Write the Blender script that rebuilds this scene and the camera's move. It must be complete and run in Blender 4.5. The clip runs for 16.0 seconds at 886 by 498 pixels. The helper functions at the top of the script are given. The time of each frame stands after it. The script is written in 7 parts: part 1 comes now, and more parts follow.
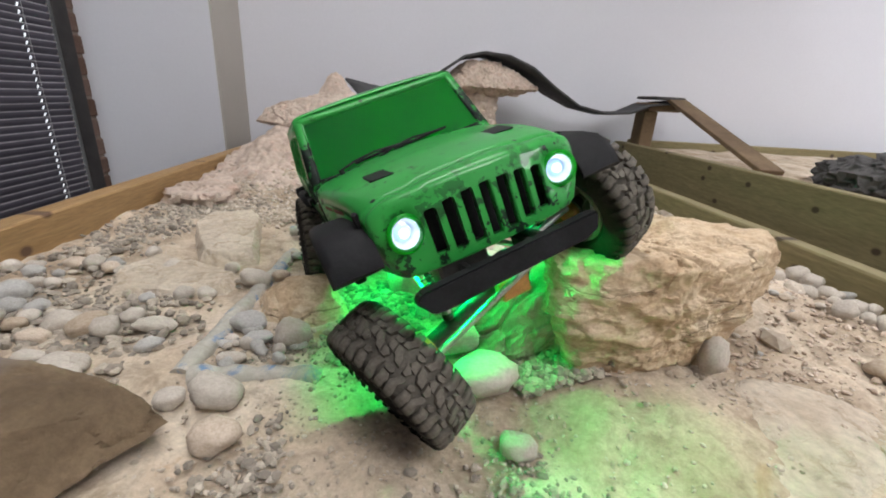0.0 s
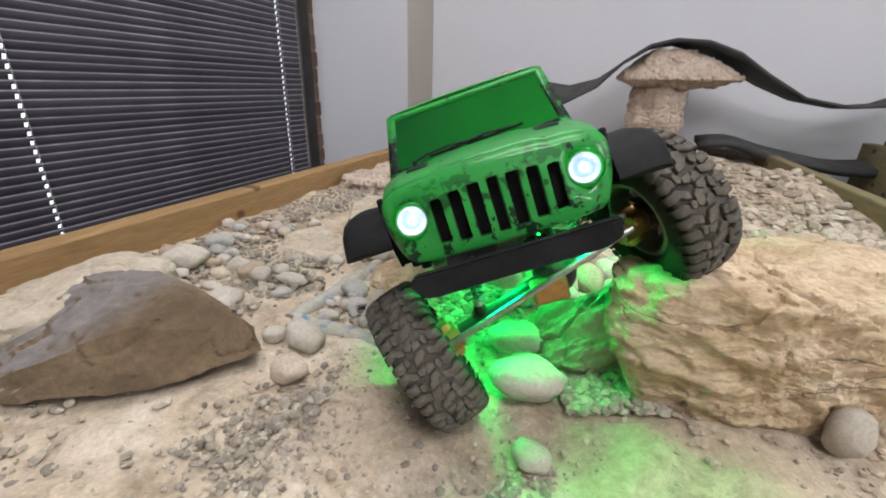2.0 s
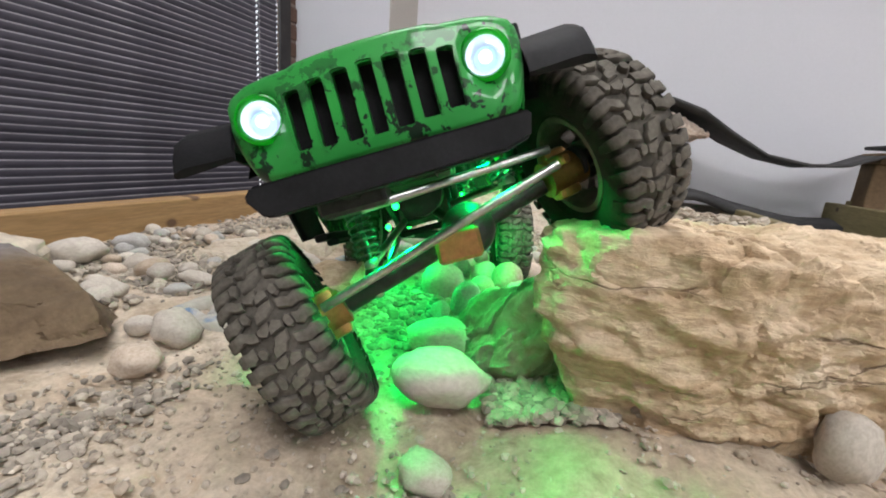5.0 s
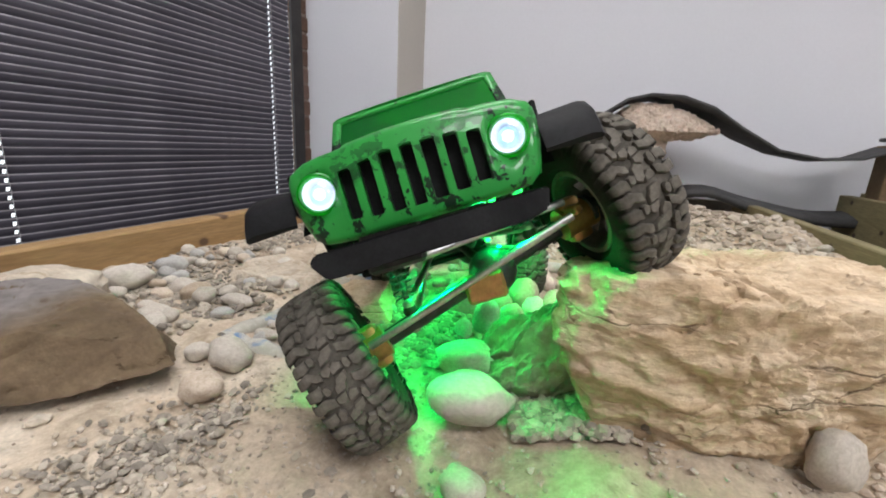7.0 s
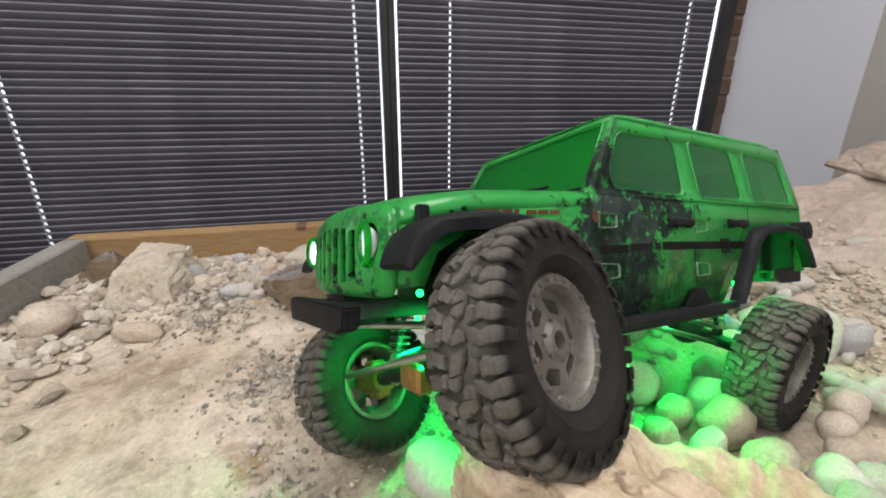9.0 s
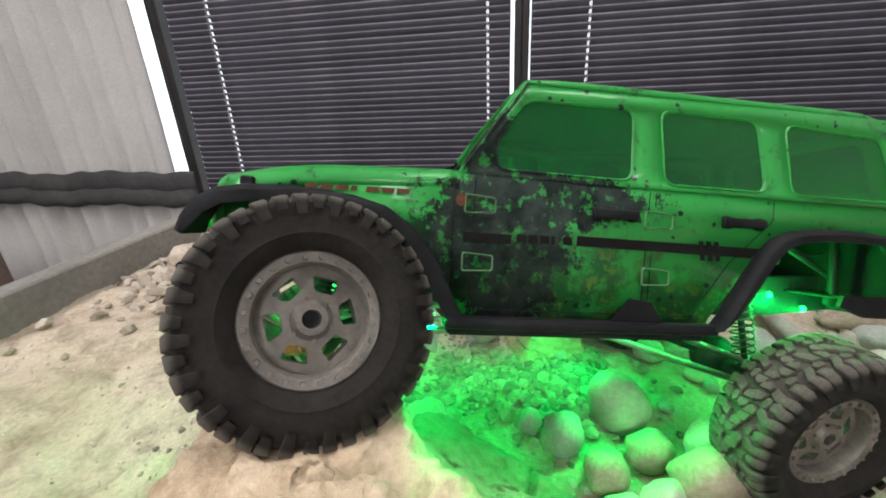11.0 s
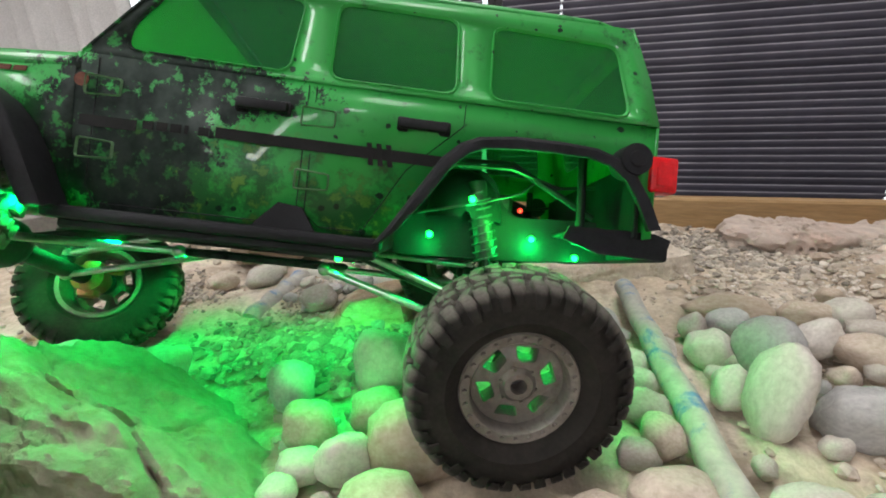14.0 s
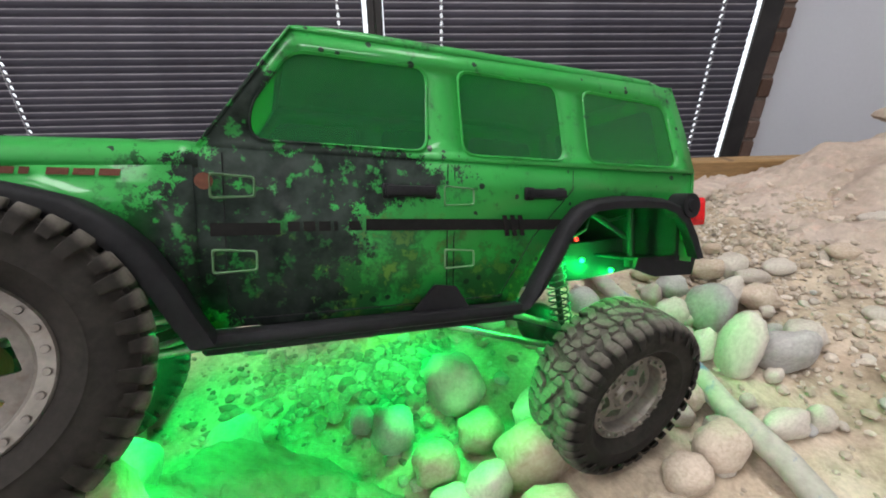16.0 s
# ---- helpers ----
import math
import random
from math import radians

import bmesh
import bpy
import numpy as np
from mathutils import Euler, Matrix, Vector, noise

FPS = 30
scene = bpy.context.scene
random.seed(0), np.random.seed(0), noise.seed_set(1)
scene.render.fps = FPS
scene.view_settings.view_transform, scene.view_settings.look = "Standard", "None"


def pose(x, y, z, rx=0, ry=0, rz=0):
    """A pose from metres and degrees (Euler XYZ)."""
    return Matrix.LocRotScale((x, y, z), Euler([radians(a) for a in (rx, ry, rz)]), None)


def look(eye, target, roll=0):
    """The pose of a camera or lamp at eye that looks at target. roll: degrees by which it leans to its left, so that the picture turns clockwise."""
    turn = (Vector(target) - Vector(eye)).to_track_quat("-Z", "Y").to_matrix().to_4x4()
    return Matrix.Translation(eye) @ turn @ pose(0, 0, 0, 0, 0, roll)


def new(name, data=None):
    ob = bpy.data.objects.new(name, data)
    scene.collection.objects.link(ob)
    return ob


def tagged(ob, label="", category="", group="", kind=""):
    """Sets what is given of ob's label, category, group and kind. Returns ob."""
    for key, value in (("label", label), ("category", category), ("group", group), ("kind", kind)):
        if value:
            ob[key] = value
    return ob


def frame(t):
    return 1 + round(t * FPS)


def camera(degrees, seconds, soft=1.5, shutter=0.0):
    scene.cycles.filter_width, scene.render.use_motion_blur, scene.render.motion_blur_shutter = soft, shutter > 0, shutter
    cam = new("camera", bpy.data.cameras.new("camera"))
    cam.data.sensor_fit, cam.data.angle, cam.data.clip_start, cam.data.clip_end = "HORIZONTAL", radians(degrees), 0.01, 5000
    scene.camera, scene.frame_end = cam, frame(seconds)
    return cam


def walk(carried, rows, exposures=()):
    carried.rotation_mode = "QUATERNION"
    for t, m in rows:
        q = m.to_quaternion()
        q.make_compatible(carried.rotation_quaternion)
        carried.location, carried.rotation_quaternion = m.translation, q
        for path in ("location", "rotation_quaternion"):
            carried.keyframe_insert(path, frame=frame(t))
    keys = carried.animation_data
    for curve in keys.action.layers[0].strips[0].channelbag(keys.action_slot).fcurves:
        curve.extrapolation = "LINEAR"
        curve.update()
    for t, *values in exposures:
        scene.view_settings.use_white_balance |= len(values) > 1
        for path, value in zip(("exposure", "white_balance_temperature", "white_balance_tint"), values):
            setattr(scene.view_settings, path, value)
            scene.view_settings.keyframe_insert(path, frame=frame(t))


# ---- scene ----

cam = camera(93.49, 16.0, soft=1.9)
PATH = [
    (0.0, (0.1141, 0.0473, 0.5452), (0.2909, 1.9165, -0.1439), 3.59),
    (0.5, (0.0933, 0.0591, 0.5451), (0.3841, 1.9008, -0.1785), 4.08),
    (1.0, (0.0937, 0.0689, 0.5442), (0.3107, 1.9105, -0.2051), 4.77),
    (1.5, (0.1578, 0.0628, 0.5427), (-0.1227, 1.8903, -0.2199), 3.44),
    (2.0, (0.2155, 0.0495, 0.5494), (-0.4245, 1.7958, -0.1861), 1.66),
    (2.5, (0.2801, 0.0429, 0.5324), (-0.5963, 1.7196, -0.1161), 1.72),
    (3.0, (0.3205, 0.0727, 0.5200), (-0.7228, 1.6487, -0.1340), -1.27),
    (3.5, (0.3242, 0.0983, 0.4875), (-0.8204, 1.6210, -0.1218), 0.18),
    (4.0, (0.2944, 0.1122, 0.4645), (-0.6405, 1.8188, 0.0027), 3.59),
    (4.2, (0.2859, 0.1136, 0.4633), (-0.5682, 1.8657, 0.0151), 4.34),
    (6.5, (0.2331, 0.0876, 0.4771), (-0.1774, 1.9886, 0.0106), 2.37),
    (7.0, (0.2550, 0.0810, 0.5003), (-0.4005, 1.9079, 0.0179), 2.82),
    (7.5, (0.3159, 0.1334, 0.5093), (-0.8140, 1.7217, 0.0610), 3.52),
    (8.0, (0.3542, 0.1772, 0.5375), (-1.1056, 1.4261, -0.0185), 2.72),
    (8.5, (0.3815, 0.2710, 0.5482), (-1.3637, 0.9786, -0.1254), 4.44),
    (9.0, (0.4139, 0.2972, 0.5743), (-1.4265, 0.7228, -0.0830), 0.14),
    (11.3, (0.4109, 0.5026, 0.5652), (-1.4041, 0.1092, -0.1773), -2.69),
    (11.5, (0.4075, 0.5166, 0.5629), (-1.4129, 0.1411, -0.1755), -2.85),
    (12.0, (0.3899, 0.5636, 0.5513), (-1.4491, 0.2803, -0.1821), -2.96),
    (12.5, (0.3776, 0.5978, 0.5375), (-1.4726, 0.3518, -0.1809), -3.77),
    (13.0, (0.3753, 0.6286, 0.5167), (-1.4873, 0.2605, -0.1120), -3.85),
    (13.5, (0.3698, 0.6589, 0.4959), (-1.4791, 0.1827, -0.0997), -2.13),
    (14.0, (0.3623, 0.6770, 0.4851), (-1.4782, 0.1688, -0.1099), -1.46),
    (14.5, (0.3651, 0.6683, 0.4908), (-1.4587, 0.1900, -0.1763), -1.93),
    (15.0, (0.3639, 0.6351, 0.5187), (-1.4294, 0.2544, -0.2806), -2.75),
    (15.5, (0.3594, 0.5925, 0.5335), (-1.4332, 0.4073, -0.3339), -1.99),
    (16.0, (0.3687, 0.5277, 0.5581), (-1.4232, 0.6992, -0.3135), -0.23),
]
walk(cam, [(t, look(eye, target, roll)) for t, eye, target, roll in PATH],
     [(0.0, 0.0), (4.0, 0.12), (7.0, 0.13), (8.0, 0.0), (9.0, 0.0), (11.5, -0.02), (12.5, -0.06), (15.0, -0.06), (15.5, -0.06), (16.0, 0.08)])

# world, room lights
world = bpy.data.worlds.new("world")
scene.world = world
world.use_nodes = True
wn = world.node_tree
sky = wn.nodes.new("ShaderNodeTexSky")
sky.sky_type, sky.sun_disc = "NISHITA", False
sky.sun_elevation, sky.sun_rotation = radians(38), radians(120)
wn.links.new(sky.outputs[0], wn.nodes["Background"].inputs[0])
wn.nodes["Background"].inputs[1].default_value = 0.12

sun_data = bpy.data.lights.new("sun", "SUN")
sun_data.energy, sun_data.angle, sun_data.color = 2.0, radians(0.6), (1.0, 0.94, 0.86)
sun = new("sun", sun_data)
sun.rotation_euler = (radians(52), 0, radians(-60))

CEIL = 2.25
LAMP_WATTS = 20.0


def area_lamp(x, y, z, w, d, watts, color):
    data = bpy.data.lights.new("added_ceiling_lamp", "AREA")
    data.shape, data.size, data.size_y, data.energy, data.color = "RECTANGLE", w, d, watts, color
    ob = new("added_ceiling_lamp", data)
    ob.location = (x, y, z)
    return ob


# unseen room lights, added and balanced to set the brightness: x, y, share
ROOM_LIGHTS = [(-0.10, 0.75, 0.85), (0.75, -0.8, 1.45), (3.2, 0.9, 1.90), (3.0, -1.4, 1.65)]
for lx, ly, k in ROOM_LIGHTS:
    area_lamp(lx, ly, CEIL - 0.075, 1.15, 0.55, LAMP_WATTS * k, (0.975, 0.975, 1.0))


# ---- materials ----
def nodes_of(name):
    m = bpy.data.materials.new(name)
    m.use_nodes = True
    nt = m.node_tree
    return m, nt, nt.nodes["Principled BSDF"]


def ramp(nt, src, stops):
    r = nt.nodes.new("ShaderNodeValToRGB")
    el = r.color_ramp.elements
    while len(el) < len(stops):
        el.new(0.5)
    for e, (p, c) in zip(el, stops):
        e.position, e.color = p, (*c, 1) if len(c) == 3 else c
    nt.links.new(src, r.inputs[0])
    return r.outputs[0]


def noise_of(nt, co, scale, detail=4.0, rough=0.55, distort=0.0):
    n = nt.nodes.new("ShaderNodeTexNoise")
    n.inputs["Scale"].default_value, n.inputs["Detail"].default_value = scale, detail
    n.inputs["Roughness"].default_value, n.inputs["Distortion"].default_value = rough, distort
    nt.links.new(co, n.inputs["Vector"])
    return n.outputs["Fac"]


def mixc(nt, fac, a, b, mode="MIX"):
    n = nt.nodes.new("ShaderNodeMix")
    n.data_type, n.blend_type = "RGBA", mode
    for sock, v in ((n.inputs[0], fac), (n.inputs[6], a), (n.inputs[7], b)):
        if isinstance(v, (int, float)):
            sock.default_value = v
        elif isinstance(v, tuple):
            sock.default_value = (*v, 1)
        else:
            nt.links.new(v, sock)
    return n.outputs[2]


def calc(nt, op, a, b=0.0, c=0.0):
    n = nt.nodes.new("ShaderNodeMath")
    n.operation = op
    for sock, v in zip(n.inputs, (a, b, c)):
        if isinstance(v, (int, float)):
            sock.default_value = v
        else:
            nt.links.new(v, sock)
    return n.outputs[0]


def bump_of(nt, bsdf, height, dist, strength=0.6):
    b = nt.nodes.new("ShaderNodeBump")
    b.inputs["Strength"].default_value, b.inputs["Distance"].default_value = strength, dist
    nt.links.new(height, b.inputs["Height"])
    nt.links.new(b.outputs[0], bsdf.inputs["Normal"])


def coords(nt, kind="Object"):
    return nt.nodes.new("ShaderNodeTexCoord").outputs[kind]


def surface(name, c1, c2, coarse, fine, rough=0.85, bump=0.0008, c3=None, metal=0.0, kind="Object", vary=0.0, spec=0.4, grain=0.28):
    """A surface with a coarse change of colour, fine grain and relief."""
    m, nt, p = nodes_of(name)
    co = coords(nt, kind)
    big = noise_of(nt, co, coarse, 5, 0.6, 0.4)
    small = noise_of(nt, co, fine, 6, 0.65)
    col = ramp(nt, big, [(0.32, c1), (0.68, c2)])
    if c3:
        blot = ramp(nt, noise_of(nt, co, coarse * 3.1, 6, 0.7, 1.0), [(0.54, (0, 0, 0)), (0.66, (1, 1, 1))])
        col = mixc(nt, blot, col, c3)
    speck = ramp(nt, small, [(0.25, (1 - grain,) * 3), (0.75, (1 + 0.43 * grain,) * 3)])
    col = mixc(nt, 1.0, col, speck, "MULTIPLY")
    if vary:
        info = nt.nodes.new("ShaderNodeObjectInfo")
        hsv = nt.nodes.new("ShaderNodeHueSaturation")
        nt.links.new(calc(nt, "MULTIPLY_ADD", info.outputs["Random"], vary, 1 - vary / 2), hsv.inputs["Value"])
        nt.links.new(calc(nt, "MULTIPLY_ADD", info.outputs["Random"], -0.6 * vary, 1.0 + 0.3 * vary), hsv.inputs["Saturation"])
        nt.links.new(col, hsv.inputs["Color"])
        col = hsv.outputs[0]
    nt.links.new(col, p.inputs["Base Color"])
    p.inputs["Roughness"].default_value, p.inputs["Metallic"].default_value = rough, metal
    p.inputs["Specular IOR Level"].default_value = spec
    if bump:
        height = calc(nt, "MULTIPLY_ADD", big, 0.5, small)
        if bump >= 0.002:
            height = calc(nt, "MULTIPLY_ADD", noise_of(nt, co, coarse * 3.5, 9, 0.75, 0.8), 2.2, height)
        bump_of(nt, p, height, bump, 0.9 if bump >= 0.002 else 0.6)
    return m


def glow(name, color, strength):
    m, nt, p = nodes_of(name)
    p.inputs["Base Color"].default_value = (*color, 1)
    p.inputs["Emission Color"].default_value = (*color, 1)
    p.inputs["Emission Strength"].default_value = strength
    p.inputs["Roughness"].default_value = 0.3
    return m


def clear(name, tint, rough=0.03, mix=0.18):
    """Clear thin plastic: see-through, tinted, with a gloss."""
    m, nt, p = nodes_of(name)
    tr = nt.nodes.new("ShaderNodeBsdfTransparent")
    tr.inputs[0].default_value = (*tint, 1)
    gl = nt.nodes.new("ShaderNodeBsdfGlossy")
    gl.inputs[0].default_value, gl.inputs[1].default_value = (1, 1, 1, 1), rough
    fr = nt.nodes.new("ShaderNodeFresnel")
    fr.inputs[0].default_value = 1.5
    mx = nt.nodes.new("ShaderNodeMixShader")
    nt.links.new(calc(nt, "MULTIPLY_ADD", fr.outputs[0], 1.0, mix * 0.2), mx.inputs[0])
    nt.links.new(tr.outputs[0], mx.inputs[1])
    nt.links.new(gl.outputs[0], mx.inputs[2])
    nt.links.new(mx.outputs[0], nt.nodes["Material Output"].inputs[0])
    return m


def window_glass():
    """Flat window glass: clear, with a faint even gloss."""
    m, nt, p = nodes_of("window_glass")
    tr = nt.nodes.new("ShaderNodeBsdfTransparent")
    tr.inputs[0].default_value = (0.97, 0.98, 0.98, 1)
    gl = nt.nodes.new("ShaderNodeBsdfGlossy")
    gl.inputs[1].default_value = 0.02
    mx = nt.nodes.new("ShaderNodeMixShader")
    mx.inputs[0].default_value = 0.05
    nt.links.new(tr.outputs[0], mx.inputs[1])
    nt.links.new(gl.outputs[0], mx.inputs[2])
    nt.links.new(mx.outputs[0], nt.nodes["Material Output"].inputs[0])
    return m


def step(nt, src, lo, hi):
    """0 below lo, 1 above hi."""
    return ramp(nt, src, [(lo, (0, 0, 0)), (hi, (1, 1, 1))])


def paint():
    """Green body paint with dark splatter, mossy camouflage on the doors, a charred patch and painted fender shade."""
    m, nt, p = nodes_of("green_paint")
    co = coords(nt)
    sep = nt.nodes.new("ShaderNodeSeparateXYZ")
    nt.links.new(co, sep.inputs[0])
    x, y, z = sep.outputs

    def oval(cx, cz, rx, rz):
        dx = calc(nt, "MULTIPLY", calc(nt, "ADD", x, -cx), 1 / rx)
        dz = calc(nt, "MULTIPLY", calc(nt, "ADD", z, -cz), 1 / rz)
        return calc(nt, "SQRT", calc(nt, "ADD", calc(nt, "MULTIPLY", dx, dx), calc(nt, "MULTIPLY", dz, dz)))

    base = ramp(nt, noise_of(nt, co, 26, 4, 0.6), [(0.3, GREEN_DEEP), (0.7, GREEN)])
    behind = step(nt, calc(nt, "MULTIPLY", x, -1.0), 0.090, 0.120)
    # mossy camouflage spreading from the front door's foot
    mossy = calc(nt, "SUBTRACT", 1.25, calc(nt, "MINIMUM", oval(-0.190, -0.034, 0.085, 0.040), oval(-0.275, -0.046, 0.075, 0.030)))
    mossy = calc(nt, "MULTIPLY", calc(nt, "MINIMUM", calc(nt, "MAXIMUM", mossy, 0.0), 1.0), behind)
    dark = step(nt, calc(nt, "MULTIPLY_ADD", mossy, 0.22, noise_of(nt, co, 60, 6, 0.72)), 0.56, 0.68)
    base = mixc(nt, calc(nt, "MULTIPLY", dark, 0.85), base, (0.010, 0.055, 0.016))
    light = calc(nt, "MULTIPLY", step(nt, noise_of(nt, co, 120, 5, 0.7), 0.54, 0.60), mossy)
    base = mixc(nt, calc(nt, "MULTIPLY", light, 0.7), base, (0.115, 0.24, 0.030))
    # heavier splatter over the grille's foot
    front = step(nt, calc(nt, "MULTIPLY_ADD", z, -6.0, calc(nt, "MULTIPLY_ADD", x, 9.0, 0.85)), 0.55, 0.98)
    splat = calc(nt, "MULTIPLY", front, step(nt, noise_of(nt, co, 95, 4, 0.62, 0.3), 0.545, 0.562))

    # round drops, small and large
    def drops(scale, grow, rare):
        vor = nt.nodes.new("ShaderNodeTexVoronoi")
        vor.inputs["Scale"].default_value = scale
        wob = nt.nodes.new("ShaderNodeVectorMath")
        wob.operation = "MULTIPLY_ADD"
        nz = nt.nodes.new("ShaderNodeTexNoise")
        nz.inputs["Scale"].default_value = 3.0 * scale
        nt.links.new(co, nz.inputs["Vector"])
        nt.links.new(nz.outputs["Color"], wob.inputs[0])
        wob.inputs[1].default_value = (0.25 / scale, 0.25 / scale, 0.25 / scale)
        nt.links.new(co, wob.inputs[2])
        nt.links.new(wob.outputs[0], vor.inputs["Vector"])
        tone = nt.nodes.new("ShaderNodeSeparateColor")
        nt.links.new(vor.outputs["Color"], tone.inputs[0])
        size = calc(nt, "MAXIMUM", calc(nt, "MULTIPLY_ADD", tone.outputs[0], grow, -grow * rare), 0.0)
        return step(nt, calc(nt, "SUBTRACT", calc(nt, "ADD", size, 0.5), vor.outputs["Distance"]), 0.50, 0.53)

    splat = calc(nt, "MAXIMUM", splat, calc(nt, "MAXIMUM", drops(135, 0.8, 0.64), drops(80, 0.8, 0.84)))
    # charred patch over the front door, frayed and shot through with green
    rr = calc(nt, "MINIMUM", oval(-0.164, -0.010, 0.034, 0.046), oval(-0.196, 0.0165, 0.052, 0.0135))
    # the last oval is shade on the fender, painted in the char's colour
    rr = calc(nt, "MINIMUM", rr, calc(nt, "MINIMUM", oval(-0.152, 0.036, 0.016, 0.026), oval(-0.130, -0.016, 0.026, 0.034)))
    fray = calc(nt, "MULTIPLY_ADD", noise_of(nt, co, 70, 7, 0.8), 3.4, -1.7)
    char_shade = step(nt, calc(nt, "SUBTRACT", 2.0, calc(nt, "ADD", rr, fray)), 0.92, 1.08)
    holes = step(nt, calc(nt, "MULTIPLY_ADD", rr, -0.10, noise_of(nt, co, 130, 4, 0.65)), 0.50, 0.57)
    char_shade = calc(nt, "MULTIPLY", calc(nt, "MULTIPLY", char_shade, behind), calc(nt, "SUBTRACT", 1.0, calc(nt, "MULTIPLY", holes, 0.6)))
    base = mixc(nt, splat, base, (0.004, 0.018, 0.008))
    soot_shade = ramp(nt, noise_of(nt, co, 90, 4), [(0.35, (0.009, 0.013, 0.011)), (0.65, (0.030, 0.040, 0.034))])
    base = mixc(nt, char_shade, base, soot_shade)
    nt.links.new(base, p.inputs["Base Color"])
    nt.links.new(calc(nt, "MULTIPLY_ADD", char_shade, 0.25, 0.48), p.inputs["Roughness"])
    nt.links.new(calc(nt, "MULTIPLY_ADD", char_shade, -0.16, 0.22), p.inputs["Specular IOR Level"])
    nt.links.new(calc(nt, "MULTIPLY_ADD", calc(nt, "MULTIPLY", behind, step(nt, calc(nt, "SUBTRACT", 2.0, rr), 0.6, 1.0)), -0.34, 0.36), p.inputs["Coat Weight"])
    p.inputs["Coat Roughness"].default_value = 0.07
    bump_of(nt, p, noise_of(nt, co, 240, 2), 0.0002, 0.25)
    return m


def smoked(name, see, through_light):
    """Green smoked plastic: partly see-through, with a soft gloss; light from behind makes it shine a little."""
    m, nt, p = nodes_of(name)
    co = coords(nt)
    col = ramp(nt, noise_of(nt, co, 22, 3), [(0.3, (0.008, 0.065, 0.024)), (0.7, (0.013, 0.092, 0.034))])
    nt.links.new(col, p.inputs["Base Color"])
    p.inputs["Roughness"].default_value, p.inputs["Specular IOR Level"].default_value = 0.14, 0.48
    tl = nt.nodes.new("ShaderNodeBsdfTranslucent")
    tl.inputs[0].default_value = (0.05, 0.90, 0.08, 1)
    m1 = nt.nodes.new("ShaderNodeMixShader")
    m1.inputs[0].default_value = through_light
    nt.links.new(p.outputs[0], m1.inputs[1])
    nt.links.new(tl.outputs[0], m1.inputs[2])
    tr = nt.nodes.new("ShaderNodeBsdfTransparent")
    tr.inputs[0].default_value = (0.07, 0.86, 0.20, 1)
    mx = nt.nodes.new("ShaderNodeMixShader")
    mx.inputs[0].default_value = 1 - see
    nt.links.new(tr.outputs[0], mx.inputs[1])
    nt.links.new(m1.outputs[0], mx.inputs[2])
    nt.links.new(mx.outputs[0], nt.nodes["Material Output"].inputs[0])
    return m


def tyre_rubber():
    """Black rubber, grey-brown with dust on the tread."""
    m, nt, p = nodes_of("dusty_tyre_rubber")
    co = coords(nt)
    sep = nt.nodes.new("ShaderNodeSeparateXYZ")
    nt.links.new(co, sep.inputs[0])
    rad = calc(nt, "SQRT", calc(nt, "ADD", calc(nt, "MULTIPLY", sep.outputs[0], sep.outputs[0]), calc(nt, "MULTIPLY", sep.outputs[2], sep.outputs[2])))
    n = noise_of(nt, co, 45, 6, 0.7)
    wall = ramp(nt, n, [(0.3, (0.011, 0.0095, 0.0085)), (0.7, (0.029, 0.025, 0.021))])
    tread = ramp(nt, n, [(0.3, (0.115, 0.102, 0.086)), (0.7, (0.195, 0.176, 0.150))])
    worn = step(nt, calc(nt, "MULTIPLY_ADD", n, 0.006, calc(nt, "MULTIPLY", rad, 1.0)), 0.0562, 0.0600)
    col = mixc(nt, worn, wall, tread)
    fine = ramp(nt, noise_of(nt, co, 420, 4), [(0.3, (0.78, 0.78, 0.78)), (0.7, (1.12, 1.12, 1.12))])
    nt.links.new(mixc(nt, 1.0, col, fine, "MULTIPLY"), p.inputs["Base Color"])
    p.inputs["Roughness"].default_value, p.inputs["Specular IOR Level"].default_value = 0.9, 0.25
    bump_of(nt, p, noise_of(nt, co, 300, 4), 0.0004, 0.5)
    return m


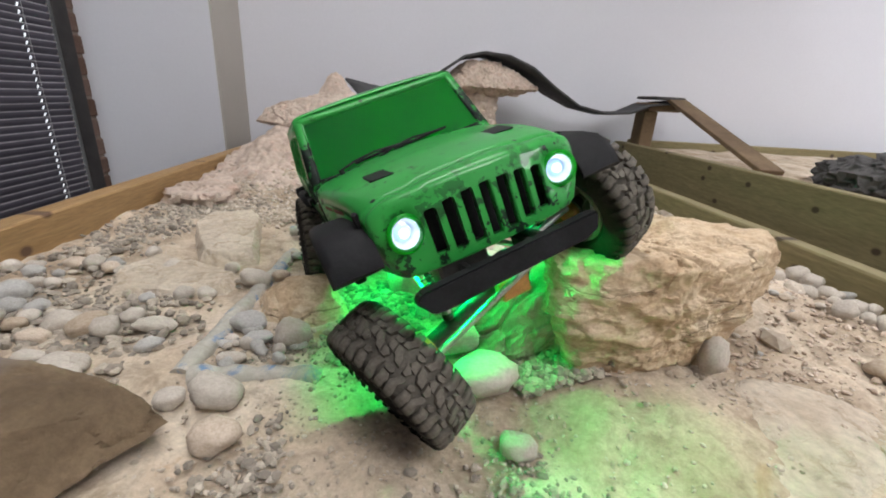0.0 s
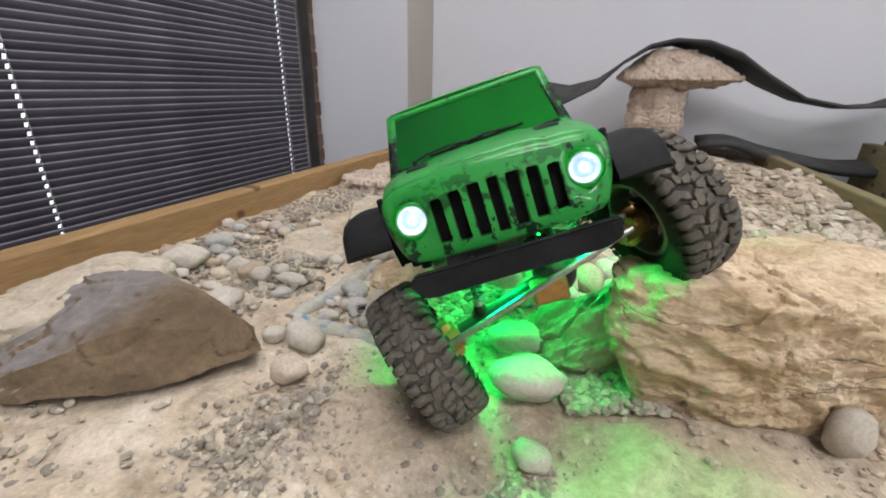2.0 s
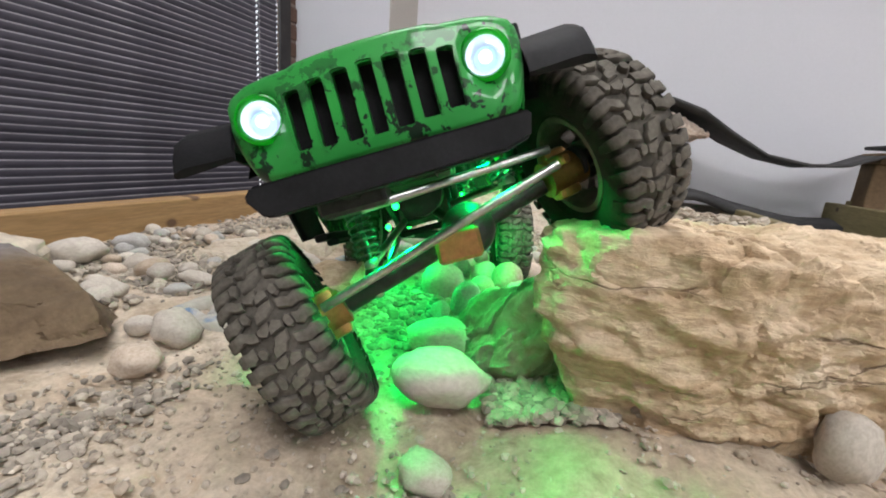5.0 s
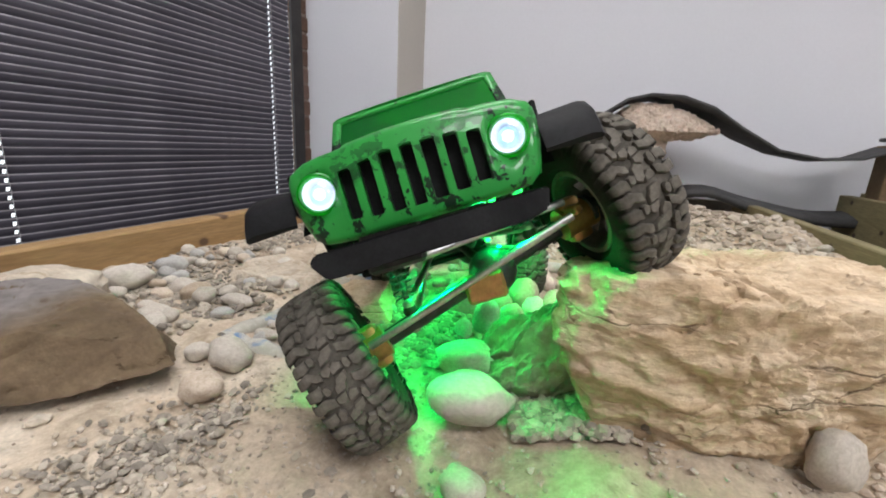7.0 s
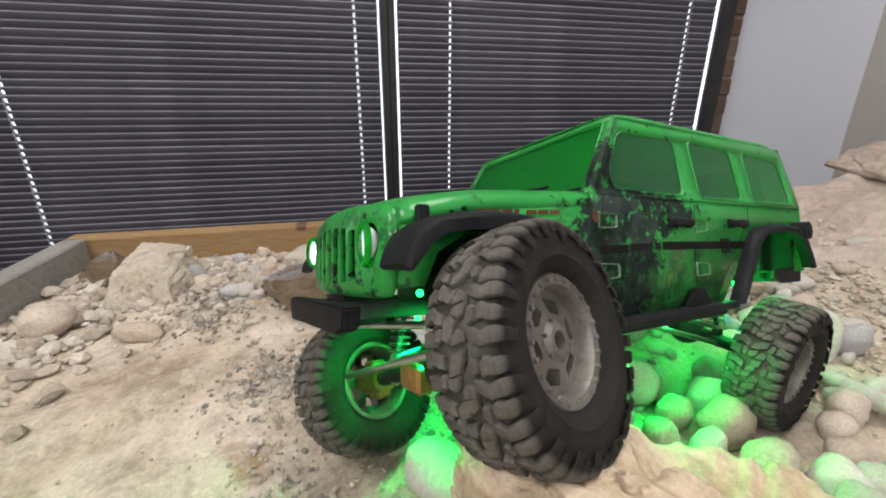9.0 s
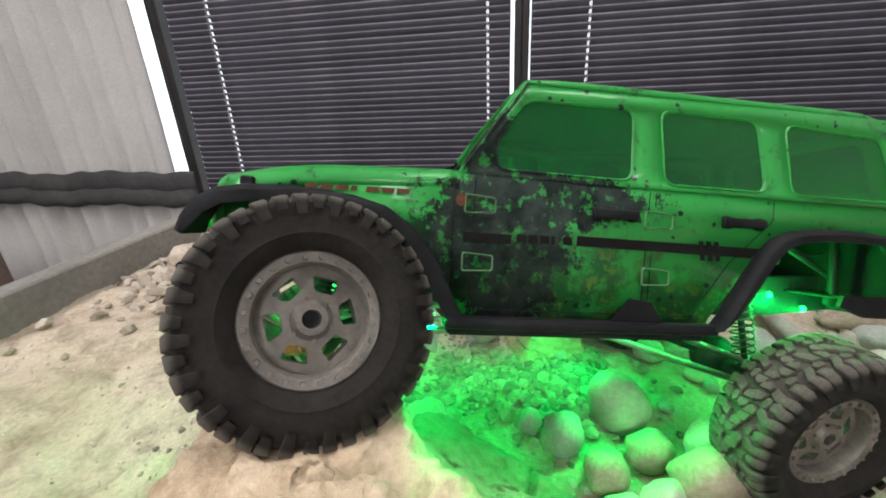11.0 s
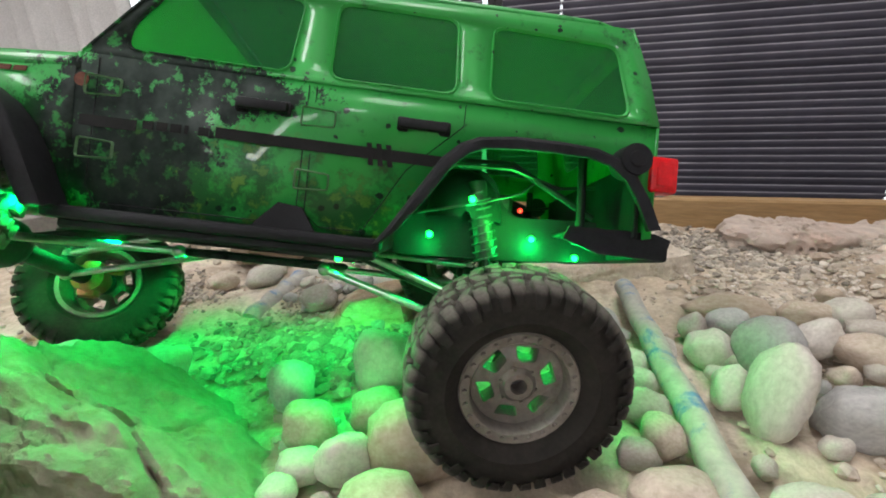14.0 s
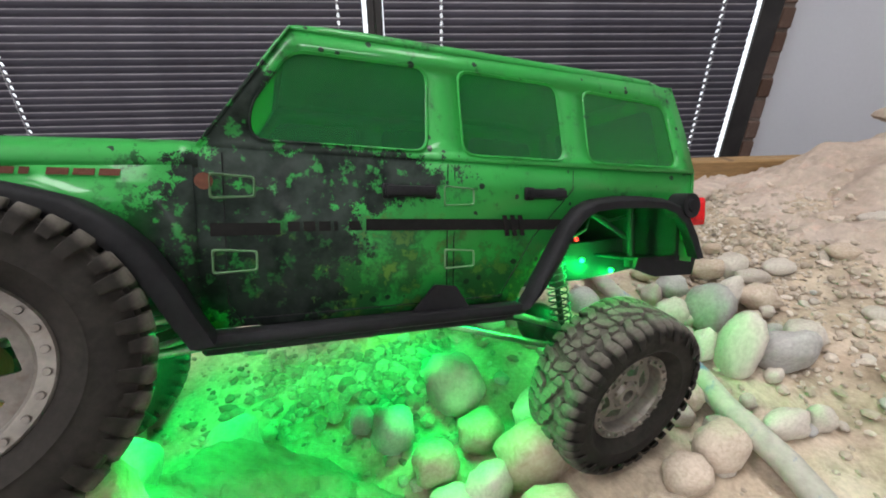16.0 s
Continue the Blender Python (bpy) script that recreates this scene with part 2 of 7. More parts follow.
def slab_stone():
    """Dark brown stone whose upward faces carry grey-blue dust."""
    m, nt, p = nodes_of("brown_slab_stone")
    co = coords(nt)
    n = noise_of(nt, co, 16, 6, 0.65, 0.6)
    col = ramp(nt, n, [(0.3, (0.085, 0.057, 0.032)), (0.5, (0.142, 0.097, 0.056)), (0.72, (0.215, 0.152, 0.092))])
    col = mixc(nt, 1.0, col, ramp(nt, noise_of(nt, co, 130, 6, 0.7), [(0.25, (0.7, 0.7, 0.7)), (0.75, (1.15, 1.15, 1.15))]), "MULTIPLY")
    geo = nt.nodes.new("ShaderNodeNewGeometry")
    sep = nt.nodes.new("ShaderNodeSeparateXYZ")
    nt.links.new(geo.outputs["Normal"], sep.inputs[0])
    dust = step(nt, calc(nt, "MULTIPLY_ADD", n, 0.18, sep.outputs[2]), 0.94, 1.18)
    place = nt.nodes.new("ShaderNodeSeparateXYZ")
    nt.links.new(co, place.inputs[0])
    dust = calc(nt, "MULTIPLY", dust, step(nt, calc(nt, "MULTIPLY_ADD", n, 0.05, calc(nt, "MULTIPLY", place.outputs[0], -1.0)), 0.0, 0.05))
    col = mixc(nt, dust, col, ramp(nt, noise_of(nt, co, 60, 6), [(0.3, (0.135, 0.118, 0.112)), (0.7, (0.25, 0.225, 0.215))]))
    nt.links.new(col, p.inputs["Base Color"])
    p.inputs["Roughness"].default_value = 0.9
    bump_of(nt, p, calc(nt, "MULTIPLY_ADD", n, 0.6, noise_of(nt, co, 120, 6, 0.7)), 0.0022, 0.8)
    return m


def sandstone():
    """Tan sandstone: fine level bedding, pale bruises, thin dark cracks."""
    m, nt, p = nodes_of("tan_sandstone")
    co = coords(nt)
    flat = nt.nodes.new("ShaderNodeMapping")
    flat.inputs["Scale"].default_value = (1.0, 1.0, 3.2)
    flat.inputs["Rotation"].default_value = (radians(4), radians(-5), 0)
    nt.links.new(co, flat.inputs["Vector"])
    bed = flat.outputs[0]
    n1 = noise_of(nt, bed, 15, 6, 0.66, 0.8)
    n2 = noise_of(nt, bed, 70, 5, 0.65, 0.4)
    n3 = noise_of(nt, co, 260, 4, 0.7)
    col = ramp(nt, n1, [(0.28, (0.38, 0.265, 0.165)), (0.46, (0.51, 0.385, 0.258)), (0.60, (0.60, 0.480, 0.345)), (0.76, (0.55, 0.410, 0.295))])
    col = mixc(nt, 1.0, col, ramp(nt, n2, [(0.28, (0.72, 0.69, 0.66)), (0.52, (1.0, 1.0, 1.0)), (0.74, (1.14, 1.14, 1.13))]), "MULTIPLY")
    col = mixc(nt, 1.0, col, ramp(nt, n3, [(0.3, (0.84, 0.83, 0.82)), (0.7, (1.10, 1.10, 1.10))]), "MULTIPLY")
    bruise = step(nt, noise_of(nt, co, 11, 4, 0.6), 0.62, 0.72)
    col = mixc(nt, calc(nt, "MULTIPLY", bruise, 0.6), col, (0.74, 0.66, 0.56))
    vor = nt.nodes.new("ShaderNodeTexVoronoi")
    vor.feature = "DISTANCE_TO_EDGE"
    vor.inputs["Scale"].default_value = 11
    warp = nt.nodes.new("ShaderNodeVectorMath")
    warp.operation = "MULTIPLY_ADD"
    nz = nt.nodes.new("ShaderNodeTexNoise")
    nz.inputs["Scale"].default_value, nz.inputs["Detail"].default_value = 22, 5
    nt.links.new(bed, nz.inputs["Vector"])
    nt.links.new(nz.outputs["Color"], warp.inputs[0])
    warp.inputs[1].default_value = (0.07, 0.07, 0.07)
    nt.links.new(bed, warp.inputs[2])
    nt.links.new(warp.outputs[0], vor.inputs["Vector"])
    crack = calc(nt, "MULTIPLY", step(nt, calc(nt, "SUBTRACT", 1.0, vor.outputs["Distance"]), 0.972, 0.993), step(nt, noise_of(nt, co, 13, 3), 0.50, 0.60))
    col = mixc(nt, calc(nt, "MULTIPLY", crack, 0.7), col, (0.13, 0.085, 0.05))
    nt.links.new(col, p.inputs["Base Color"])
    p.inputs["Roughness"].default_value, p.inputs["Specular IOR Level"].default_value = 0.92, 0.25
    h = calc(nt, "MULTIPLY_ADD", n2, 0.8, calc(nt, "MULTIPLY_ADD", n3, 0.25, calc(nt, "MULTIPLY", crack, -0.6)))
    bump_of(nt, p, h, 0.0030, 0.9)
    return m


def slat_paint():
    """Dark blind slat with a highlight painted as a pale line along its upper edge."""
    m, nt, p = nodes_of("dark_blind_slat")
    co = coords(nt)
    sep = nt.nodes.new("ShaderNodeSeparateXYZ")
    nt.links.new(co, sep.inputs[0])
    info = nt.nodes.new("ShaderNodeObjectInfo")
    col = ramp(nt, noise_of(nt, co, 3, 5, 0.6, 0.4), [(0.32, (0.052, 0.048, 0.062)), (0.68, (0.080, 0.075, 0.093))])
    # dusty: colour of the painted edge highlight, light put into the slat's paint
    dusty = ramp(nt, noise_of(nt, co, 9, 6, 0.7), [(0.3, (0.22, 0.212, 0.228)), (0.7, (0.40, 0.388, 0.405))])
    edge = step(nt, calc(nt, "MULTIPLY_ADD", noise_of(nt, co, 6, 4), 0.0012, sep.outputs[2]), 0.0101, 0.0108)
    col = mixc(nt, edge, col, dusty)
    hsv = nt.nodes.new("ShaderNodeHueSaturation")
    nt.links.new(calc(nt, "MULTIPLY_ADD", info.outputs["Random"], 0.3, 0.85), hsv.inputs["Value"])
    nt.links.new(col, hsv.inputs["Color"])
    nt.links.new(hsv.outputs[0], p.inputs["Base Color"])
    p.inputs["Roughness"].default_value, p.inputs["Specular IOR Level"].default_value = 0.50, 0.14
    return m


GREEN, GREEN_DEEP = (0.027, 0.305, 0.052), (0.019, 0.243, 0.041)
M_PAINT = paint()
M_GLASS = smoked("green_smoked_plastic", 0.36, 0.06)
M_SCREEN = smoked("green_windscreen_plastic", 0.12, 0.42)
M_BLACK = surface("black_moulded_plastic", (0.009, 0.009, 0.010), (0.019, 0.019, 0.021), 40, 500, 0.58, 0.0002, spec=0.13)
M_TYRE = tyre_rubber()
M_RIM = surface("dusty_satin_metal", (0.145, 0.130, 0.112), (0.265, 0.240, 0.212), 40, 300, 0.5, 0.0001, metal=0.45, c3=(0.20, 0.165, 0.135))
M_STEEL = surface("bright_steel", (0.38, 0.38, 0.38), (0.54, 0.54, 0.53), 60, 400, 0.34, 0.0, metal=1.0)
M_SPRING = surface("dull_spring_steel", (0.07, 0.075, 0.075), (0.11, 0.115, 0.115), 60, 400, 0.42, 0.0, metal=0.6)
M_BRASS = surface("brass_knuckle", (0.46, 0.24, 0.09), (0.60, 0.34, 0.14), 40, 300, 0.38, 0.0, metal=0.9)
M_DARKMETAL = surface("dark_metal", (0.03, 0.03, 0.03), (0.06, 0.06, 0.06), 60, 300, 0.45, 0.0001, metal=0.5)
M_RED = surface("red_lens_plastic", (0.55, 0.006, 0.010), (0.70, 0.012, 0.016), 60, 300, 0.22, 0.0)
M_DECAL = surface("black_decal", (0.007, 0.007, 0.007), (0.014, 0.013, 0.012), 60, 400, 0.6, 0.0, spec=0.1)
M_REDDECAL = surface("faded_red_decal", (0.10, 0.040, 0.026), (0.16, 0.065, 0.042), 120, 500, 0.6, 0.0, spec=0.1)
M_GREYDECAL = surface("grey_line_decal", (0.10, 0.22, 0.10), (0.16, 0.28, 0.15), 80, 400, 0.4, 0.0)
M_LAMP = glow("white_headlamp", (0.50, 0.72, 1.0), 0.42)
M_CORE = glow("white_lamp_core", (0.95, 0.98, 1.0), 2.5)
M_BOWL = surface("frosted_reflector", (0.70, 0.75, 0.80), (0.84, 0.88, 0.92), 80, 500, 0.45, 0.0, grain=0.06)
M_BEZEL = smoked("green_bezel_plastic", 0.10, 0.55)
M_LENS = clear("clear_lens", (0.96, 0.97, 1.0), 0.02, 0.3)
M_PANE = window_glass()
M_LED = glow("green_led", (0.008, 1.0, 0.09), 8.0)
M_REDLED = glow("red_led", (1.0, 0.012, 0.02), 2.5)
M_GROUND = None
M_STONE_W = surface("pale_river_stone", (0.43, 0.380, 0.325), (0.57, 0.520, 0.455), 12, 150, 0.80, 0.0003, vary=0.32, grain=0.08)
M_STONE_T = surface("tan_river_stone", (0.40, 0.315, 0.235), (0.55, 0.460, 0.370), 12, 150, 0.82, 0.0003, vary=0.3, grain=0.08)
M_STONE_G = surface("grey_river_stone", (0.34, 0.330, 0.310), (0.48, 0.465, 0.440), 14, 150, 0.78, 0.0004, vary=0.25, grain=0.10)
M_BOULDER = sandstone()
M_SLAB = slab_stone()
M_PALE = surface("pale_dusty_limestone", (0.50, 0.41, 0.31), (0.68, 0.60, 0.49), 13, 110, 0.94, 0.0024, c3=(0.43, 0.34, 0.245))
M_LEDGE = surface("weathered_pale_rock", (0.30, 0.27, 0.20), (0.46, 0.42, 0.32), 15, 120, 0.93, 0.003, c3=(0.34, 0.28, 0.19))
M_PINK = surface("pinkish_crumbly_limestone", (0.48, 0.38, 0.305), (0.63, 0.525, 0.445), 9, 70, 0.93, 0.0035, c3=(0.61, 0.455, 0.37))
M_WALL = surface("white_plaster_paint", (0.63, 0.63, 0.68), (0.66, 0.66, 0.71), 0.8, 90, 0.92, 0.0002, grain=0.03)
M_BEIGE = surface("darker_beige", (0.40, 0.37, 0.33), (0.44, 0.41, 0.37), 1.0, 90, 0.9, 0.0002, grain=0.04)
M_CEIL = surface("white_ceiling_paint", (0.74, 0.74, 0.73), (0.78, 0.78, 0.77), 1.2, 60, 0.95, 0.0, grain=0.05)
M_FLOOR = surface("grey_concrete_floor", (0.20, 0.19, 0.18), (0.30, 0.29, 0.27), 2.0, 60, 0.8, 0.0006)
M_FRAME = surface("dark_window_frame", (0.014, 0.012, 0.011), (0.03, 0.026, 0.024), 12, 120, 0.5, 0.0003)
M_BRICK = surface("red_brown_brick", (0.115, 0.070, 0.053), (0.19, 0.120, 0.092), 9, 90, 0.92, 0.002, vary=0.5)
M_MORTAR = surface("grey_mortar", (0.15, 0.115, 0.095), (0.23, 0.18, 0.15), 9, 120, 0.95, 0.002)
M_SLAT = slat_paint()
M_CORD = surface("white_ladder_cord", (0.55, 0.55, 0.56), (0.7, 0.7, 0.7), 40, 300, 0.9, 0.0)
M_DRAPE = surface("off_white_drape", (0.55, 0.52, 0.49), (0.64, 0.61, 0.58), 3, 220, 0.95, 0.0006)
M_BAND = surface("dark_grey_strap", (0.05, 0.047, 0.047), (0.085, 0.08, 0.08), 12, 200, 0.85, 0.0008)
M_BELT = surface("black_rubber_belt", (0.035, 0.035, 0.037), (0.07, 0.068, 0.07), 12, 150, 0.8, 0.0006)
M_PLY = surface("worn_plywood", (0.11, 0.070, 0.038), (0.20, 0.132, 0.074), 6, 90, 0.8, 0.0006)
M_DARKROCK = surface("dark_grey_rock", (0.060, 0.056, 0.056), (0.125, 0.118, 0.120), 12, 110, 0.9, 0.004)
M_PIPE = surface("dusty_blue_pipe", (0.38, 0.365, 0.32), (0.50, 0.47, 0.405), 9, 130, 0.85, 0.0010, c3=(0.13, 0.24, 0.42))
M_DAY = glow("overcast_daylight", (0.93, 0.96, 1.0), 1.7)
M_LIGHTPANEL = glow("added_light_diffuser", (1.0, 0.97, 0.93), 3.0)


def timber(name, c1, c2, knot):
    """Pine board: stretched grain along the object's x, with knots."""
    m, nt, p = nodes_of(name)
    co = coords(nt)
    mp = nt.nodes.new("ShaderNodeMapping")
    mp.inputs["Scale"].default_value = (1.0, 9.0, 9.0)
    nt.links.new(co, mp.inputs[0])
    g = noise_of(nt, mp.outputs[0], 4.5, 6, 0.65, 1.4)
    col = ramp(nt, g, [(0.3, c1), (0.7, c2)])
    fine = ramp(nt, noise_of(nt, mp.outputs[0], 40, 3), [(0.3, (0.78, 0.78, 0.78)), (0.7, (1.08, 1.08, 1.08))])
    col = mixc(nt, 1.0, col, fine, "MULTIPLY")
    v = nt.nodes.new("ShaderNodeTexVoronoi")
    v.inputs["Scale"].default_value = 6.5
    v.voronoi_dimensions = "2D"
    sep = nt.nodes.new("ShaderNodeSeparateXYZ")
    flat = nt.nodes.new("ShaderNodeCombineXYZ")
    nt.links.new(co, sep.inputs[0])
    nt.links.new(sep.outputs[0], flat.inputs[0])
    nt.links.new(calc(nt, "MULTIPLY", sep.outputs[2], 1.3), flat.inputs[1])
    nt.links.new(flat.outputs[0], v.inputs["Vector"])
    kn = ramp(nt, v.outputs["Distance"], [(0.045, (1, 1, 1)), (0.085, (0, 0, 0))])
    col = mixc(nt, kn, col, knot)
    nt.links.new(col, p.inputs["Base Color"])
    p.inputs["Roughness"].default_value = 0.75
    bump_of(nt, p, g, 0.001, 0.4)
    return m


M_RAIL = timber("warm_pine_board", (0.25, 0.145, 0.058), (0.365, 0.232, 0.105), (0.10, 0.055, 0.03))
M_TIMBER = timber("greenish_treated_pine", (0.18, 0.145, 0.066), (0.27, 0.225, 0.115), (0.055, 0.035, 0.02))
M_DUSTY = surface("dust_grey_board", (0.20, 0.19, 0.17), (0.30, 0.28, 0.25), 5, 120, 0.95, 0.0006)


def dirt():
    """Packed dusty sand: pale crust, darker damp-looking grit between, ochre stains."""
    m, nt, p = nodes_of("packed_dusty_sand")
    co = coords(nt)
    a = noise_of(nt, co, 6, 6, 0.6, 0.6)
    b = noise_of(nt, co, 26, 8, 0.7, 0.5)
    c = noise_of(nt, co, 220, 5, 0.7)
    col = ramp(nt, a, [(0.28, (0.37, 0.285, 0.205)), (0.48, (0.52, 0.425, 0.325)), (0.68, (0.68, 0.595, 0.485))])
    grit = ramp(nt, b, [(0.34, (0.62, 0.60, 0.58)), (0.52, (1.0, 1.0, 1.0)), (0.75, (1.14, 1.14, 1.14))])
    col = mixc(nt, 1.0, col, grit, "MULTIPLY")
    fine = ramp(nt, c, [(0.3, (0.78, 0.78, 0.78)), (0.7, (1.12, 1.12, 1.12))])
    col = mixc(nt, 1.0, col, fine, "MULTIPLY")
    och = ramp(nt, noise_of(nt, co, 11, 5, 0.6, 1.0), [(0.60, (0, 0, 0)), (0.70, (1, 1, 1))])
    col = mixc(nt, calc(nt, "MULTIPLY", och, 0.6), col, (0.34, 0.20, 0.085))
    nt.links.new(col, p.inputs["Base Color"])
    p.inputs["Roughness"].default_value = 0.95
    p.inputs["Specular IOR Level"].default_value = 0.2
    bump_of(nt, p, calc(nt, "MULTIPLY_ADD", b, 1.0, calc(nt, "MULTIPLY", c, 0.4)), 0.004, 0.7)
    return m


M_GROUND = dirt()


def gravel_mat(name, c1, c2, c3):
    m, nt, p = nodes_of(name)
    geo = nt.nodes.new("ShaderNodeNewGeometry")
    col = ramp(nt, geo.outputs["Random Per Island"], [(0.0, c1), (0.55, c2), (1.0, c3)])
    f = ramp(nt, noise_of(nt, coords(nt), 260, 4), [(0.3, (0.8, 0.8, 0.8)), (0.7, (1.1, 1.1, 1.1))])
    nt.links.new(mixc(nt, 1.0, col, f, "MULTIPLY"), p.inputs["Base Color"])
    p.inputs["Roughness"].default_value = 0.9
    return m


M_GRAVEL = gravel_mat("grey_gravel", (0.20, 0.175, 0.145), (0.33, 0.285, 0.235), (0.49, 0.43, 0.35))
M_CHIPS = gravel_mat("pale_stone_chips", (0.34, 0.28, 0.22), (0.46, 0.39, 0.31), (0.60, 0.53, 0.45))
M_RUBBLE = gravel_mat("pinkish_rubble", (0.40, 0.31, 0.24), (0.52, 0.42, 0.335), (0.64, 0.54, 0.45))


# ---- mesh helpers ----
def finish(ob, material, smooth=None):
    me = ob.data
    if material:
        me.materials.append(material)
    if smooth is not None:
        me.polygons.foreach_set("use_smooth", [True] * len(me.polygons))
        me.set_sharp_from_angle(angle=radians(smooth))
    me.update()
    return ob


def thing(name, bm, material, label="", category="", group="", kind="", smooth=None, m=None, turn=True):
    me = bpy.data.meshes.new(name)
    if turn:
        bmesh.ops.recalc_face_normals(bm, faces=bm.faces)
    bm.to_mesh(me)
    bm.free()
    ob = finish(new(name, me), material, smooth)
    if m is not None:
        ob.matrix_world = m
    return tagged(ob, label, category, group, kind)


def part(name, bm, material, parent, label="", smooth=None, m=None, turn=True):
    ob = thing(name, bm, material, label, smooth=smooth, turn=turn)
    ob.parent = parent
    if m is not None:
        ob.matrix_basis = m
    return ob


def empty(name, m, label, category, group=""):
    ob = new(name)
    ob.empty_display_size = 0.02
    ob.matrix_world = m
    return tagged(ob, label, category, group)


def box(bm, c, s, bevel=0.0, m=None, seg=1):
    """A box of size s about c, its edges rounded by bevel."""
    mat = (m if m is not None else Matrix()) @ Matrix.Translation(c) @ Matrix.Diagonal((*s, 1))
    r = bmesh.ops.create_cube(bm, size=1.0, matrix=mat)
    if bevel:
        es = list({e for v in r["verts"] for e in v.link_edges})
        bmesh.ops.bevel(bm, geom=es, offset=bevel, segments=seg, affect="EDGES", profile=0.5)
    return bm


def rod(bm, a, b, r1, r2=None, seg=12):
    a, b = Vector(a), Vector(b)
    d = b - a
    m = Matrix.Translation((a + b) / 2) @ d.to_track_quat("Z", "Y").to_matrix().to_4x4()
    bmesh.ops.create_cone(bm, cap_ends=True, segments=seg, radius1=r1, radius2=r1 if r2 is None else r2, depth=d.length, matrix=m)
    return bm


def tube(bm, pts, r, seg=8):
    """A bent tube through the points."""
    rings = []
    pts = [Vector(p) for p in pts]
    for i, p in enumerate(pts):
        d = (pts[min(i + 1, len(pts) - 1)] - pts[max(i - 1, 0)]).normalized()
        q = d.to_track_quat("Z", "Y")
        rings.append([bm.verts.new(p + q @ Vector((r * math.cos(k * math.tau / seg), r * math.sin(k * math.tau / seg), 0))) for k in range(seg)])
    for a, b in zip(rings, rings[1:]):
        for k in range(seg):
            bm.faces.new((a[k], a[(k + 1) % seg], b[(k + 1) % seg], b[k]))
    bm.faces.new(rings[0][::-1])
    bm.faces.new(rings[-1])
    return bm


def lathe(bm, profile, seg=48, closed=False, wave=None):
    """Turns (radius, y) pairs about the y axis."""
    rings = []
    for r, y in profile:
        rings.append([bm.verts.new((r * math.cos(k * math.tau / seg), y, r * math.sin(k * math.tau / seg))) for k in range(seg)])
    pairs = list(zip(rings, rings[1:])) + ([(rings[-1], rings[0])] if closed else [])
    for a, b in pairs:
        for k in range(seg):
            bm.faces.new((a[k], a[(k + 1) % seg], b[(k + 1) % seg], b[k]))
    return bm


def rounded(pts, r, n=4):
    """The outline pts with its corners rounded."""
    out = []
    k = len(pts)
    for i in range(k):
        p, a, b = Vector(pts[i]), Vector(pts[i - 1]), Vector(pts[(i + 1) % k])
        ra = min(r, (a - p).length * 0.45, (b - p).length * 0.45)
        s, e = p + (a - p).normalized() * ra, p + (b - p).normalized() * ra
        for j in range(n + 1):
            t = j / n
            out.append(tuple(s * (1 - t) ** 2 + p * 2 * t * (1 - t) + e * t ** 2))
    return out


def panel(bm, loops, place):
    """A flat panel with holes (first loop the outline), put in space by place(u, v)."""
    edges, verts = [], []
    for loop in loops:
        vs = [bm.verts.new((u, v, 0)) for u, v in loop]
        verts += vs
        edges += [bm.edges.new((vs[i - 1], vs[i])) for i in range(len(vs))]
    bmesh.ops.triangle_fill(bm, use_beauty=True, use_dissolve=False, edges=edges, normal=(0, 0, 1))
    for v in verts:
        v.co = place(v.co.x, v.co.y)
    return verts


def prism(bm, loop, z0, z1, place, top=True):
    """A plate: the outline loop between two heights of place(u, v, w)."""
    a = [bm.verts.new(place(u, v, z0)) for u, v in loop]
    b = [bm.verts.new(place(u, v, z1)) for u, v in loop]
    bm.faces.new(a[::-1])
    bm.faces.new(b)
    for i in range(len(loop)):
        bm.faces.new((a[i - 1], a[i], b[i], b[i - 1]))
    return bm


def strip(bm, rows):
    """Faces between rows of points of equal length."""
    vs = [[bm.verts.new(p) for p in row] for row in rows]
    for a, b in zip(vs, vs[1:]):
        for i in range(len(a) - 1):
            bm.faces.new((a[i], a[i + 1], b[i + 1], b[i]))
    return vs


# ---- the room ----
X_WALL, X_BACK = -1.10, 2.12
FLOOR_Z = -0.45


def slab_wall(name, x0, x1, y0, y1, z0, z1, material=None):
    bm = bmesh.new()
    box(bm, ((x0 + x1) / 2, (y0 + y1) / 2, (z0 + z1) / 2), (x1 - x0, y1 - y0, z1 - z0))
    return thing(name, bm, material or M_WALL, kind="structure", category="wall")


slab_wall("floor", -1.4, 4.2, -3.4, 2.4, FLOOR_Z - 0.1, FLOOR_Z, M_FLOOR)
slab_wall("ceiling", -1.4, 4.2, -3.4, 2.4, CEIL, CEIL + 0.1, M_CEIL)
slab_wall("wall_north", -0.638, 4.2, X_BACK, X_BACK + 0.12, FLOOR_Z, CEIL)
slab_wall("wall_pier", -1.14, -0.632, 1.845, X_BACK + 0.12, FLOOR_Z, CEIL)
# thin slab: pier side in a darker, more beige colour than the face
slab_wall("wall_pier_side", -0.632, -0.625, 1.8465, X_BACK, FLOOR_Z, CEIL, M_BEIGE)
slab_wall("wall_east", 4.0, 4.2, -3.4, X_BACK, FLOOR_Z, CEIL)
slab_wall("wall_south", -1.4, 4.0, -3.4, -3.2, FLOOR_Z, CEIL, M_BEIGE)
WIN_Z0, WIN_Z1 = 0.02, 2.05
slab_wall("wall_west_low", -1.32, X_WALL - 0.02, -3.2, 1.80, FLOOR_Z, WIN_Z0, M_BRICK)
slab_wall("wall_west_head", -1.32, X_WALL - 0.02, -3.2, 1.80, WIN_Z1, CEIL)
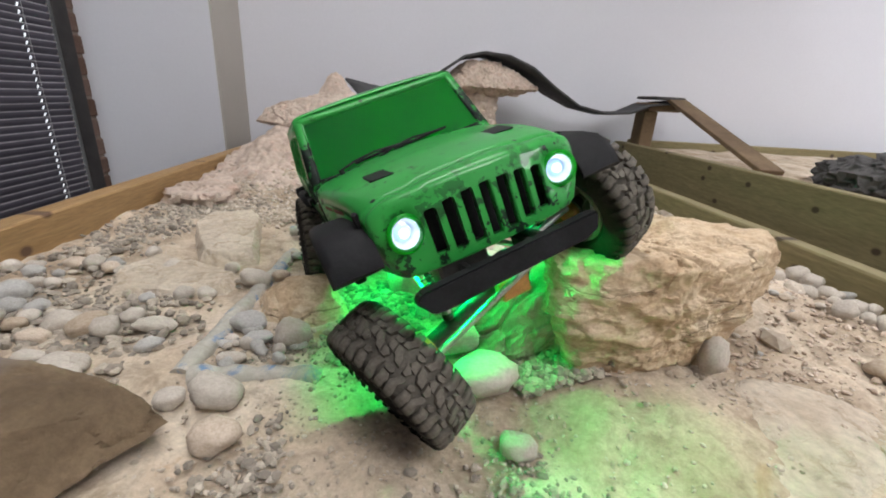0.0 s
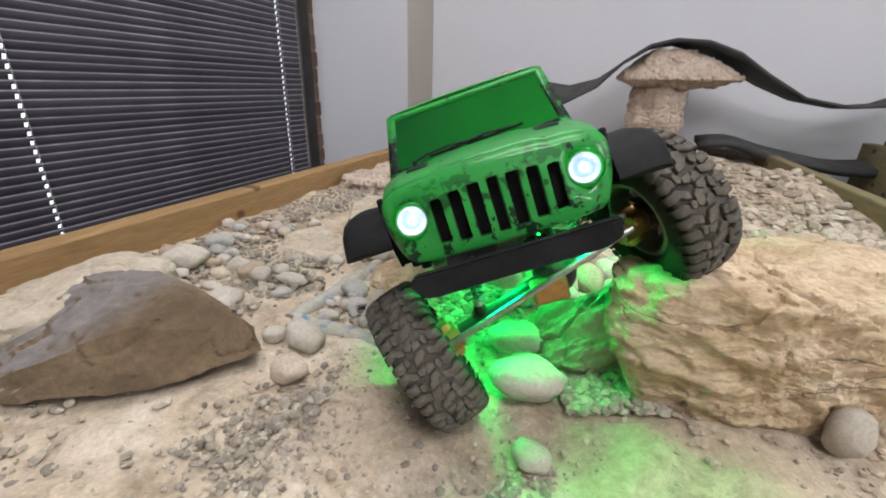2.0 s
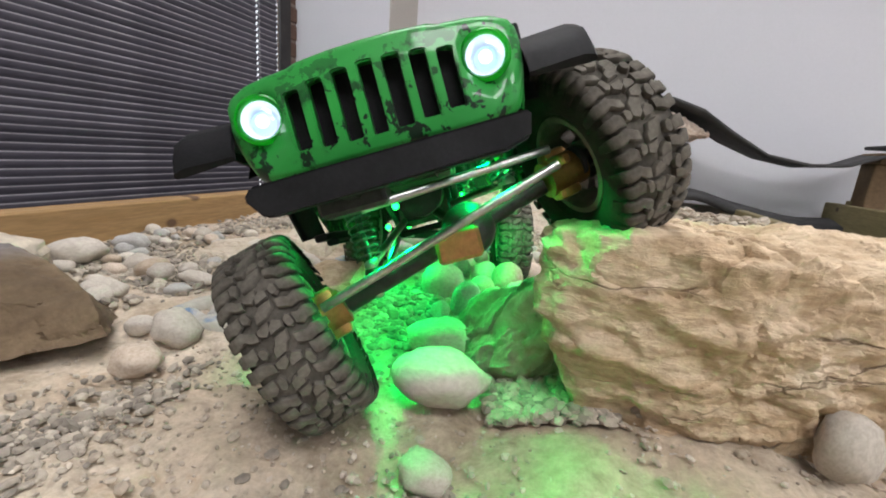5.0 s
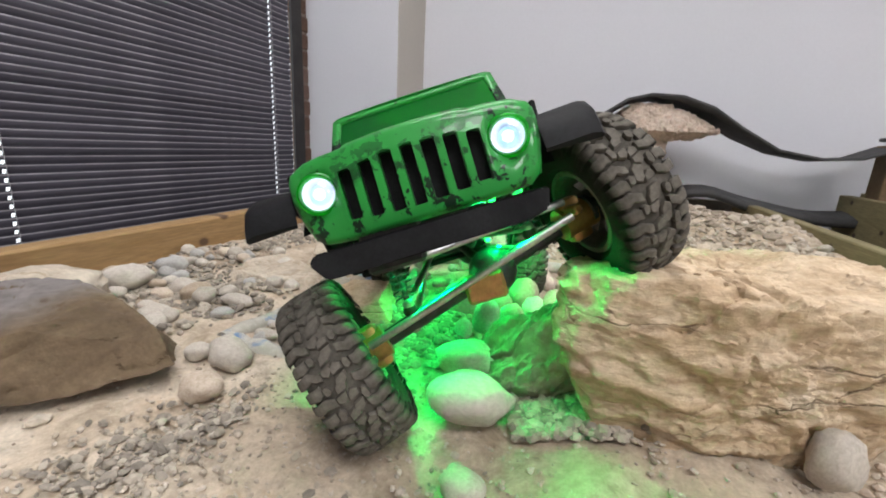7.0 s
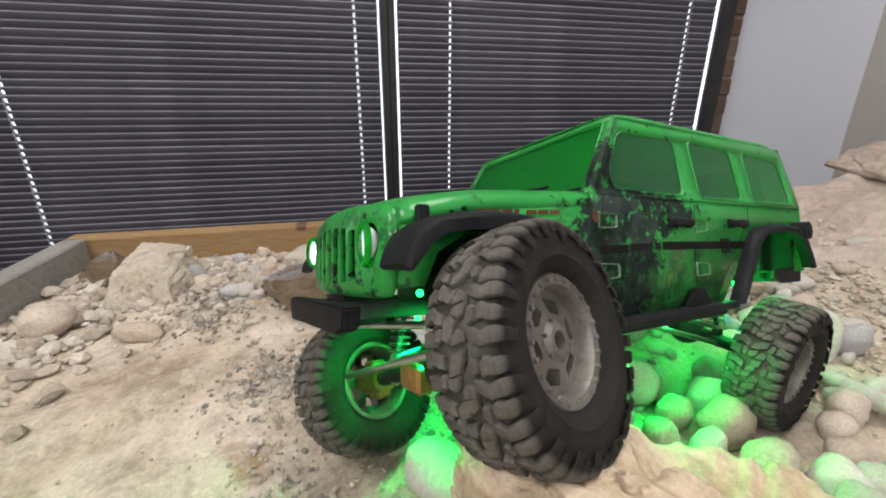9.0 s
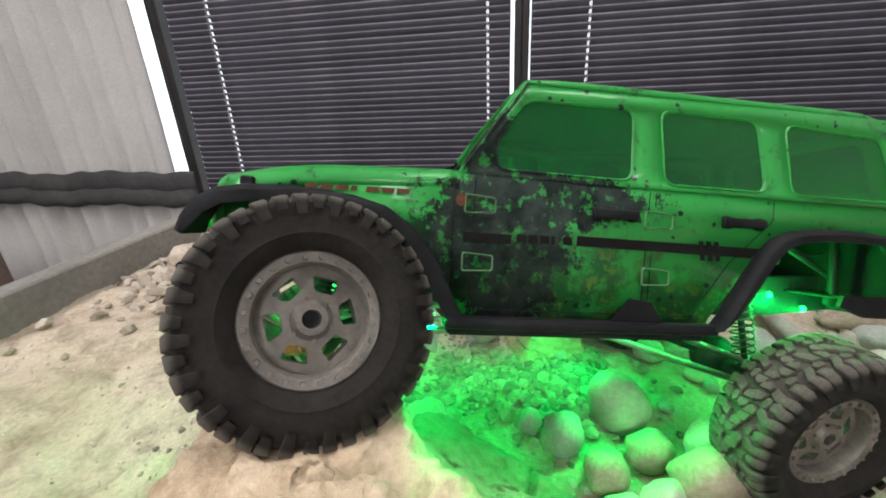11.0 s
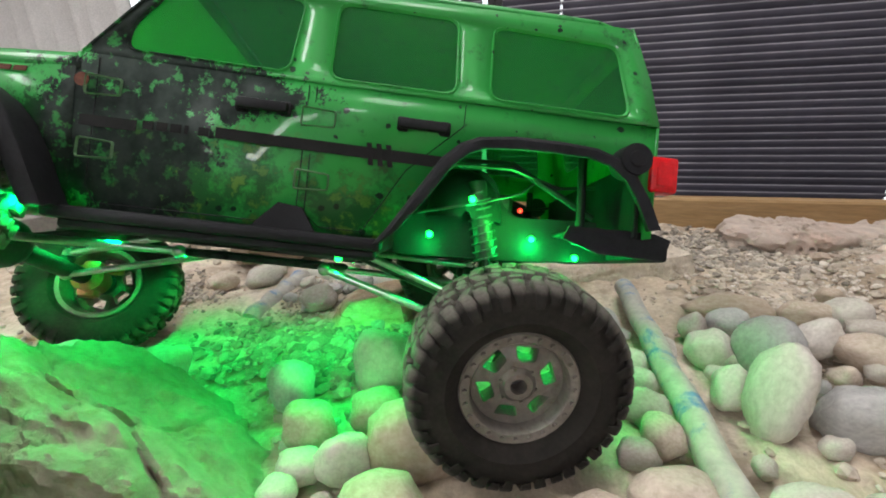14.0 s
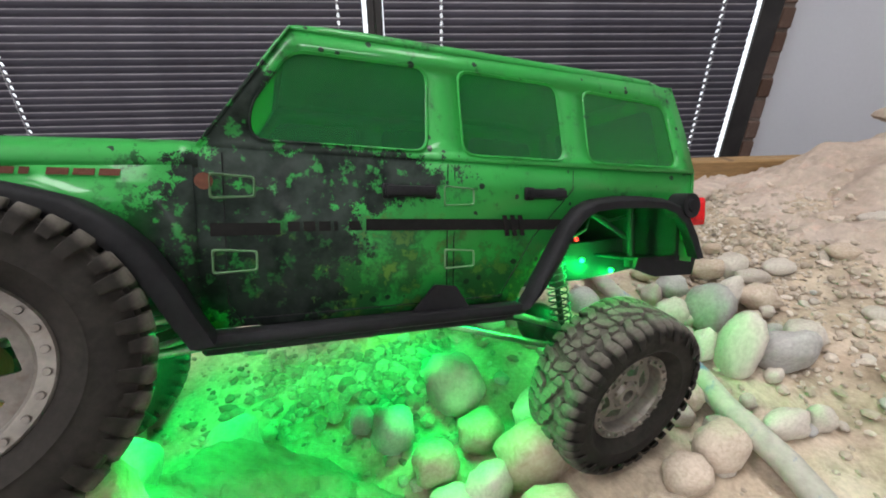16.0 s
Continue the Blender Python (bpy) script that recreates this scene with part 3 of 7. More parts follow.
slab_wall("wall_west_far", -1.32, X_WALL - 0.02, -3.2, -2.15, WIN_Z0, WIN_Z1)

# brick edge beside the window: single bricks in a mortar bed
bm = bmesh.new()
box(bm, (-1.138, 1.8225, 0.9), (0.066, 0.047, 2.7))
jamb = thing("brick_jamb", bm, M_MORTAR, "narrow reddish brown brick window reveal", "brick wall", kind="structure")
bm = bmesh.new()
box(bm, (0, 0, 0), (0.070, 0.05, 0.062), 0.004)
brick_mesh = bpy.data.meshes.new("brick")
bm.to_mesh(brick_mesh)
bm.free()
brick_mesh.materials.append(M_BRICK)
for i in range(32):
    b = new("brick", brick_mesh)
    b.parent = jamb
    b.location = (-1.135 + random.uniform(-0.004, 0.004), 1.8225 + random.uniform(-0.002, 0.002), -0.38 + i * 0.073)


# window frames and daylight
def window(name, y0, y1):
    bm = bmesh.new()
    t = 0.0235
    for c, s in (((-1.119, y0 - t / 2, 1.0), (0.046, t, 2.03)), ((-1.119, y1 + t / 2, 1.0), (0.046, t, 2.03)),
                 ((-1.121, (y0 + y1) / 2, WIN_Z1 - t / 2), (0.040, y1 - y0, t)), ((-1.121, (y0 + y1) / 2, WIN_Z0 + t / 2), (0.040, y1 - y0, t))):
        box(bm, c, s, 0.003)
    w = thing(name, bm, M_FRAME, "dark brown metal window frame", "window", kind="structure")
    bm = bmesh.new()
    box(bm, (-1.130, (y0 + y1) / 2, (WIN_Z0 + WIN_Z1) / 2), (0.005, y1 - y0, WIN_Z1 - WIN_Z0 - 2 * t))
    p = part("pane", bm, M_PANE, w)
    p.visible_shadow = False
    return w


w1 = window("window_1", 0.485, 1.775)
bm = bmesh.new()
box(bm, (-1.081, 1.7405, 1.0), (0.012, 0.069, 2.03), 0.002)
part("frame_stop", bm, M_FRAME, w1, "dark flat stop beside the blind")
window("window_2", -0.845, 0.438)
window("window_3", -2.10, -0.892)
bm = bmesh.new()
box(bm, (-2.3, 1.2, 1.0), (0.02, 9.0, 4.4))
thing("backdrop", bm, M_DAY, "bright hazy daylight outside the windows", "daylight", kind="structure")


# venetian blinds
PITCH = 0.0212


def blind(y0, y1, z0, z1, cords, lean, label):
    root = empty("venetian_blind", pose(-1.075, (y0 + y1) / 2, z1), label, "window blind", "blinds in the windows")
    half = (y1 - y0) / 2
    mid = (y0 + y1) / 2
    cuts = sorted(c - mid for c in cords)
    tilt = radians(lean)
    d = Vector((math.cos(tilt), 0, -math.sin(tilt)))
    n = Vector((math.sin(tilt), 0, math.cos(tilt)))

    def bit(bm, a, b, w0, w1):
        """A curved length of slat between two places along y, and between two places across it."""
        k = 5
        rows = []
        for side in (-0.00035, 0.00035):
            row = []
            for yy in (a, b):
                line = []
                for i in range(k + 1):
                    w = w0 + (w1 - w0) * min(1.0, i / (k - 1) * 0.93) if i < k else w1
                    arch = 0.0030 * (1 - (w / 0.0125) ** 2)
                    if i == k and w1 > 0.012:
                        arch += 0.0016
                    q = d * w + n * (arch + side)
                    line.append((q.x, yy, q.z))
                row.append(line)
            rows.append(row)
        strip(bm, rows[0])
        strip(bm, rows[1])

    bm = bmesh.new()
    gap = 0.0035
    edge = [-half] + [e for c in cuts for e in (c - gap, c + gap)] + [half]
    for a, b in zip(edge[::2], edge[1::2]):
        bit(bm, a, b, -0.0125, 0.0125)
    for c in cuts:
        bit(bm, c - gap, c + gap, -0.0125, -0.0035)
        bit(bm, c - gap, c + gap, 0.0075, 0.0125)
    me = bpy.data.meshes.new("slat")
    bm.to_mesh(me)
    bm.free()
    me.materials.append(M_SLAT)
    me.polygons.foreach_set("use_smooth", [True] * len(me.polygons))
    count = int((z1 - z0) / PITCH)
    for i in range(count):
        s = new("slat", me)
        s.parent = root
        s.location = (random.uniform(-0.0006, 0.0006), 0, -(i + 0.8) * PITCH)
        s.rotation_euler = (random.uniform(-0.0012, 0.0012), random.uniform(-0.03, 0.03), 0)
    bm = bmesh.new()
    box(bm, (0, 0, 0.012), (0.03, 2 * half, 0.024), 0.002)
    part("head_rail", bm, M_FRAME, root)
    bm = bmesh.new()
    box(bm, (0, 0, -(count + 0.9) * PITCH), (0.026, 2 * half, 0.012), 0.003)
    part("bottom_rail", bm, M_FRAME, root)
    for c in cuts:
        bm = bmesh.new()
        for sx in (-0.0135, 0.0135):
            rod(bm, (sx, c, 0), (sx, c, -(count + 0.7) * PITCH), 0.0006, seg=6)
        part("cord", bm, M_CORD, root)
    return root


blind(0.489, 1.681, 0.06, 2.0, (0.663, 1.568), 109, "dark brown closed venetian blind behind the course")
blind(-0.790, 0.427, 0.06, 2.0, (-0.62, 0.355), 108, "dark brown closed venetian blind with highlights painted on its slat edges")

# drape over the third window, with a dark strap across it
bm = bmesh.new()
rows = []
for j in range(9):
    z = -0.32 + j * 0.29
    rows.append([(-1.045 + 0.022 * math.sin(i * 0.62) + 0.012 * math.sin(i * 0.23 + 1.1) + 0.004 * math.sin(j * 1.3 + i * 0.2), -1.98 + i * 0.01085, z) for i in range(98)])
strip(bm, rows)
drape = thing("drape", bm, M_DRAPE, "off-white hanging fabric drape in soft vertical folds", "curtain", smooth=80)
sol = drape.modifiers.new("thickness", "SOLIDIFY")
sol.thickness = 0.003
bm = bmesh.new()
rows = []
for j, (z, dx) in enumerate(((0.165, 0.0), (0.19, 0.012), (0.225, 0.010), (0.232, 0.002), (0.245, 0.010), (0.28, 0.010), (0.30, 0.0))):
    rows.append([(-0.985 + dx + 0.006 * math.sin(i * 0.5), -2.3 + i * 0.028, z + 0.006 * math.sin(i * 0.35) + 0.004 * math.sin(i * 1.1)) for i in range(56)])
strip(bm, rows)
strap = thing("strap", bm, M_BAND, "dark grey padded strap tied across the drape", "strap", smooth=80)
sol = strap.modifiers.new("thickness", "SOLIDIFY")
sol.thickness = 0.006

# added ceiling light panels, out of view, one for each room light
for lx, ly, k in ROOM_LIGHTS:
    bm = bmesh.new()
    box(bm, (0, 0, -0.03), (1.22, 0.62, 0.06), 0.006)
    lamp = thing("added_ceiling_light", bm, M_CEIL, "added white rectangular ceiling light panel, out of view", "ceiling light", "ceiling lights", m=pose(lx, ly, CEIL))
    bm = bmesh.new()
    box(bm, (0, 0, -0.063), (1.15, 0.55, 0.005))
    part("diffuser", bm, M_LIGHTPANEL, lamp)

# ---- the course: a timber tray of dirt ----
RAIL_TOP = 0.346


def board(name, a, b, z0, z1, t, material, label, kind="structure"):
    """A plank on edge from a to b; its grain runs along it."""
    a, b = Vector((*a, 0)), Vector((*b, 0))
    d = b - a
    bm = bmesh.new()
    n = max(2, int(d.length / 0.12))
    box(bm, (0, 0, 0), (d.length, t, z1 - z0), 0.003)
    m = Matrix.Translation((a + b) / 2 + Vector((0, 0, (z0 + z1) / 2))) @ Matrix.Rotation(math.atan2(d.y, d.x), 4, "Z")
    return thing(name, bm, material, label, "timber board", kind=kind, m=m)


board("rail_west", (-0.438, -0.20), (-0.438, 2.10), 0.10, RAIL_TOP, 0.036, M_RAIL, "warm pine board edging the rock course")
board("rail_south", (-0.42, -0.183), (0.80, -0.183), 0.10, RAIL_TOP, 0.036, M_DUSTY, "dust-covered grey end board of the course")
board("rail_east", (0.795, -0.165), (0.795, 2.10), 0.10, 0.342, 0.036, M_TIMBER, "greenish treated pine edge board of the course")
board("rail_north", (-0.42, 2.085), (0.777, 2.085), 0.10, 0.335, 0.036, M_DUSTY, "dusty back board of the course")
board("bed_board", (1.12, 0.05), (1.12, 2.05), 0.17, 0.392, 0.040, M_TIMBER, "broad greenish treated pine board with dark knots")
board("bed_board", (1.143, 1.995), (2.6, 1.995), 0.17, 0.405, 0.036, M_TIMBER, "treated pine back board of the raised bed")
bm = bmesh.new()
box(bm, (0.18, 0.95, 0.075), (1.21, 2.26, 0.05))
thing("table_top", bm, M_DUSTY, "boarded table top carrying the course", "table", kind="structure")
for px, py in ((-0.38, -0.12), (0.74, -0.12), (-0.38, 2.0), (0.74, 2.0)):
    bm = bmesh.new()
    box(bm, (px, py, (FLOOR_Z + 0.05) / 2), (0.07, 0.07, 0.05 - FLOOR_Z), 0.003)
    thing("table_leg", bm, M_TIMBER, "square timber leg under the course table", "table leg", "table legs")


def ground_z(x, y):
    p = Vector((x, y, 0.0))
    h = 0.2955 + 0.006 * noise.noise(p * 5.0) + 0.004 * noise.noise(p * 13.0 + Vector((3, 1, 0)))
    for mx, my, r, k in ((-0.13, 1.70, 0.30, 0.235), (-0.15, 1.36, 0.40, 0.105), (0.15, 1.45, 0.36, 0.07), (0.03, 1.40, 0.07, -0.055), (0.05, 1.20, 0.10, -0.018), (0.42, 1.88, 0.34, 0.05), (0.62, 1.45, 0.42, 0.045), (-0.02, 0.14, 0.16, 0.010), (0.48, 0.66, 0.25, 0.085),
                         (0.64, 0.50, 0.16, 0.012), (0.33, 0.37, 0.17, 0.020)):
        q = ((x - mx) ** 2 + (y - my) ** 2) / (r * r)
        if q < 1:
            h += k * (1 - q) ** 2 * (1 + 0.5 * noise.noise(p * 9.0))
    return h


def ground_sheet():
    nx, ny = 202, 376
    xs = np.linspace(-0.421, 0.779, nx)
    ys = np.linspace(-0.166, 2.07, ny)
    verts = []
    for y in ys:
        for x in xs:
            p = Vector((x, y, 0.0))
            w = p + 0.03 * Vector((noise.noise(p * 11.0), noise.noise(p * 11.0 + Vector((7, 7, 0))), 0))
            g = ground_z(x, y) + 0.0050 * noise.fractal(w * 16.0, 0.9, 2.1, 5) - 0.0030 * max(0.0, 0.35 - abs(noise.noise(w * 9.0 + Vector((2, 5, 0))))) / 0.35 + 0.0016 * noise.noise(p * 140.0)
            verts.append((x, y, g))
    faces = [(j * nx + i, j * nx + i + 1, (j + 1) * nx + i + 1, (j + 1) * nx + i) for j in range(ny - 1) for i in range(nx - 1)]
    me = bpy.data.meshes.new("ground")
    me.from_pydata(verts, [], faces)
    me.polygons.foreach_set("use_smooth", [True] * len(faces))
    ob = finish(new("ground", me), M_GROUND)
    return tagged(ob, "packed pale sandy dirt with dusty crust", "ground", kind="structure")


ground_sheet()
bm = bmesh.new()
box(bm, (1.87, 1.05, 0.145), (1.50, 2.04, 0.05))
thing("table_top", bm, M_DUSTY, "boarded base under the raised side bed", "table", kind="structure")
board("bed_board", (1.143, 0.068), (2.6, 0.068), 0.17, 0.392, 0.036, M_TIMBER, "treated pine end board of the raised bed")
for px, py in ((1.18, 0.10), (2.56, 0.10), (1.18, 1.98), (2.56, 1.98)):
    bm = bmesh.new()
    box(bm, (px, py, (FLOOR_Z + 0.12) / 2), (0.07, 0.07, 0.12 - FLOOR_Z), 0.003)
    thing("table_leg", bm, M_TIMBER, "square timber leg under the raised bed", "table leg", "table legs")
bm = bmesh.new()
gv = [[(1.145 + i * 0.06, 0.05 + j * 0.06, 0.375 + 0.010 * noise.noise(Vector((i * 0.5, j * 0.5, 4))) + 0.006 * noise.noise(Vector((i * 1.7, j * 1.7, 9)))) for i in range(26)] for j in range(33)]
strip(bm, gv)
thing("bed_ground", bm, M_GROUND, "sandy dirt filling the raised side bed", "ground", kind="structure", smooth=80)


# ---- rocks ----
def blob(bm, size, seed, sub=3, rough=0.16, block=2.6, fine=0.03):
    """A rounded stone: a ball pressed towards a block, then knocked about."""
    bmesh.ops.create_icosphere(bm, subdivisions=sub, radius=1.0)
    off = Vector((seed * 7.31, seed * 3.17, seed * 1.93))
    for v in bm.verts:
        d = v.co.normalized()
        k = (abs(d.x) ** block + abs(d.y) ** block + abs(d.z) ** block) ** (-1 / block)
        k *= 1 + rough * noise.noise(d * 1.1 + off) + 0.5 * rough * noise.noise(d * 2.6 + off) + fine * noise.noise(d * 7 + off)
        v.co = Vector((d.x * size[0], d.y * size[1], d.z * size[2])) * k * 0.5
    return bm


def crag(poly, z0, z1, seed, sub=5, p=7.0, amp=0.014, slope=(0, 0), ledge=0.006, crack=0.7, crack_scale=16.0, under=0.0, rugged=0.0):
    """A quarried rock: a rounded prism over the outline poly, broken by ledges and pits. The origin is its middle."""
    cx = sum(q[0] for q in poly) / len(poly)
    cy = sum(q[1] for q in poly) / len(poly)
    cz, h = (z0 + z1) / 2, (z1 - z0) / 2
    pts = [Vector((x - cx, y - cy)) for x, y in poly]
    bm = bmesh.new()
    bmesh.ops.create_icosphere(bm, subdivisions=sub, radius=1.0)
    off = Vector((seed * 5.3, seed * 2.9, seed * 1.7))
    for v in bm.verts:
        d = v.co.normalized()
        flat = Vector((d.x, d.y))
        inv = 1e-6
        for i in range(len(pts)):
            a, b = pts[i - 1], pts[i]
            e = b - a
            n = Vector((e.y, -e.x)).normalized()
            q = n.dot(a)
            if q < 0:
                n, q = -n, -q
            s = n.dot(flat) / max(q, 1e-4)
            if s > 0:
                inv += s ** p
        inv += (abs(d.z) / h) ** p
        co = d * inv ** (-1 / p)
        w = co * 9.0 + off
        n1 = noise.fractal(w, 0.8, 2.1, 5)
        band = math.sin(co.z * 190 + 5 * noise.noise(co * 14 + off))
        side = 1 - abs(co.z / h) ** 3 if h else 0
        n2 = noise.fractal(w * 3.3, 0.7, 2.2, 4)
        # broken blocks: each cell stands proud by its own amount, with a crack between
        q = Vector((co.x, co.y, co.z * 1.7)) * crack_scale + off + 0.45 * Vector((noise.noise(w * 1.3), noise.noise(w * 1.3 + Vector((5, 0, 0))), noise.noise(w * 1.3 + Vector((0, 5, 0)))))
        dist, where = noise.voronoi(q)
        proud = 0.5 + 0.5 * noise.noise(where[0] * 3.7 + off)
        seam = max(0.0, 1 - (dist[1] - dist[0]) / 0.06)
        co += d * (amp * n1 + amp * 0.35 * abs(n2) + ledge * side * max(0.0, band) ** 2 + amp * 0.5 * noise.noise(co * 32 + off) + amp * crack * (proud - 0.6 * seam))
        if rugged:
            q = Vector((co.x * 30, co.y * 30, co.z * 43)) + off
            co += d * rugged * (noise.fractal(q, 0.6, 2.1, 5) + 0.9 * (0.5 - abs(noise.noise(q * 1.6))) - 0.8 * max(0.0, noise.noise(Vector((q.x * 0.5, q.y * 0.5, q.z * 1.3)) + off) - 0.15))
        if under:
            t = min(1.0, max(0.0, (0.3 * h - co.z) / (1.3 * h)))
            co.x *= 1 - under * t
            co.y *= 1 - under * t
        co.z += slope[0] * co.x + slope[1] * co.y
        v.co = co
    return bm, Matrix.Translation((cx, cy, cz))


def rock(name, poly, z0, z1, seed, material, label, category="rock", **kw):
    bm, m = crag(poly, z0, z1, seed, **kw)
    return thing(name, bm, material, label, category, m=m, smooth=38)


rock("boulder", [(0.240, 0.344), (0.283, 0.338), (0.345, 0.346), (0.395, 0.356), (0.445, 0.385), (0.508, 0.440), (0.528, 0.505), (0.440, 0.545), (0.335, 0.500), (0.285, 0.455), (0.242, 0.400)],
     0.278, 0.424, 3, M_BOULDER, "large rough tan sandstone boulder under a front tyre", sub=7, amp=0.010, slope=(-0.01, -0.05), ledge=0.004, p=13.0, crack=0.6, crack_scale=7.0, under=0.33, rugged=0.0046)
rock("low_rock", [(0.160, 0.420), (0.158, 0.468), (0.172, 0.510), (0.205, 0.545), (0.262, 0.560), (0.300, 0.470), (0.286, 0.385), (0.225, 0.380)], 0.150, 0.336, 5, M_LEDGE, "sloping tan rock leaning on the boulder", amp=0.015, ledge=0.002, p=5.0, slope=(0.70, -0.42), sub=7, crack=0.7, crack_scale=13.0, rugged=0.0050)


def hull_rock(name, pts, seed, material, label, category="rock", cuts=5, amp=0.0035):
    """An angular rock: the hull of a few corners, its faces roughened."""
    c = sum((Vector(p) for p in pts), Vector()) / len(pts)
    bm = bmesh.new()
    for p in pts:
        bm.verts.new(Vector(p) - c)
    r = bmesh.ops.convex_hull(bm, input=bm.verts)
    bmesh.ops.delete(bm, geom=[g for g in r["geom_interior"] if isinstance(g, bmesh.types.BMVert)], context="VERTS")
    for k in range(cuts):
        long = [e for e in bm.edges if e.calc_length() > 0.0055]
        if not long:
            break
        bmesh.ops.subdivide_edges(bm, edges=long, cuts=1, use_grid_fill=True)
        bmesh.ops.triangulate(bm, faces=[f for f in bm.faces if len(f.verts) > 3])
    bm.normal_update()
    off = Vector((seed * 3.1, seed * 1.7, seed * 4.3))
    moved = []
    for v in bm.verts:
        w = v.co * 22 + off
        dist, where = noise.voronoi(v.co * 26 + off + 0.5 * Vector((noise.noise(w), noise.noise(w + Vector((3, 0, 0))), noise.noise(w + Vector((0, 3, 0))))))
        k = amp * (noise.fractal(w, 0.8, 2.1, 5) + 0.8 * noise.noise(where[0] * 2.9) - 0.4 * max(0.0, 1 - (dist[1] - dist[0]) / 0.12))
        moved.append(v.co + v.normal * k)
    for v, q in zip(bm.verts, moved):
        v.co = q
    return thing(name, bm, material, label, category, m=Matrix.Translation(c), smooth=30)


hull_rock("flat_rock", [(-0.218, 0.162, 0.318), (-0.190, 0.171, 0.308), (-0.124, 0.215, 0.306), (-0.091, 0.244, 0.306), (-0.050, 0.297, 0.315), (-0.098, 0.335, 0.306), (-0.200, 0.360, 0.305), (-0.280, 0.300, 0.305), (-0.285, 0.205, 0.306),
                        (-0.138, 0.243, 0.350), (-0.130, 0.285, 0.354), (-0.096, 0.308, 0.345), (-0.205, 0.322, 0.360), (-0.265, 0.285, 0.357), (-0.262, 0.205, 0.329), (-0.064, 0.300, 0.330)],
          8, M_SLAB, "dark brown angular slab rock with a dusty top")
hull_rock("corner_rock", [(-0.215, -0.062, 0.290), (-0.200, 0.043, 0.290), (-0.340, 0.050, 0.290), (-0.350, -0.075, 0.290), (-0.255, -0.052, 0.338), (-0.285, 0.008, 0.356), (-0.324, -0.035, 0.362), (-0.228, 0.030, 0.328), (-0.330, 0.030, 0.345), (-0.225, -0.020, 0.335)],
          9, M_PALE, "rough angular pale rock near the course corner", amp=0.006)
hull_rock("corner_rock", [(-0.405, -0.13, 0.290), (-0.335, -0.155, 0.290), (-0.300, -0.095, 0.290), (-0.370, -0.06, 0.290), (-0.385, -0.11, 0.335), (-0.335, -0.125, 0.328), (-0.340, -0.085, 0.325)],
          12, M_SLAB, "small dark angular rock in the course corner", amp=0.005)
rock("flat_rock", [(-0.335, 0.205), (-0.250, 0.195), (-0.215, 0.300), (-0.255, 0.370), (-0.335, 0.360)], 0.285, 0.344, 11, M_PALE, "dusty pale rock lying behind a slab", amp=0.010)
hull_rock("flat_rock", [(-0.263, 0.790, 0.290), (-0.245, 0.832, 0.290), (-0.177, 0.850, 0.290), (-0.150, 0.812, 0.290), (-0.106, 0.645, 0.288), (-0.160, 0.625, 0.288), (-0.188, 0.630, 0.288),
                        (-0.258, 0.788, 0.314), (-0.242, 0.825, 0.318), (-0.180, 0.842, 0.322), (-0.156, 0.806, 0.322), (-0.122, 0.665, 0.309), (-0.160, 0.645, 0.311), (-0.182, 0.648, 0.313)],
          14, M_PALE, "pale flat-topped limestone rock set in dirt", cuts=6, amp=0.0030)
hull_rock("flat_rock", [(-0.295, 0.600, 0.285), (-0.252, 0.661, 0.285), (-0.175, 0.622, 0.285), (-0.105, 0.604, 0.285), (-0.105, 0.540, 0.285), (-0.148, 0.515, 0.285), (-0.250, 0.520, 0.285),
                        (-0.270, 0.600, 0.303), (-0.245, 0.645, 0.304), (-0.175, 0.612, 0.306), (-0.122, 0.592, 0.304), (-0.125, 0.550, 0.304), (-0.160, 0.530, 0.304), (-0.240, 0.535, 0.303)],
          17, M_PALE, "low pale limestone slab level with the dirt", cuts=6, amp=0.0030)
hull_rock("flat_rock", [(-0.068, 0.520, 0.288), (-0.045, 0.545, 0.288), (0.030, 0.548, 0.288), (0.060, 0.480, 0.288), (0.010, 0.452, 0.288), (-0.045, 0.470, 0.288), (-0.055, 0.518, 0.312), (-0.035, 0.535, 0.322), (0.020, 0.538, 0.328), (0.030, 0.490, 0.318), (0.000, 0.468, 0.310), (-0.040, 0.482, 0.308)],
          20, M_BOULDER, "flat reddish tan rock beneath the toy truck", cuts=6, amp=0.0035)
rock("flat_rock", [(0.345, 0.350), (0.470, 0.385), (0.560, 0.355), (0.540, 0.270), (0.430, 0.215), (0.300, 0.225), (0.315, 0.290)], 0.245, 0.2975, 23, M_PALE, "broad pale worn slab sunk in the dirt", amp=0.007, ledge=0.001, p=5.0, sub=6, crack=0.35, crack_scale=9.0)
rock("flat_rock", [(-0.10, 0.090), (0.060, 0.075), (0.110, 0.150), (0.060, 0.230), (-0.030, 0.235), (-0.11, 0.180)], 0.240, 0.3040, 26, M_PALE, "broad smooth sandy rock sunk in the dirt", p=3.0, amp=0.006, ledge=0.0015)
rock("crumbly_rock", [(-0.335, 1.30), (-0.24, 1.27), (-0.06, 1.30), (-0.02, 1.50), (-0.14, 1.60), (-0.32, 1.50)], 0.28, 0.392, 29, M_PINK, "crumbly pinkish limestone outcrop", amp=0.014, ledge=0.003, sub=6, p=5.0, slope=(0.16, 0.0), crack=1.0, crack_scale=30.0, rugged=0.006)
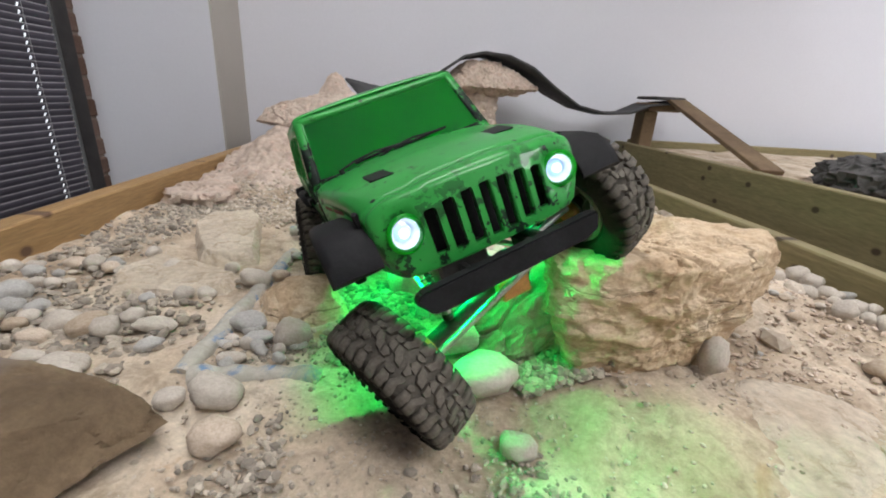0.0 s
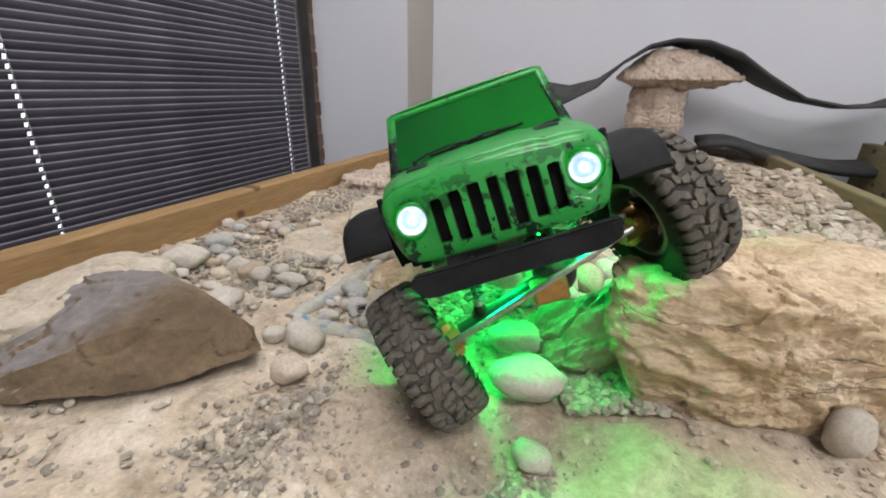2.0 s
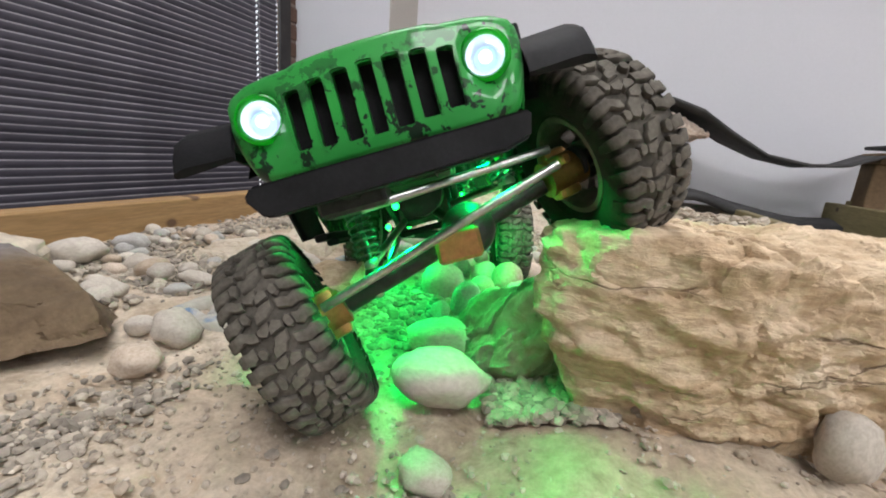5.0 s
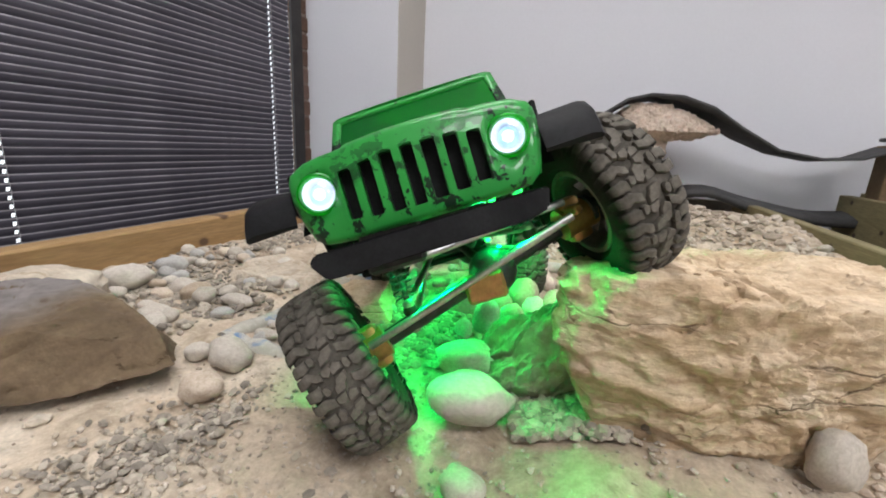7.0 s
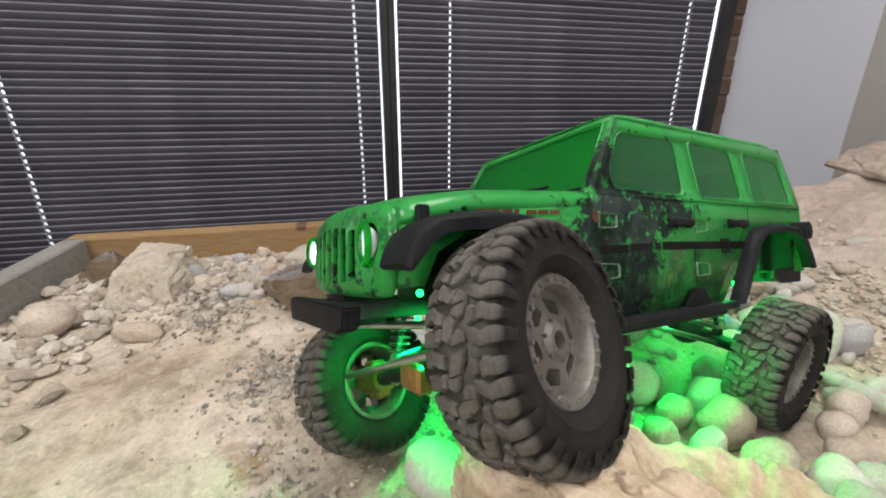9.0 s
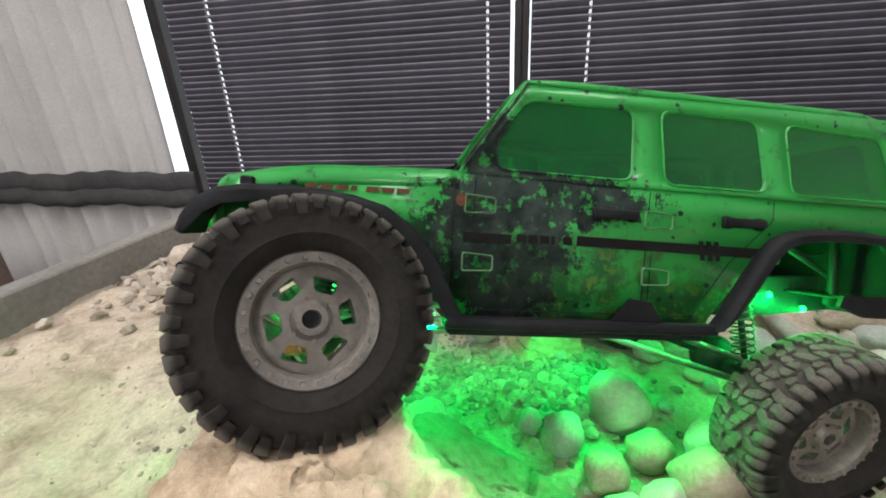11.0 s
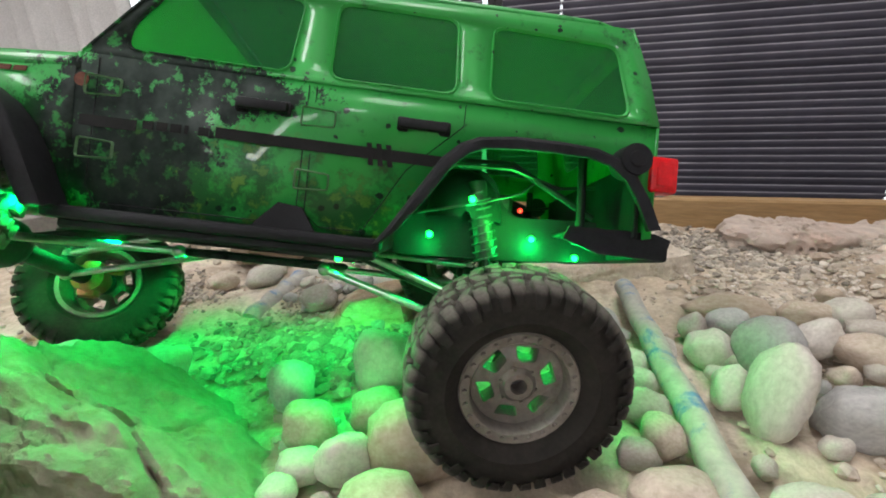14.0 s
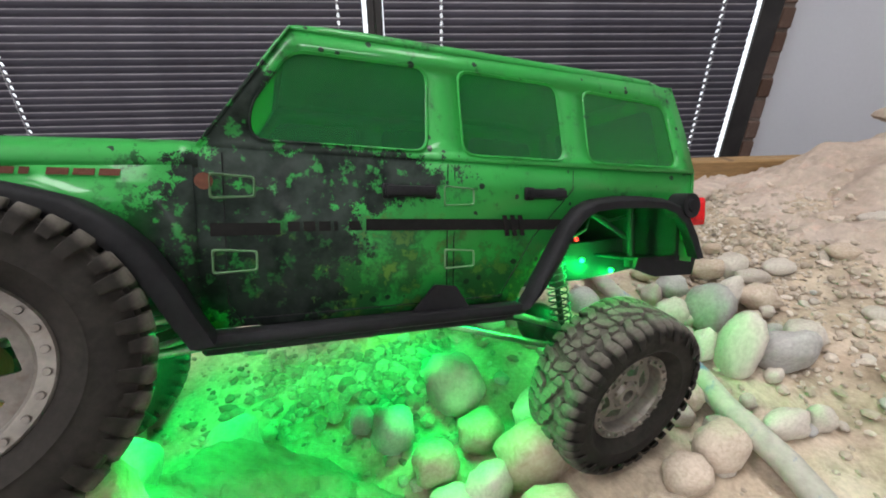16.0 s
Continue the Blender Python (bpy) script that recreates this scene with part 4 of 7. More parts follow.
hull_rock("cap_stone", [(-0.352, 1.405, 0.440), (-0.330, 1.370, 0.446), (-0.240, 1.355, 0.432), (-0.060, 1.330, 0.432), (0.000, 1.420, 0.440), (-0.080, 1.560, 0.440), (-0.280, 1.520, 0.440), (-0.346, 1.440, 0.446), (-0.240, 1.440, 0.420), (-0.120, 1.450, 0.412),
                        (-0.318, 1.410, 0.478), (-0.262, 1.400, 0.500), (-0.218, 1.420, 0.512), (-0.104, 1.420, 0.532), (-0.060, 1.450, 0.536), (-0.120, 1.520, 0.528), (-0.260, 1.480, 0.500)],
          32, M_PINK, "pinkish white cap stone jutting out over an outcrop", cuts=6, amp=0.0065)
rock("crumbly_rock", [(-0.40, 0.95), (-0.30, 0.92), (-0.27, 1.02), (-0.33, 1.12), (-0.41, 1.06)], 0.27, 0.322, 35, M_PINK, "low crumbly pinkish rock beside the rail", amp=0.014, crack=1.0, crack_scale=34.0, rugged=0.006)
rock("pillar_stone", [(0.30, 1.84), (0.40, 1.80), (0.475, 1.85), (0.46, 1.96), (0.36, 1.99), (0.29, 1.93)], 0.30, 0.560, 41, M_PINK, "upright pale stone pillar at the back", amp=0.022, ledge=0.004, sub=6, crack=0.6, crack_scale=22.0)
hull_rock("cap_stone", [(0.228, 1.83, 0.588), (0.30, 1.76, 0.585), (0.50, 1.77, 0.585), (0.645, 1.86, 0.590), (0.62, 1.97, 0.590), (0.42, 2.03, 0.585), (0.24, 1.97, 0.590), (0.30, 1.82, 0.562), (0.50, 1.83, 0.560), (0.50, 1.95, 0.560), (0.30, 1.94, 0.562),
                        (0.33, 1.84, 0.672), (0.40, 1.84, 0.690), (0.46, 1.86, 0.684), (0.46, 1.96, 0.686), (0.34, 1.95, 0.676), (0.56, 1.86, 0.640), (0.56, 1.94, 0.640), (0.27, 1.88, 0.640)],
          44, M_PINK, "broad pale wedge-shaped cap stone balanced on a pillar", amp=0.012, cuts=6)
rock("dark_rock", [(1.20, 0.96), (1.42, 0.80), (1.62, 0.86), (1.62, 1.16), (1.36, 1.22), (1.21, 1.10)], 0.360, 0.448, 47, M_DARKROCK, "dark grey pitted rock lying on the side bed", amp=0.030, ledge=0.01, p=3.5, sub=6, crack=1.2, crack_scale=14.0, rugged=0.014)

hull_rock("crumbly_rock", [(-0.045, 1.290, 0.425), (0.045, 1.275, 0.416), (0.135, 1.290, 0.402), (0.140, 1.400, 0.400), (-0.055, 1.400, 0.425), (-0.040, 1.310, 0.456), (0.040, 1.300, 0.448), (0.125, 1.310, 0.428), (0.120, 1.400, 0.440), (-0.040, 1.400, 0.462)],
          15, M_PINK, "crumbly pinkish ledge over a hollow in the mound", amp=0.009, cuts=6)

# crumbly mound at the back
def mound_sheet():
    nx, ny = 190, 250
    verts = []
    for j in range(ny):
        for i in range(nx):
            x, y = -0.419 + 0.80 * i / (nx - 1), 1.02 + 1.04 * j / (ny - 1)
            edge = min(1.0, 6 * (y - 1.02) + 0.25, 5 * (0.381 - x))
            p = Vector((x, y, 0.0))
            dist, where = noise.voronoi(p * 30.0 + 0.6 * Vector((noise.noise(p * 25.0), noise.noise(p * 25.0 + Vector((4, 0, 0))), 0)))
            lump = 0.016 * noise.fractal(p * 9.0, 0.8, 2.1, 6) + 0.012 * abs(noise.noise(p * 26.0)) + 0.006 * noise.noise(p * 70.0) + 0.020 * max(0.0, noise.noise(where[0] * 2.3)) * min(1.0, (dist[1] - dist[0]) / 0.25)
            hole = ((x - 0.035 - 0.4 * (y - 1.285)) / 0.062) ** 2 + ((y - 1.285) / 0.036) ** 2
            lump -= 0.095 * min(1.0, max(0.0, 1.25 - hole) / 0.45)
            verts.append((x, y, ground_z(x, y) + 0.002 + (lump + 0.004) * edge - 0.016 * (1 - edge)))
    faces = [(j * nx + i, j * nx + i + 1, (j + 1) * nx + i + 1, (j + 1) * nx + i) for j in range(ny - 1) for i in range(nx - 1)]
    me = bpy.data.meshes.new("mound")
    me.from_pydata(verts, [], faces)
    me.polygons.foreach_set("use_smooth", [True] * len(faces))
    return tagged(finish(new("mound", me), M_PINK), "crumbly pinkish mound of rubble and plaster", "mound", kind="structure")


mound_sheet()

# rubber belt hung over the stones, plank ramp and post
belt_line = [(-0.14, 1.74, 0.575), (-0.05, 1.76, 0.560), (0.06, 1.79, 0.545), (0.16, 1.83, 0.575), (0.24, 1.86, 0.640), (0.32, 1.88, 0.694), (0.40, 1.90, 0.712), (0.50, 1.90, 0.686),
             (0.60, 1.90, 0.632), (0.70, 1.91, 0.578), (0.82, 1.92, 0.532), (0.95, 1.93, 0.512), (1.06, 1.94, 0.522), (1.15, 1.95, 0.560), (1.29, 1.95, 0.577)]
bm = bmesh.new()
rows = []
for i, p in enumerate(belt_line):
    lean = 0.085 * max(0.0, 1 - max(0.0, p[0] + 0.02) / 0.26)
    lean -= 0.045 * max(0.0, 1 - abs(p[0] - 0.62) / 0.22)
    rows.append([(p[0] + (0.10 * (1 - k / 3) if i == 0 else 0.0), p[1] - 0.075 + 0.05 * k, p[2] + 0.010 * min(1.0, max(0.0, lean) / 0.04) - lean * (1 - k / 3) + 0.002 * math.sin(i * 1.3 + k)) for k in range(4)])
strip(bm, rows)
belt = thing("rubber_belt", bm, M_BELT, "black rubber conveyor belt bridge sagging between stones", "belt", smooth=60)
sol = belt.modifiers.new("thickness", "SOLIDIFY")
sol.thickness, sol.offset = 0.010, 0
# second belt, lying over the back corner of the course
bm = bmesh.new()
rows = []
for i in range(15):
    x = 0.55 + 0.046 * i
    z = 0.384 + 0.016 * math.exp(-((x - 0.66) / 0.09) ** 2) - 0.050 / (1 + math.exp(-(x - 0.80) / 0.05)) + 0.004 * math.sin(i * 1.1)
    rows.append([(x, 1.885 + 0.04 * k, z - 0.018 * (1 - k / 3) ** 2 + 0.002 * math.sin(i * 0.9 + k)) for k in range(4)])
strip(bm, rows)
belt = thing("rubber_belt", bm, M_BELT, "thick black rubber belt lying over the back corner", "belt", smooth=60)
sol = belt.modifiers.new("thickness", "SOLIDIFY")
sol.thickness, sol.offset = 0.026, -1
bm = bmesh.new()
box(bm, (1.225, 1.95, 0.5905), (0.13, 0.17, 0.012), 0.003)
thing("belt_clamp", bm, M_BELT, "black rubber block clamping the belt end", "block")
bm = bmesh.new()
box(bm, (1.175, 1.95, 0.4525), (0.06, 0.085, 0.165), 0.003)
box(bm, (1.22, 1.95, 0.5525), (0.15, 0.12, 0.035), 0.003)
thing("trestle_post", bm, M_PLY, "short pine post holding the ramp top", "post")
bm = bmesh.new()
d = Vector((1.215, 1.24, 0.378)) - Vector((1.26, 1.90, 0.585))
m = Matrix.Translation((1.2375, 1.57, 0.4875)) @ d.to_track_quat("X", "Z").to_matrix().to_4x4()
box(bm, (0, 0, 0), (d.length, 0.078, 0.015), 0.002)
thing("plank_ramp", bm, M_PLY, "worn brown plywood ramp leaning on a post", "ramp", m=m)


# pipe frame half buried in the dirt
def pipe(a, b, z0, z1, r=0.0125):
    bm = bmesh.new()
    pts = []
    for i in range(13):
        t = i / 12
        x, y = a[0] + (b[0] - a[0]) * t, a[1] + (b[1] - a[1]) * t
        pts.append((x, y, z0 + (z1 - z0) * t + 0.002 * math.sin(i * 1.9)))
    tube(bm, pts, r, 14)
    return thing("pipe", bm, M_PIPE, "dusty plastic pipe with blue paint, half buried", "pipe", "pipe frame", smooth=50)


pipe((-0.085, 0.752), (0.235, 0.770), 0.310, 0.311, 0.0092)
pipe((-0.084, 0.374), (-0.068, 0.700), 0.294, 0.289, 0.0105)
pipe((-0.072, 0.370), (0.036, 0.378), 0.297, 0.291, 0.0110)

# river stones
STONE_MESH = []
for k in range(8):
    bm = bmesh.new()
    blob(bm, (1, 1, 1), k + 1, 3, 0.24, 2.12, 0.012)
    me = bpy.data.meshes.new("river_stone")
    bm.to_mesh(me)
    bm.free()
    me.polygons.foreach_set("use_smooth", [True] * len(me.polygons))
    me.materials.append(None)
    STONE_MESH.append(me)
STONE_LABEL = ("smooth pale river stone on the dirt", "smooth tan river stone on the dirt", "smooth grey river stone on the dirt")


def stone(x, y, w, d, h, turn, tone, z=None):
    me = random.choice(STONE_MESH)
    ob = new("river_stone", me)
    ob.material_slots[0].link = "OBJECT"
    ob.material_slots[0].material = (M_STONE_W, M_STONE_T, M_STONE_G)[tone]
    zz = ground_z(x, y) + h * 0.40 if z is None else z
    ob.matrix_world = pose(x, y, zz, random.uniform(-12, 12), random.uniform(-12, 12), turn + random.uniform(-15, 15)) @ Matrix.Diagonal((w * 0.90, d * 0.95, h * 1.12, 1))
    return tagged(ob, STONE_LABEL[tone], "stone", "river stones")


stones_near_pipe = [
    (-0.326, 0.602, 0.034, 0.024, 0.015, 175, 1), (-0.236, 0.454, 0.05, 0.03, 0.019, 175, 0), (-0.249, 0.431, 0.033, 0.019, 0.012, 175, 1), (-0.314, 0.487, 0.028, 0.022, 0.014, 175, 2),
    (-0.283, 0.45, 0.029, 0.019, 0.012, 175, 1), (-0.363, 0.577, 0.029, 0.024, 0.015, 175, 2), (-0.318, 0.548, 0.021, 0.017, 0.011, 175, 0), (-0.227, 0.397, 0.036, 0.018, 0.011, 175, 0),
    (-0.147, 0.453, 0.045, 0.022, 0.014, 175, 0), (-0.153, 0.523, 0.026, 0.025, 0.016, 175, 0), (-0.13, 0.531, 0.025, 0.021, 0.013, 175, 0), (-0.085, 0.569, 0.045, 0.033, 0.021, 175, 0),
    (-0.055, 0.582, 0.027, 0.023, 0.014, 175, 1), (-0.054, 0.46, 0.043, 0.028, 0.018, 175, 2), (-0.036, 0.432, 0.035, 0.022, 0.013, 175, 2), (-0.002, 0.437, 0.044, 0.041, 0.025, 175, 0),
    (-0.047, 0.394, 0.032, 0.016, 0.01, 175, 0),
]
stones_front = [
    (-0.039, 0.34, 0.049, 0.037, 0.023, 175, 0), (-0.021, 0.295, 0.039, 0.032, 0.02, 175, 1), (-0.072, 0.335, 0.027, 0.023, 0.014, 175, 0), (0.201, 0.284, 0.032, 0.028, 0.017, 175, 0),
    (0.761, 0.634, 0.043, 0.034, 0.024, 20, 0), (0.748, 0.596, 0.032, 0.03, 0.023, 60, 0), (0.71, 0.619, 0.023, 0.02, 0.017, 0, 0), (0.677, 0.538, 0.033, 0.024, 0.017, 10, 0),
    (0.729, 0.551, 0.034, 0.026, 0.017, 80, 0), (0.672, 0.478, 0.034, 0.028, 0.023, 30, 0), (0.739, 0.516, 0.024, 0.022, 0.015, 0, 0), (0.724, 0.463, 0.037, 0.028, 0.022, 40, 0),
    (0.616, 0.374, 0.043, 0.03, 0.018, 150, 1), (0.593, 0.466, 0.015, 0.013, 0.009, 0, 1), (0.705, 0.475, 0.019, 0.017, 0.015, 0, 0), (0.745, 0.44, 0.029, 0.024, 0.018, 90, 0),
    (-0.351, 0.534, 0.04, 0.025, 0.015, 175, 1), (0.765, 0.609, 0.032, 0.026, 0.016, 175, 0),
]
stones_under = [
    (0.01, 0.644, 0.032, 0.042, 0.02, 28, 0), (-0.009, 0.721, 0.038, 0.04, 0.023, 28, 2),
]
stones_rear = [
    (0.029, 0.764, 0.027, 0.035, 0.016, 106, 0),
]

stones_between = [
    (0.02, 0.61, 0.035, 0.032, 0.02, 98, 0),
]
stones_corner = [
    (-0.168, -0.093, 0.062, 0.067, 0.038, 76, 1), (-0.127, 0.026, 0.064, 0.033, 0.021, 76, 1), (-0.31, 0.033, 0.047, 0.041, 0.026, 76, 2), (-0.221, 0.114, 0.034, 0.031, 0.019, 76, 2),
]
stones_far_left = [
    (-0.313, 0.43, 0.068, 0.053, 0.033, 36, 0), (-0.34, 0.515, 0.046, 0.036, 0.022, 36, 2), (-0.21, 0.448, 0.043, 0.031, 0.02, 36, 1), (-0.19, 0.381, 0.042, 0.03, 0.018, 36, 0),
    (-0.262, 0.158, 0.027, 0.023, 0.014, 36, 2), (-0.316, 0.151, 0.038, 0.029, 0.018, 36, 1), (-0.221, 0.134, 0.032, 0.034, 0.02, 36, 0), (-0.203, 0.154, 0.033, 0.024, 0.015, 36, 0),
]
stones_mound = [
    (-0.059, 1.003, 0.051, 0.03, 0.019, 84, 0), (-0.053, 1.077, 0.044, 0.027, 0.017, 84, 1), (0.053, 1.013, 0.03, 0.024, 0.015, 84, 0), (-0.094, 1.161, 0.047, 0.03, 0.019, 84, 0),
]

stones_beside = [
    (0.410, 0.366, 0.036, 0.028, 0.036, 30, 0, 0.328), (0.326, 0.346, 0.027, 0.015, 0.013, 20, 0, 0.303), (0.362, 0.372, 0.024, 0.015, 0.014, 50, 1, 0.303), (0.264, 0.56, 0.048, 0.04, 0.034, 60, 0, 0.302),
    (0.272, 0.627, 0.036, 0.032, 0.026, 10, 0, 0.313), (0.272, 0.588, 0.046, 0.038, 0.03, 80, 0, 0.314), (0.29, 0.54, 0.052, 0.044, 0.034, 40, 0, 0.316), (0.303, 0.6, 0.04, 0.034, 0.028, 20, 1, 0.313),
    (0.318, 0.566, 0.044, 0.036, 0.03, 120, 0, 0.315), (0.262, 0.664, 0.04, 0.034, 0.026, 50, 0, 0.312),
]
# beyond the pipe, behind the toy truck: x, y, width, depth, height, turn, tone, z
stones_beyond = [(0.039, 0.835, 0.050, 0.046, 0.046, 20, 2, 0.316), (0.104, 0.815, 0.038, 0.036, 0.058, 60, 0, 0.322), (0.086, 0.796, 0.024, 0.024, 0.029, 0, 0, 0.311), (0.032, 0.799, 0.037, 0.028, 0.028, 100, 0, 0.309), (-0.016, 0.829, 0.042, 0.030, 0.024, 90, 2, 0.309),
                 (-0.005, 0.797, 0.027, 0.024, 0.024, 40, 0, 0.308), (0.041, 0.811, 0.015, 0.013, 0.012, 0, 0, 0.304), (0.058, 0.798, 0.018, 0.014, 0.011, 80, 0, 0.303), (0.004, 0.884, 0.052, 0.026, 0.030, 120, 0, 0.311), (0.104, 0.862, 0.036, 0.058, 0.036, 10, 2, 0.312),
                 (-0.037, 0.946, 0.026, 0.050, 0.017, 0, 0, 0.304), (0.011, 0.915, 0.040, 0.054, 0.026, 15, 1, 0.307), (0.147, 0.793, 0.013, 0.012, 0.011, 0, 0, 0.303), (0.172, 0.803, 0.024, 0.038, 0.022, 10, 0, 0.305), (0.170, 0.833, 0.020, 0.022, 0.020, 0, 0, 0.305),
                 (-0.117, 0.951, 0.020, 0.022, 0.014, 0, 1, 0.304), (-0.062, 0.938, 0.036, 0.038, 0.028, 30, 0, 0.308), (-0.061, 0.842, 0.030, 0.086, 0.026, 0, 1, 0.304), (-0.060, 0.906, 0.030, 0.048, 0.023, 0, 1, 0.305), (0.032, 0.907, 0.016, 0.016, 0.012, 0, 0, 0.303),
                 (0.044, 0.881, 0.018, 0.024, 0.015, 20, 1, 0.304), (0.064, 0.886, 0.018, 0.022, 0.013, 0, 2, 0.303), (0.062, 0.856, 0.018, 0.020, 0.012, 0, 2, 0.303), (0.122, 0.838, 0.014, 0.018, 0.012, 0, 0, 0.303), (0.078, 0.905, 0.034, 0.046, 0.026, 10, 0, 0.307)]
# between the rear wheel and the pipe
stones_inside = [(0.140, 0.744, 0.027, 0.024, 0.026, 30, 1, 0.308), (0.155, 0.729, 0.020, 0.024, 0.016, 0, 0, 0.305), (0.186, 0.740, 0.034, 0.050, 0.027, 10, 1, 0.308), (0.203, 0.706, 0.030, 0.034, 0.022, 0, 1, 0.304), (0.084, 0.741, 0.020, 0.026, 0.018, 0, 0, 0.306),
                 (0.116, 0.738, 0.024, 0.034, 0.022, 0, 0, 0.307), (0.168, 0.752, 0.016, 0.022, 0.014, 0, 0, 0.304), (0.060, 0.738, 0.022, 0.026, 0.020, 0, 0, 0.306)]
# under the toy truck
stones_middle = [(0.186, 0.347, 0.070, 0.046, 0.033, 12, 0, 0.320), (0.208, 0.420, 0.036, 0.038, 0.040, 40, 0, 0.320), (0.166, 0.408, 0.058, 0.038, 0.032, 8, 0, 0.318), (0.156, 0.512, 0.034, 0.032, 0.036, 0, 2, 0.314), (0.114, 0.560, 0.058, 0.050, 0.042, 30, 0, 0.314),
                 (0.183, 0.606, 0.044, 0.056, 0.044, 20, 1, 0.312), (0.150, 0.618, 0.040, 0.036, 0.036, 50, 0, 0.310), (0.181, 0.540, 0.030, 0.034, 0.032, 0, 1, 0.309), (0.138, 0.488, 0.022, 0.020, 0.020, 0, 2, 0.306), (0.110, 0.655, 0.030, 0.030, 0.028, 0, 2, 0.308),
                 (0.158, 0.574, 0.034, 0.036, 0.028, 20, 1, 0.308), (0.206, 0.548, 0.024, 0.028, 0.018, 0, 0, 0.304), (0.200, 0.572, 0.030, 0.034, 0.030, 40, 0, 0.308), (0.222, 0.545, 0.022, 0.024, 0.014, 0, 0, 0.302), (0.227, 0.604, 0.042, 0.050, 0.034, 25, 1, 0.308), (0.135, 0.320, 0.022, 0.026, 0.016, 0, 0, 0.305),
                 (0.250, 0.640, 0.044, 0.040, 0.032, 60, 0, 0.306), (0.262, 0.588, 0.040, 0.034, 0.030, 20, 0, 0.306), (0.232, 0.676, 0.040, 0.034, 0.028, 80, 1, 0.305), (0.282, 0.615, 0.036, 0.034, 0.026, 20, 0, 0.306)]


for rows in (stones_beside, stones_near_pipe, stones_front, stones_under, stones_rear, stones_between, stones_corner, stones_far_left, stones_mound, stones_beyond, stones_inside, stones_middle):
    for row in rows:
        stone(*row)
rnd = random.Random(5)


def scatter_stones(n, x0, x1, y0, y1, s0, s1, tones, keep):
    placed = 0
    while placed < n:
        x, y = rnd.uniform(x0, x1), rnd.uniform(y0, y1)
        if not keep(x, y):
            continue
        s = rnd.uniform(s0, s1) * (0.5 if 0.11 < x < 0.25 and 0.48 < y < 0.61 else 1.0)
        stone(x, y, s, s * rnd.uniform(0.6, 1.0), s * rnd.uniform(0.4, 0.65), rnd.uniform(0, 180), rnd.choice(tones))
        placed += 1


def off_wheels(x, y):
    return math.hypot(x - 0.177, y - 0.661) > 0.075 and math.hypot(x + 0.005, y - 0.59) > 0.07 and math.hypot(x - 0.11, y - 0.303) > 0.08


scatter_stones(34, -0.06, 0.26, 0.50, 0.75, 0.012, 0.024, (0, 0, 0, 2), lambda x, y: off_wheels(x, y) and y < 0.77)
scatter_stones(34, -0.10, 0.30, 0.795, 1.05, 0.008, 0.016, (0, 0, 1, 2), lambda x, y: True)
scatter_stones(34, -0.41, -0.12, 0.36, 0.66, 0.014, 0.034, (0, 1, 2, 0), lambda x, y: True)
scatter_stones(26, 0.70, 0.772, 0.38, 1.30, 0.012, 0.026, (0, 0, 2), lambda x, y: True)
scatter_stones(24, 0.50, 0.72, 0.34, 0.60, 0.006, 0.013, (0, 1, 1, 2), lambda x, y: True)
scatter_stones(18, -0.07, 0.02, 0.39, 0.46, 0.010, 0.020, (0, 2, 2), lambda x, y: True)
scatter_stones(26, -0.41, -0.20, 0.05, 0.40, 0.014, 0.030, (0, 1, 2), lambda x, y: not (-0.30 < x and 0.14 < y))


# gravel and chips
def gravel(name, n, pick, s0, s1, material, label, seed, lift=0.14):
    r = np.random.RandomState(seed)
    g = (1 + 5 ** 0.5) / 2
    base = np.array([(-1, g, 0), (1, g, 0), (-1, -g, 0), (1, -g, 0), (0, -1, g), (0, 1, g), (0, -1, -g), (0, 1, -g), (g, 0, -1), (g, 0, 1), (-g, 0, -1), (-g, 0, 1)]) / 1.9
    tri = [(0, 11, 5), (0, 5, 1), (0, 1, 7), (0, 7, 10), (0, 10, 11), (1, 5, 9), (5, 11, 4), (11, 10, 2), (10, 7, 6), (7, 1, 8),
           (3, 9, 4), (3, 4, 2), (3, 2, 6), (3, 6, 8), (3, 8, 9), (4, 9, 5), (2, 4, 11), (6, 2, 10), (8, 6, 7), (9, 8, 1)]
    verts, faces = [], []
    for i in range(n):
        x, y = pick(r)
        if not (-0.415 < x < 0.772 and -0.16 < y < 2.05):
            continue
        s = r.uniform(s0, s1) * (0.6 + 0.8 * r.rand() ** 2)
        v = base * (1 + 0.35 * (r.rand(12, 1) - 0.5)) * np.array((s * r.uniform(0.7, 1.3), s * r.uniform(0.6, 1.0), s * r.uniform(0.35, 0.75))) * 0.5
        a = r.uniform(0, math.tau)
        b = r.uniform(-0.5, 0.5)
        ca, sa, cb, sb = math.cos(a), math.sin(a), math.cos(b), math.sin(b)
        v = v @ np.array(((cb, 0, sb), (0, 1, 0), (-sb, 0, cb))) @ np.array(((ca, -sa, 0), (sa, ca, 0), (0, 0, 1)))
        k = len(verts)
        verts += [tuple(q) for q in v + np.array((x, y, ground_z(x, y) + s * lift))]
        faces += [(a_ + k, b_ + k, c_ + k) for a_, b_, c_ in tri]
    me = bpy.data.meshes.new(name)
    me.from_pydata(verts, [], faces)
    ob = finish(new(name, me), material)
    return tagged(ob, label, "gravel", kind="stuff")


def spots(*centres):
    def pick(r):
        x, y, sx, sy = centres[r.randint(len(centres))]
        return x + sx * r.randn(), y + sy * r.randn()
    return pick


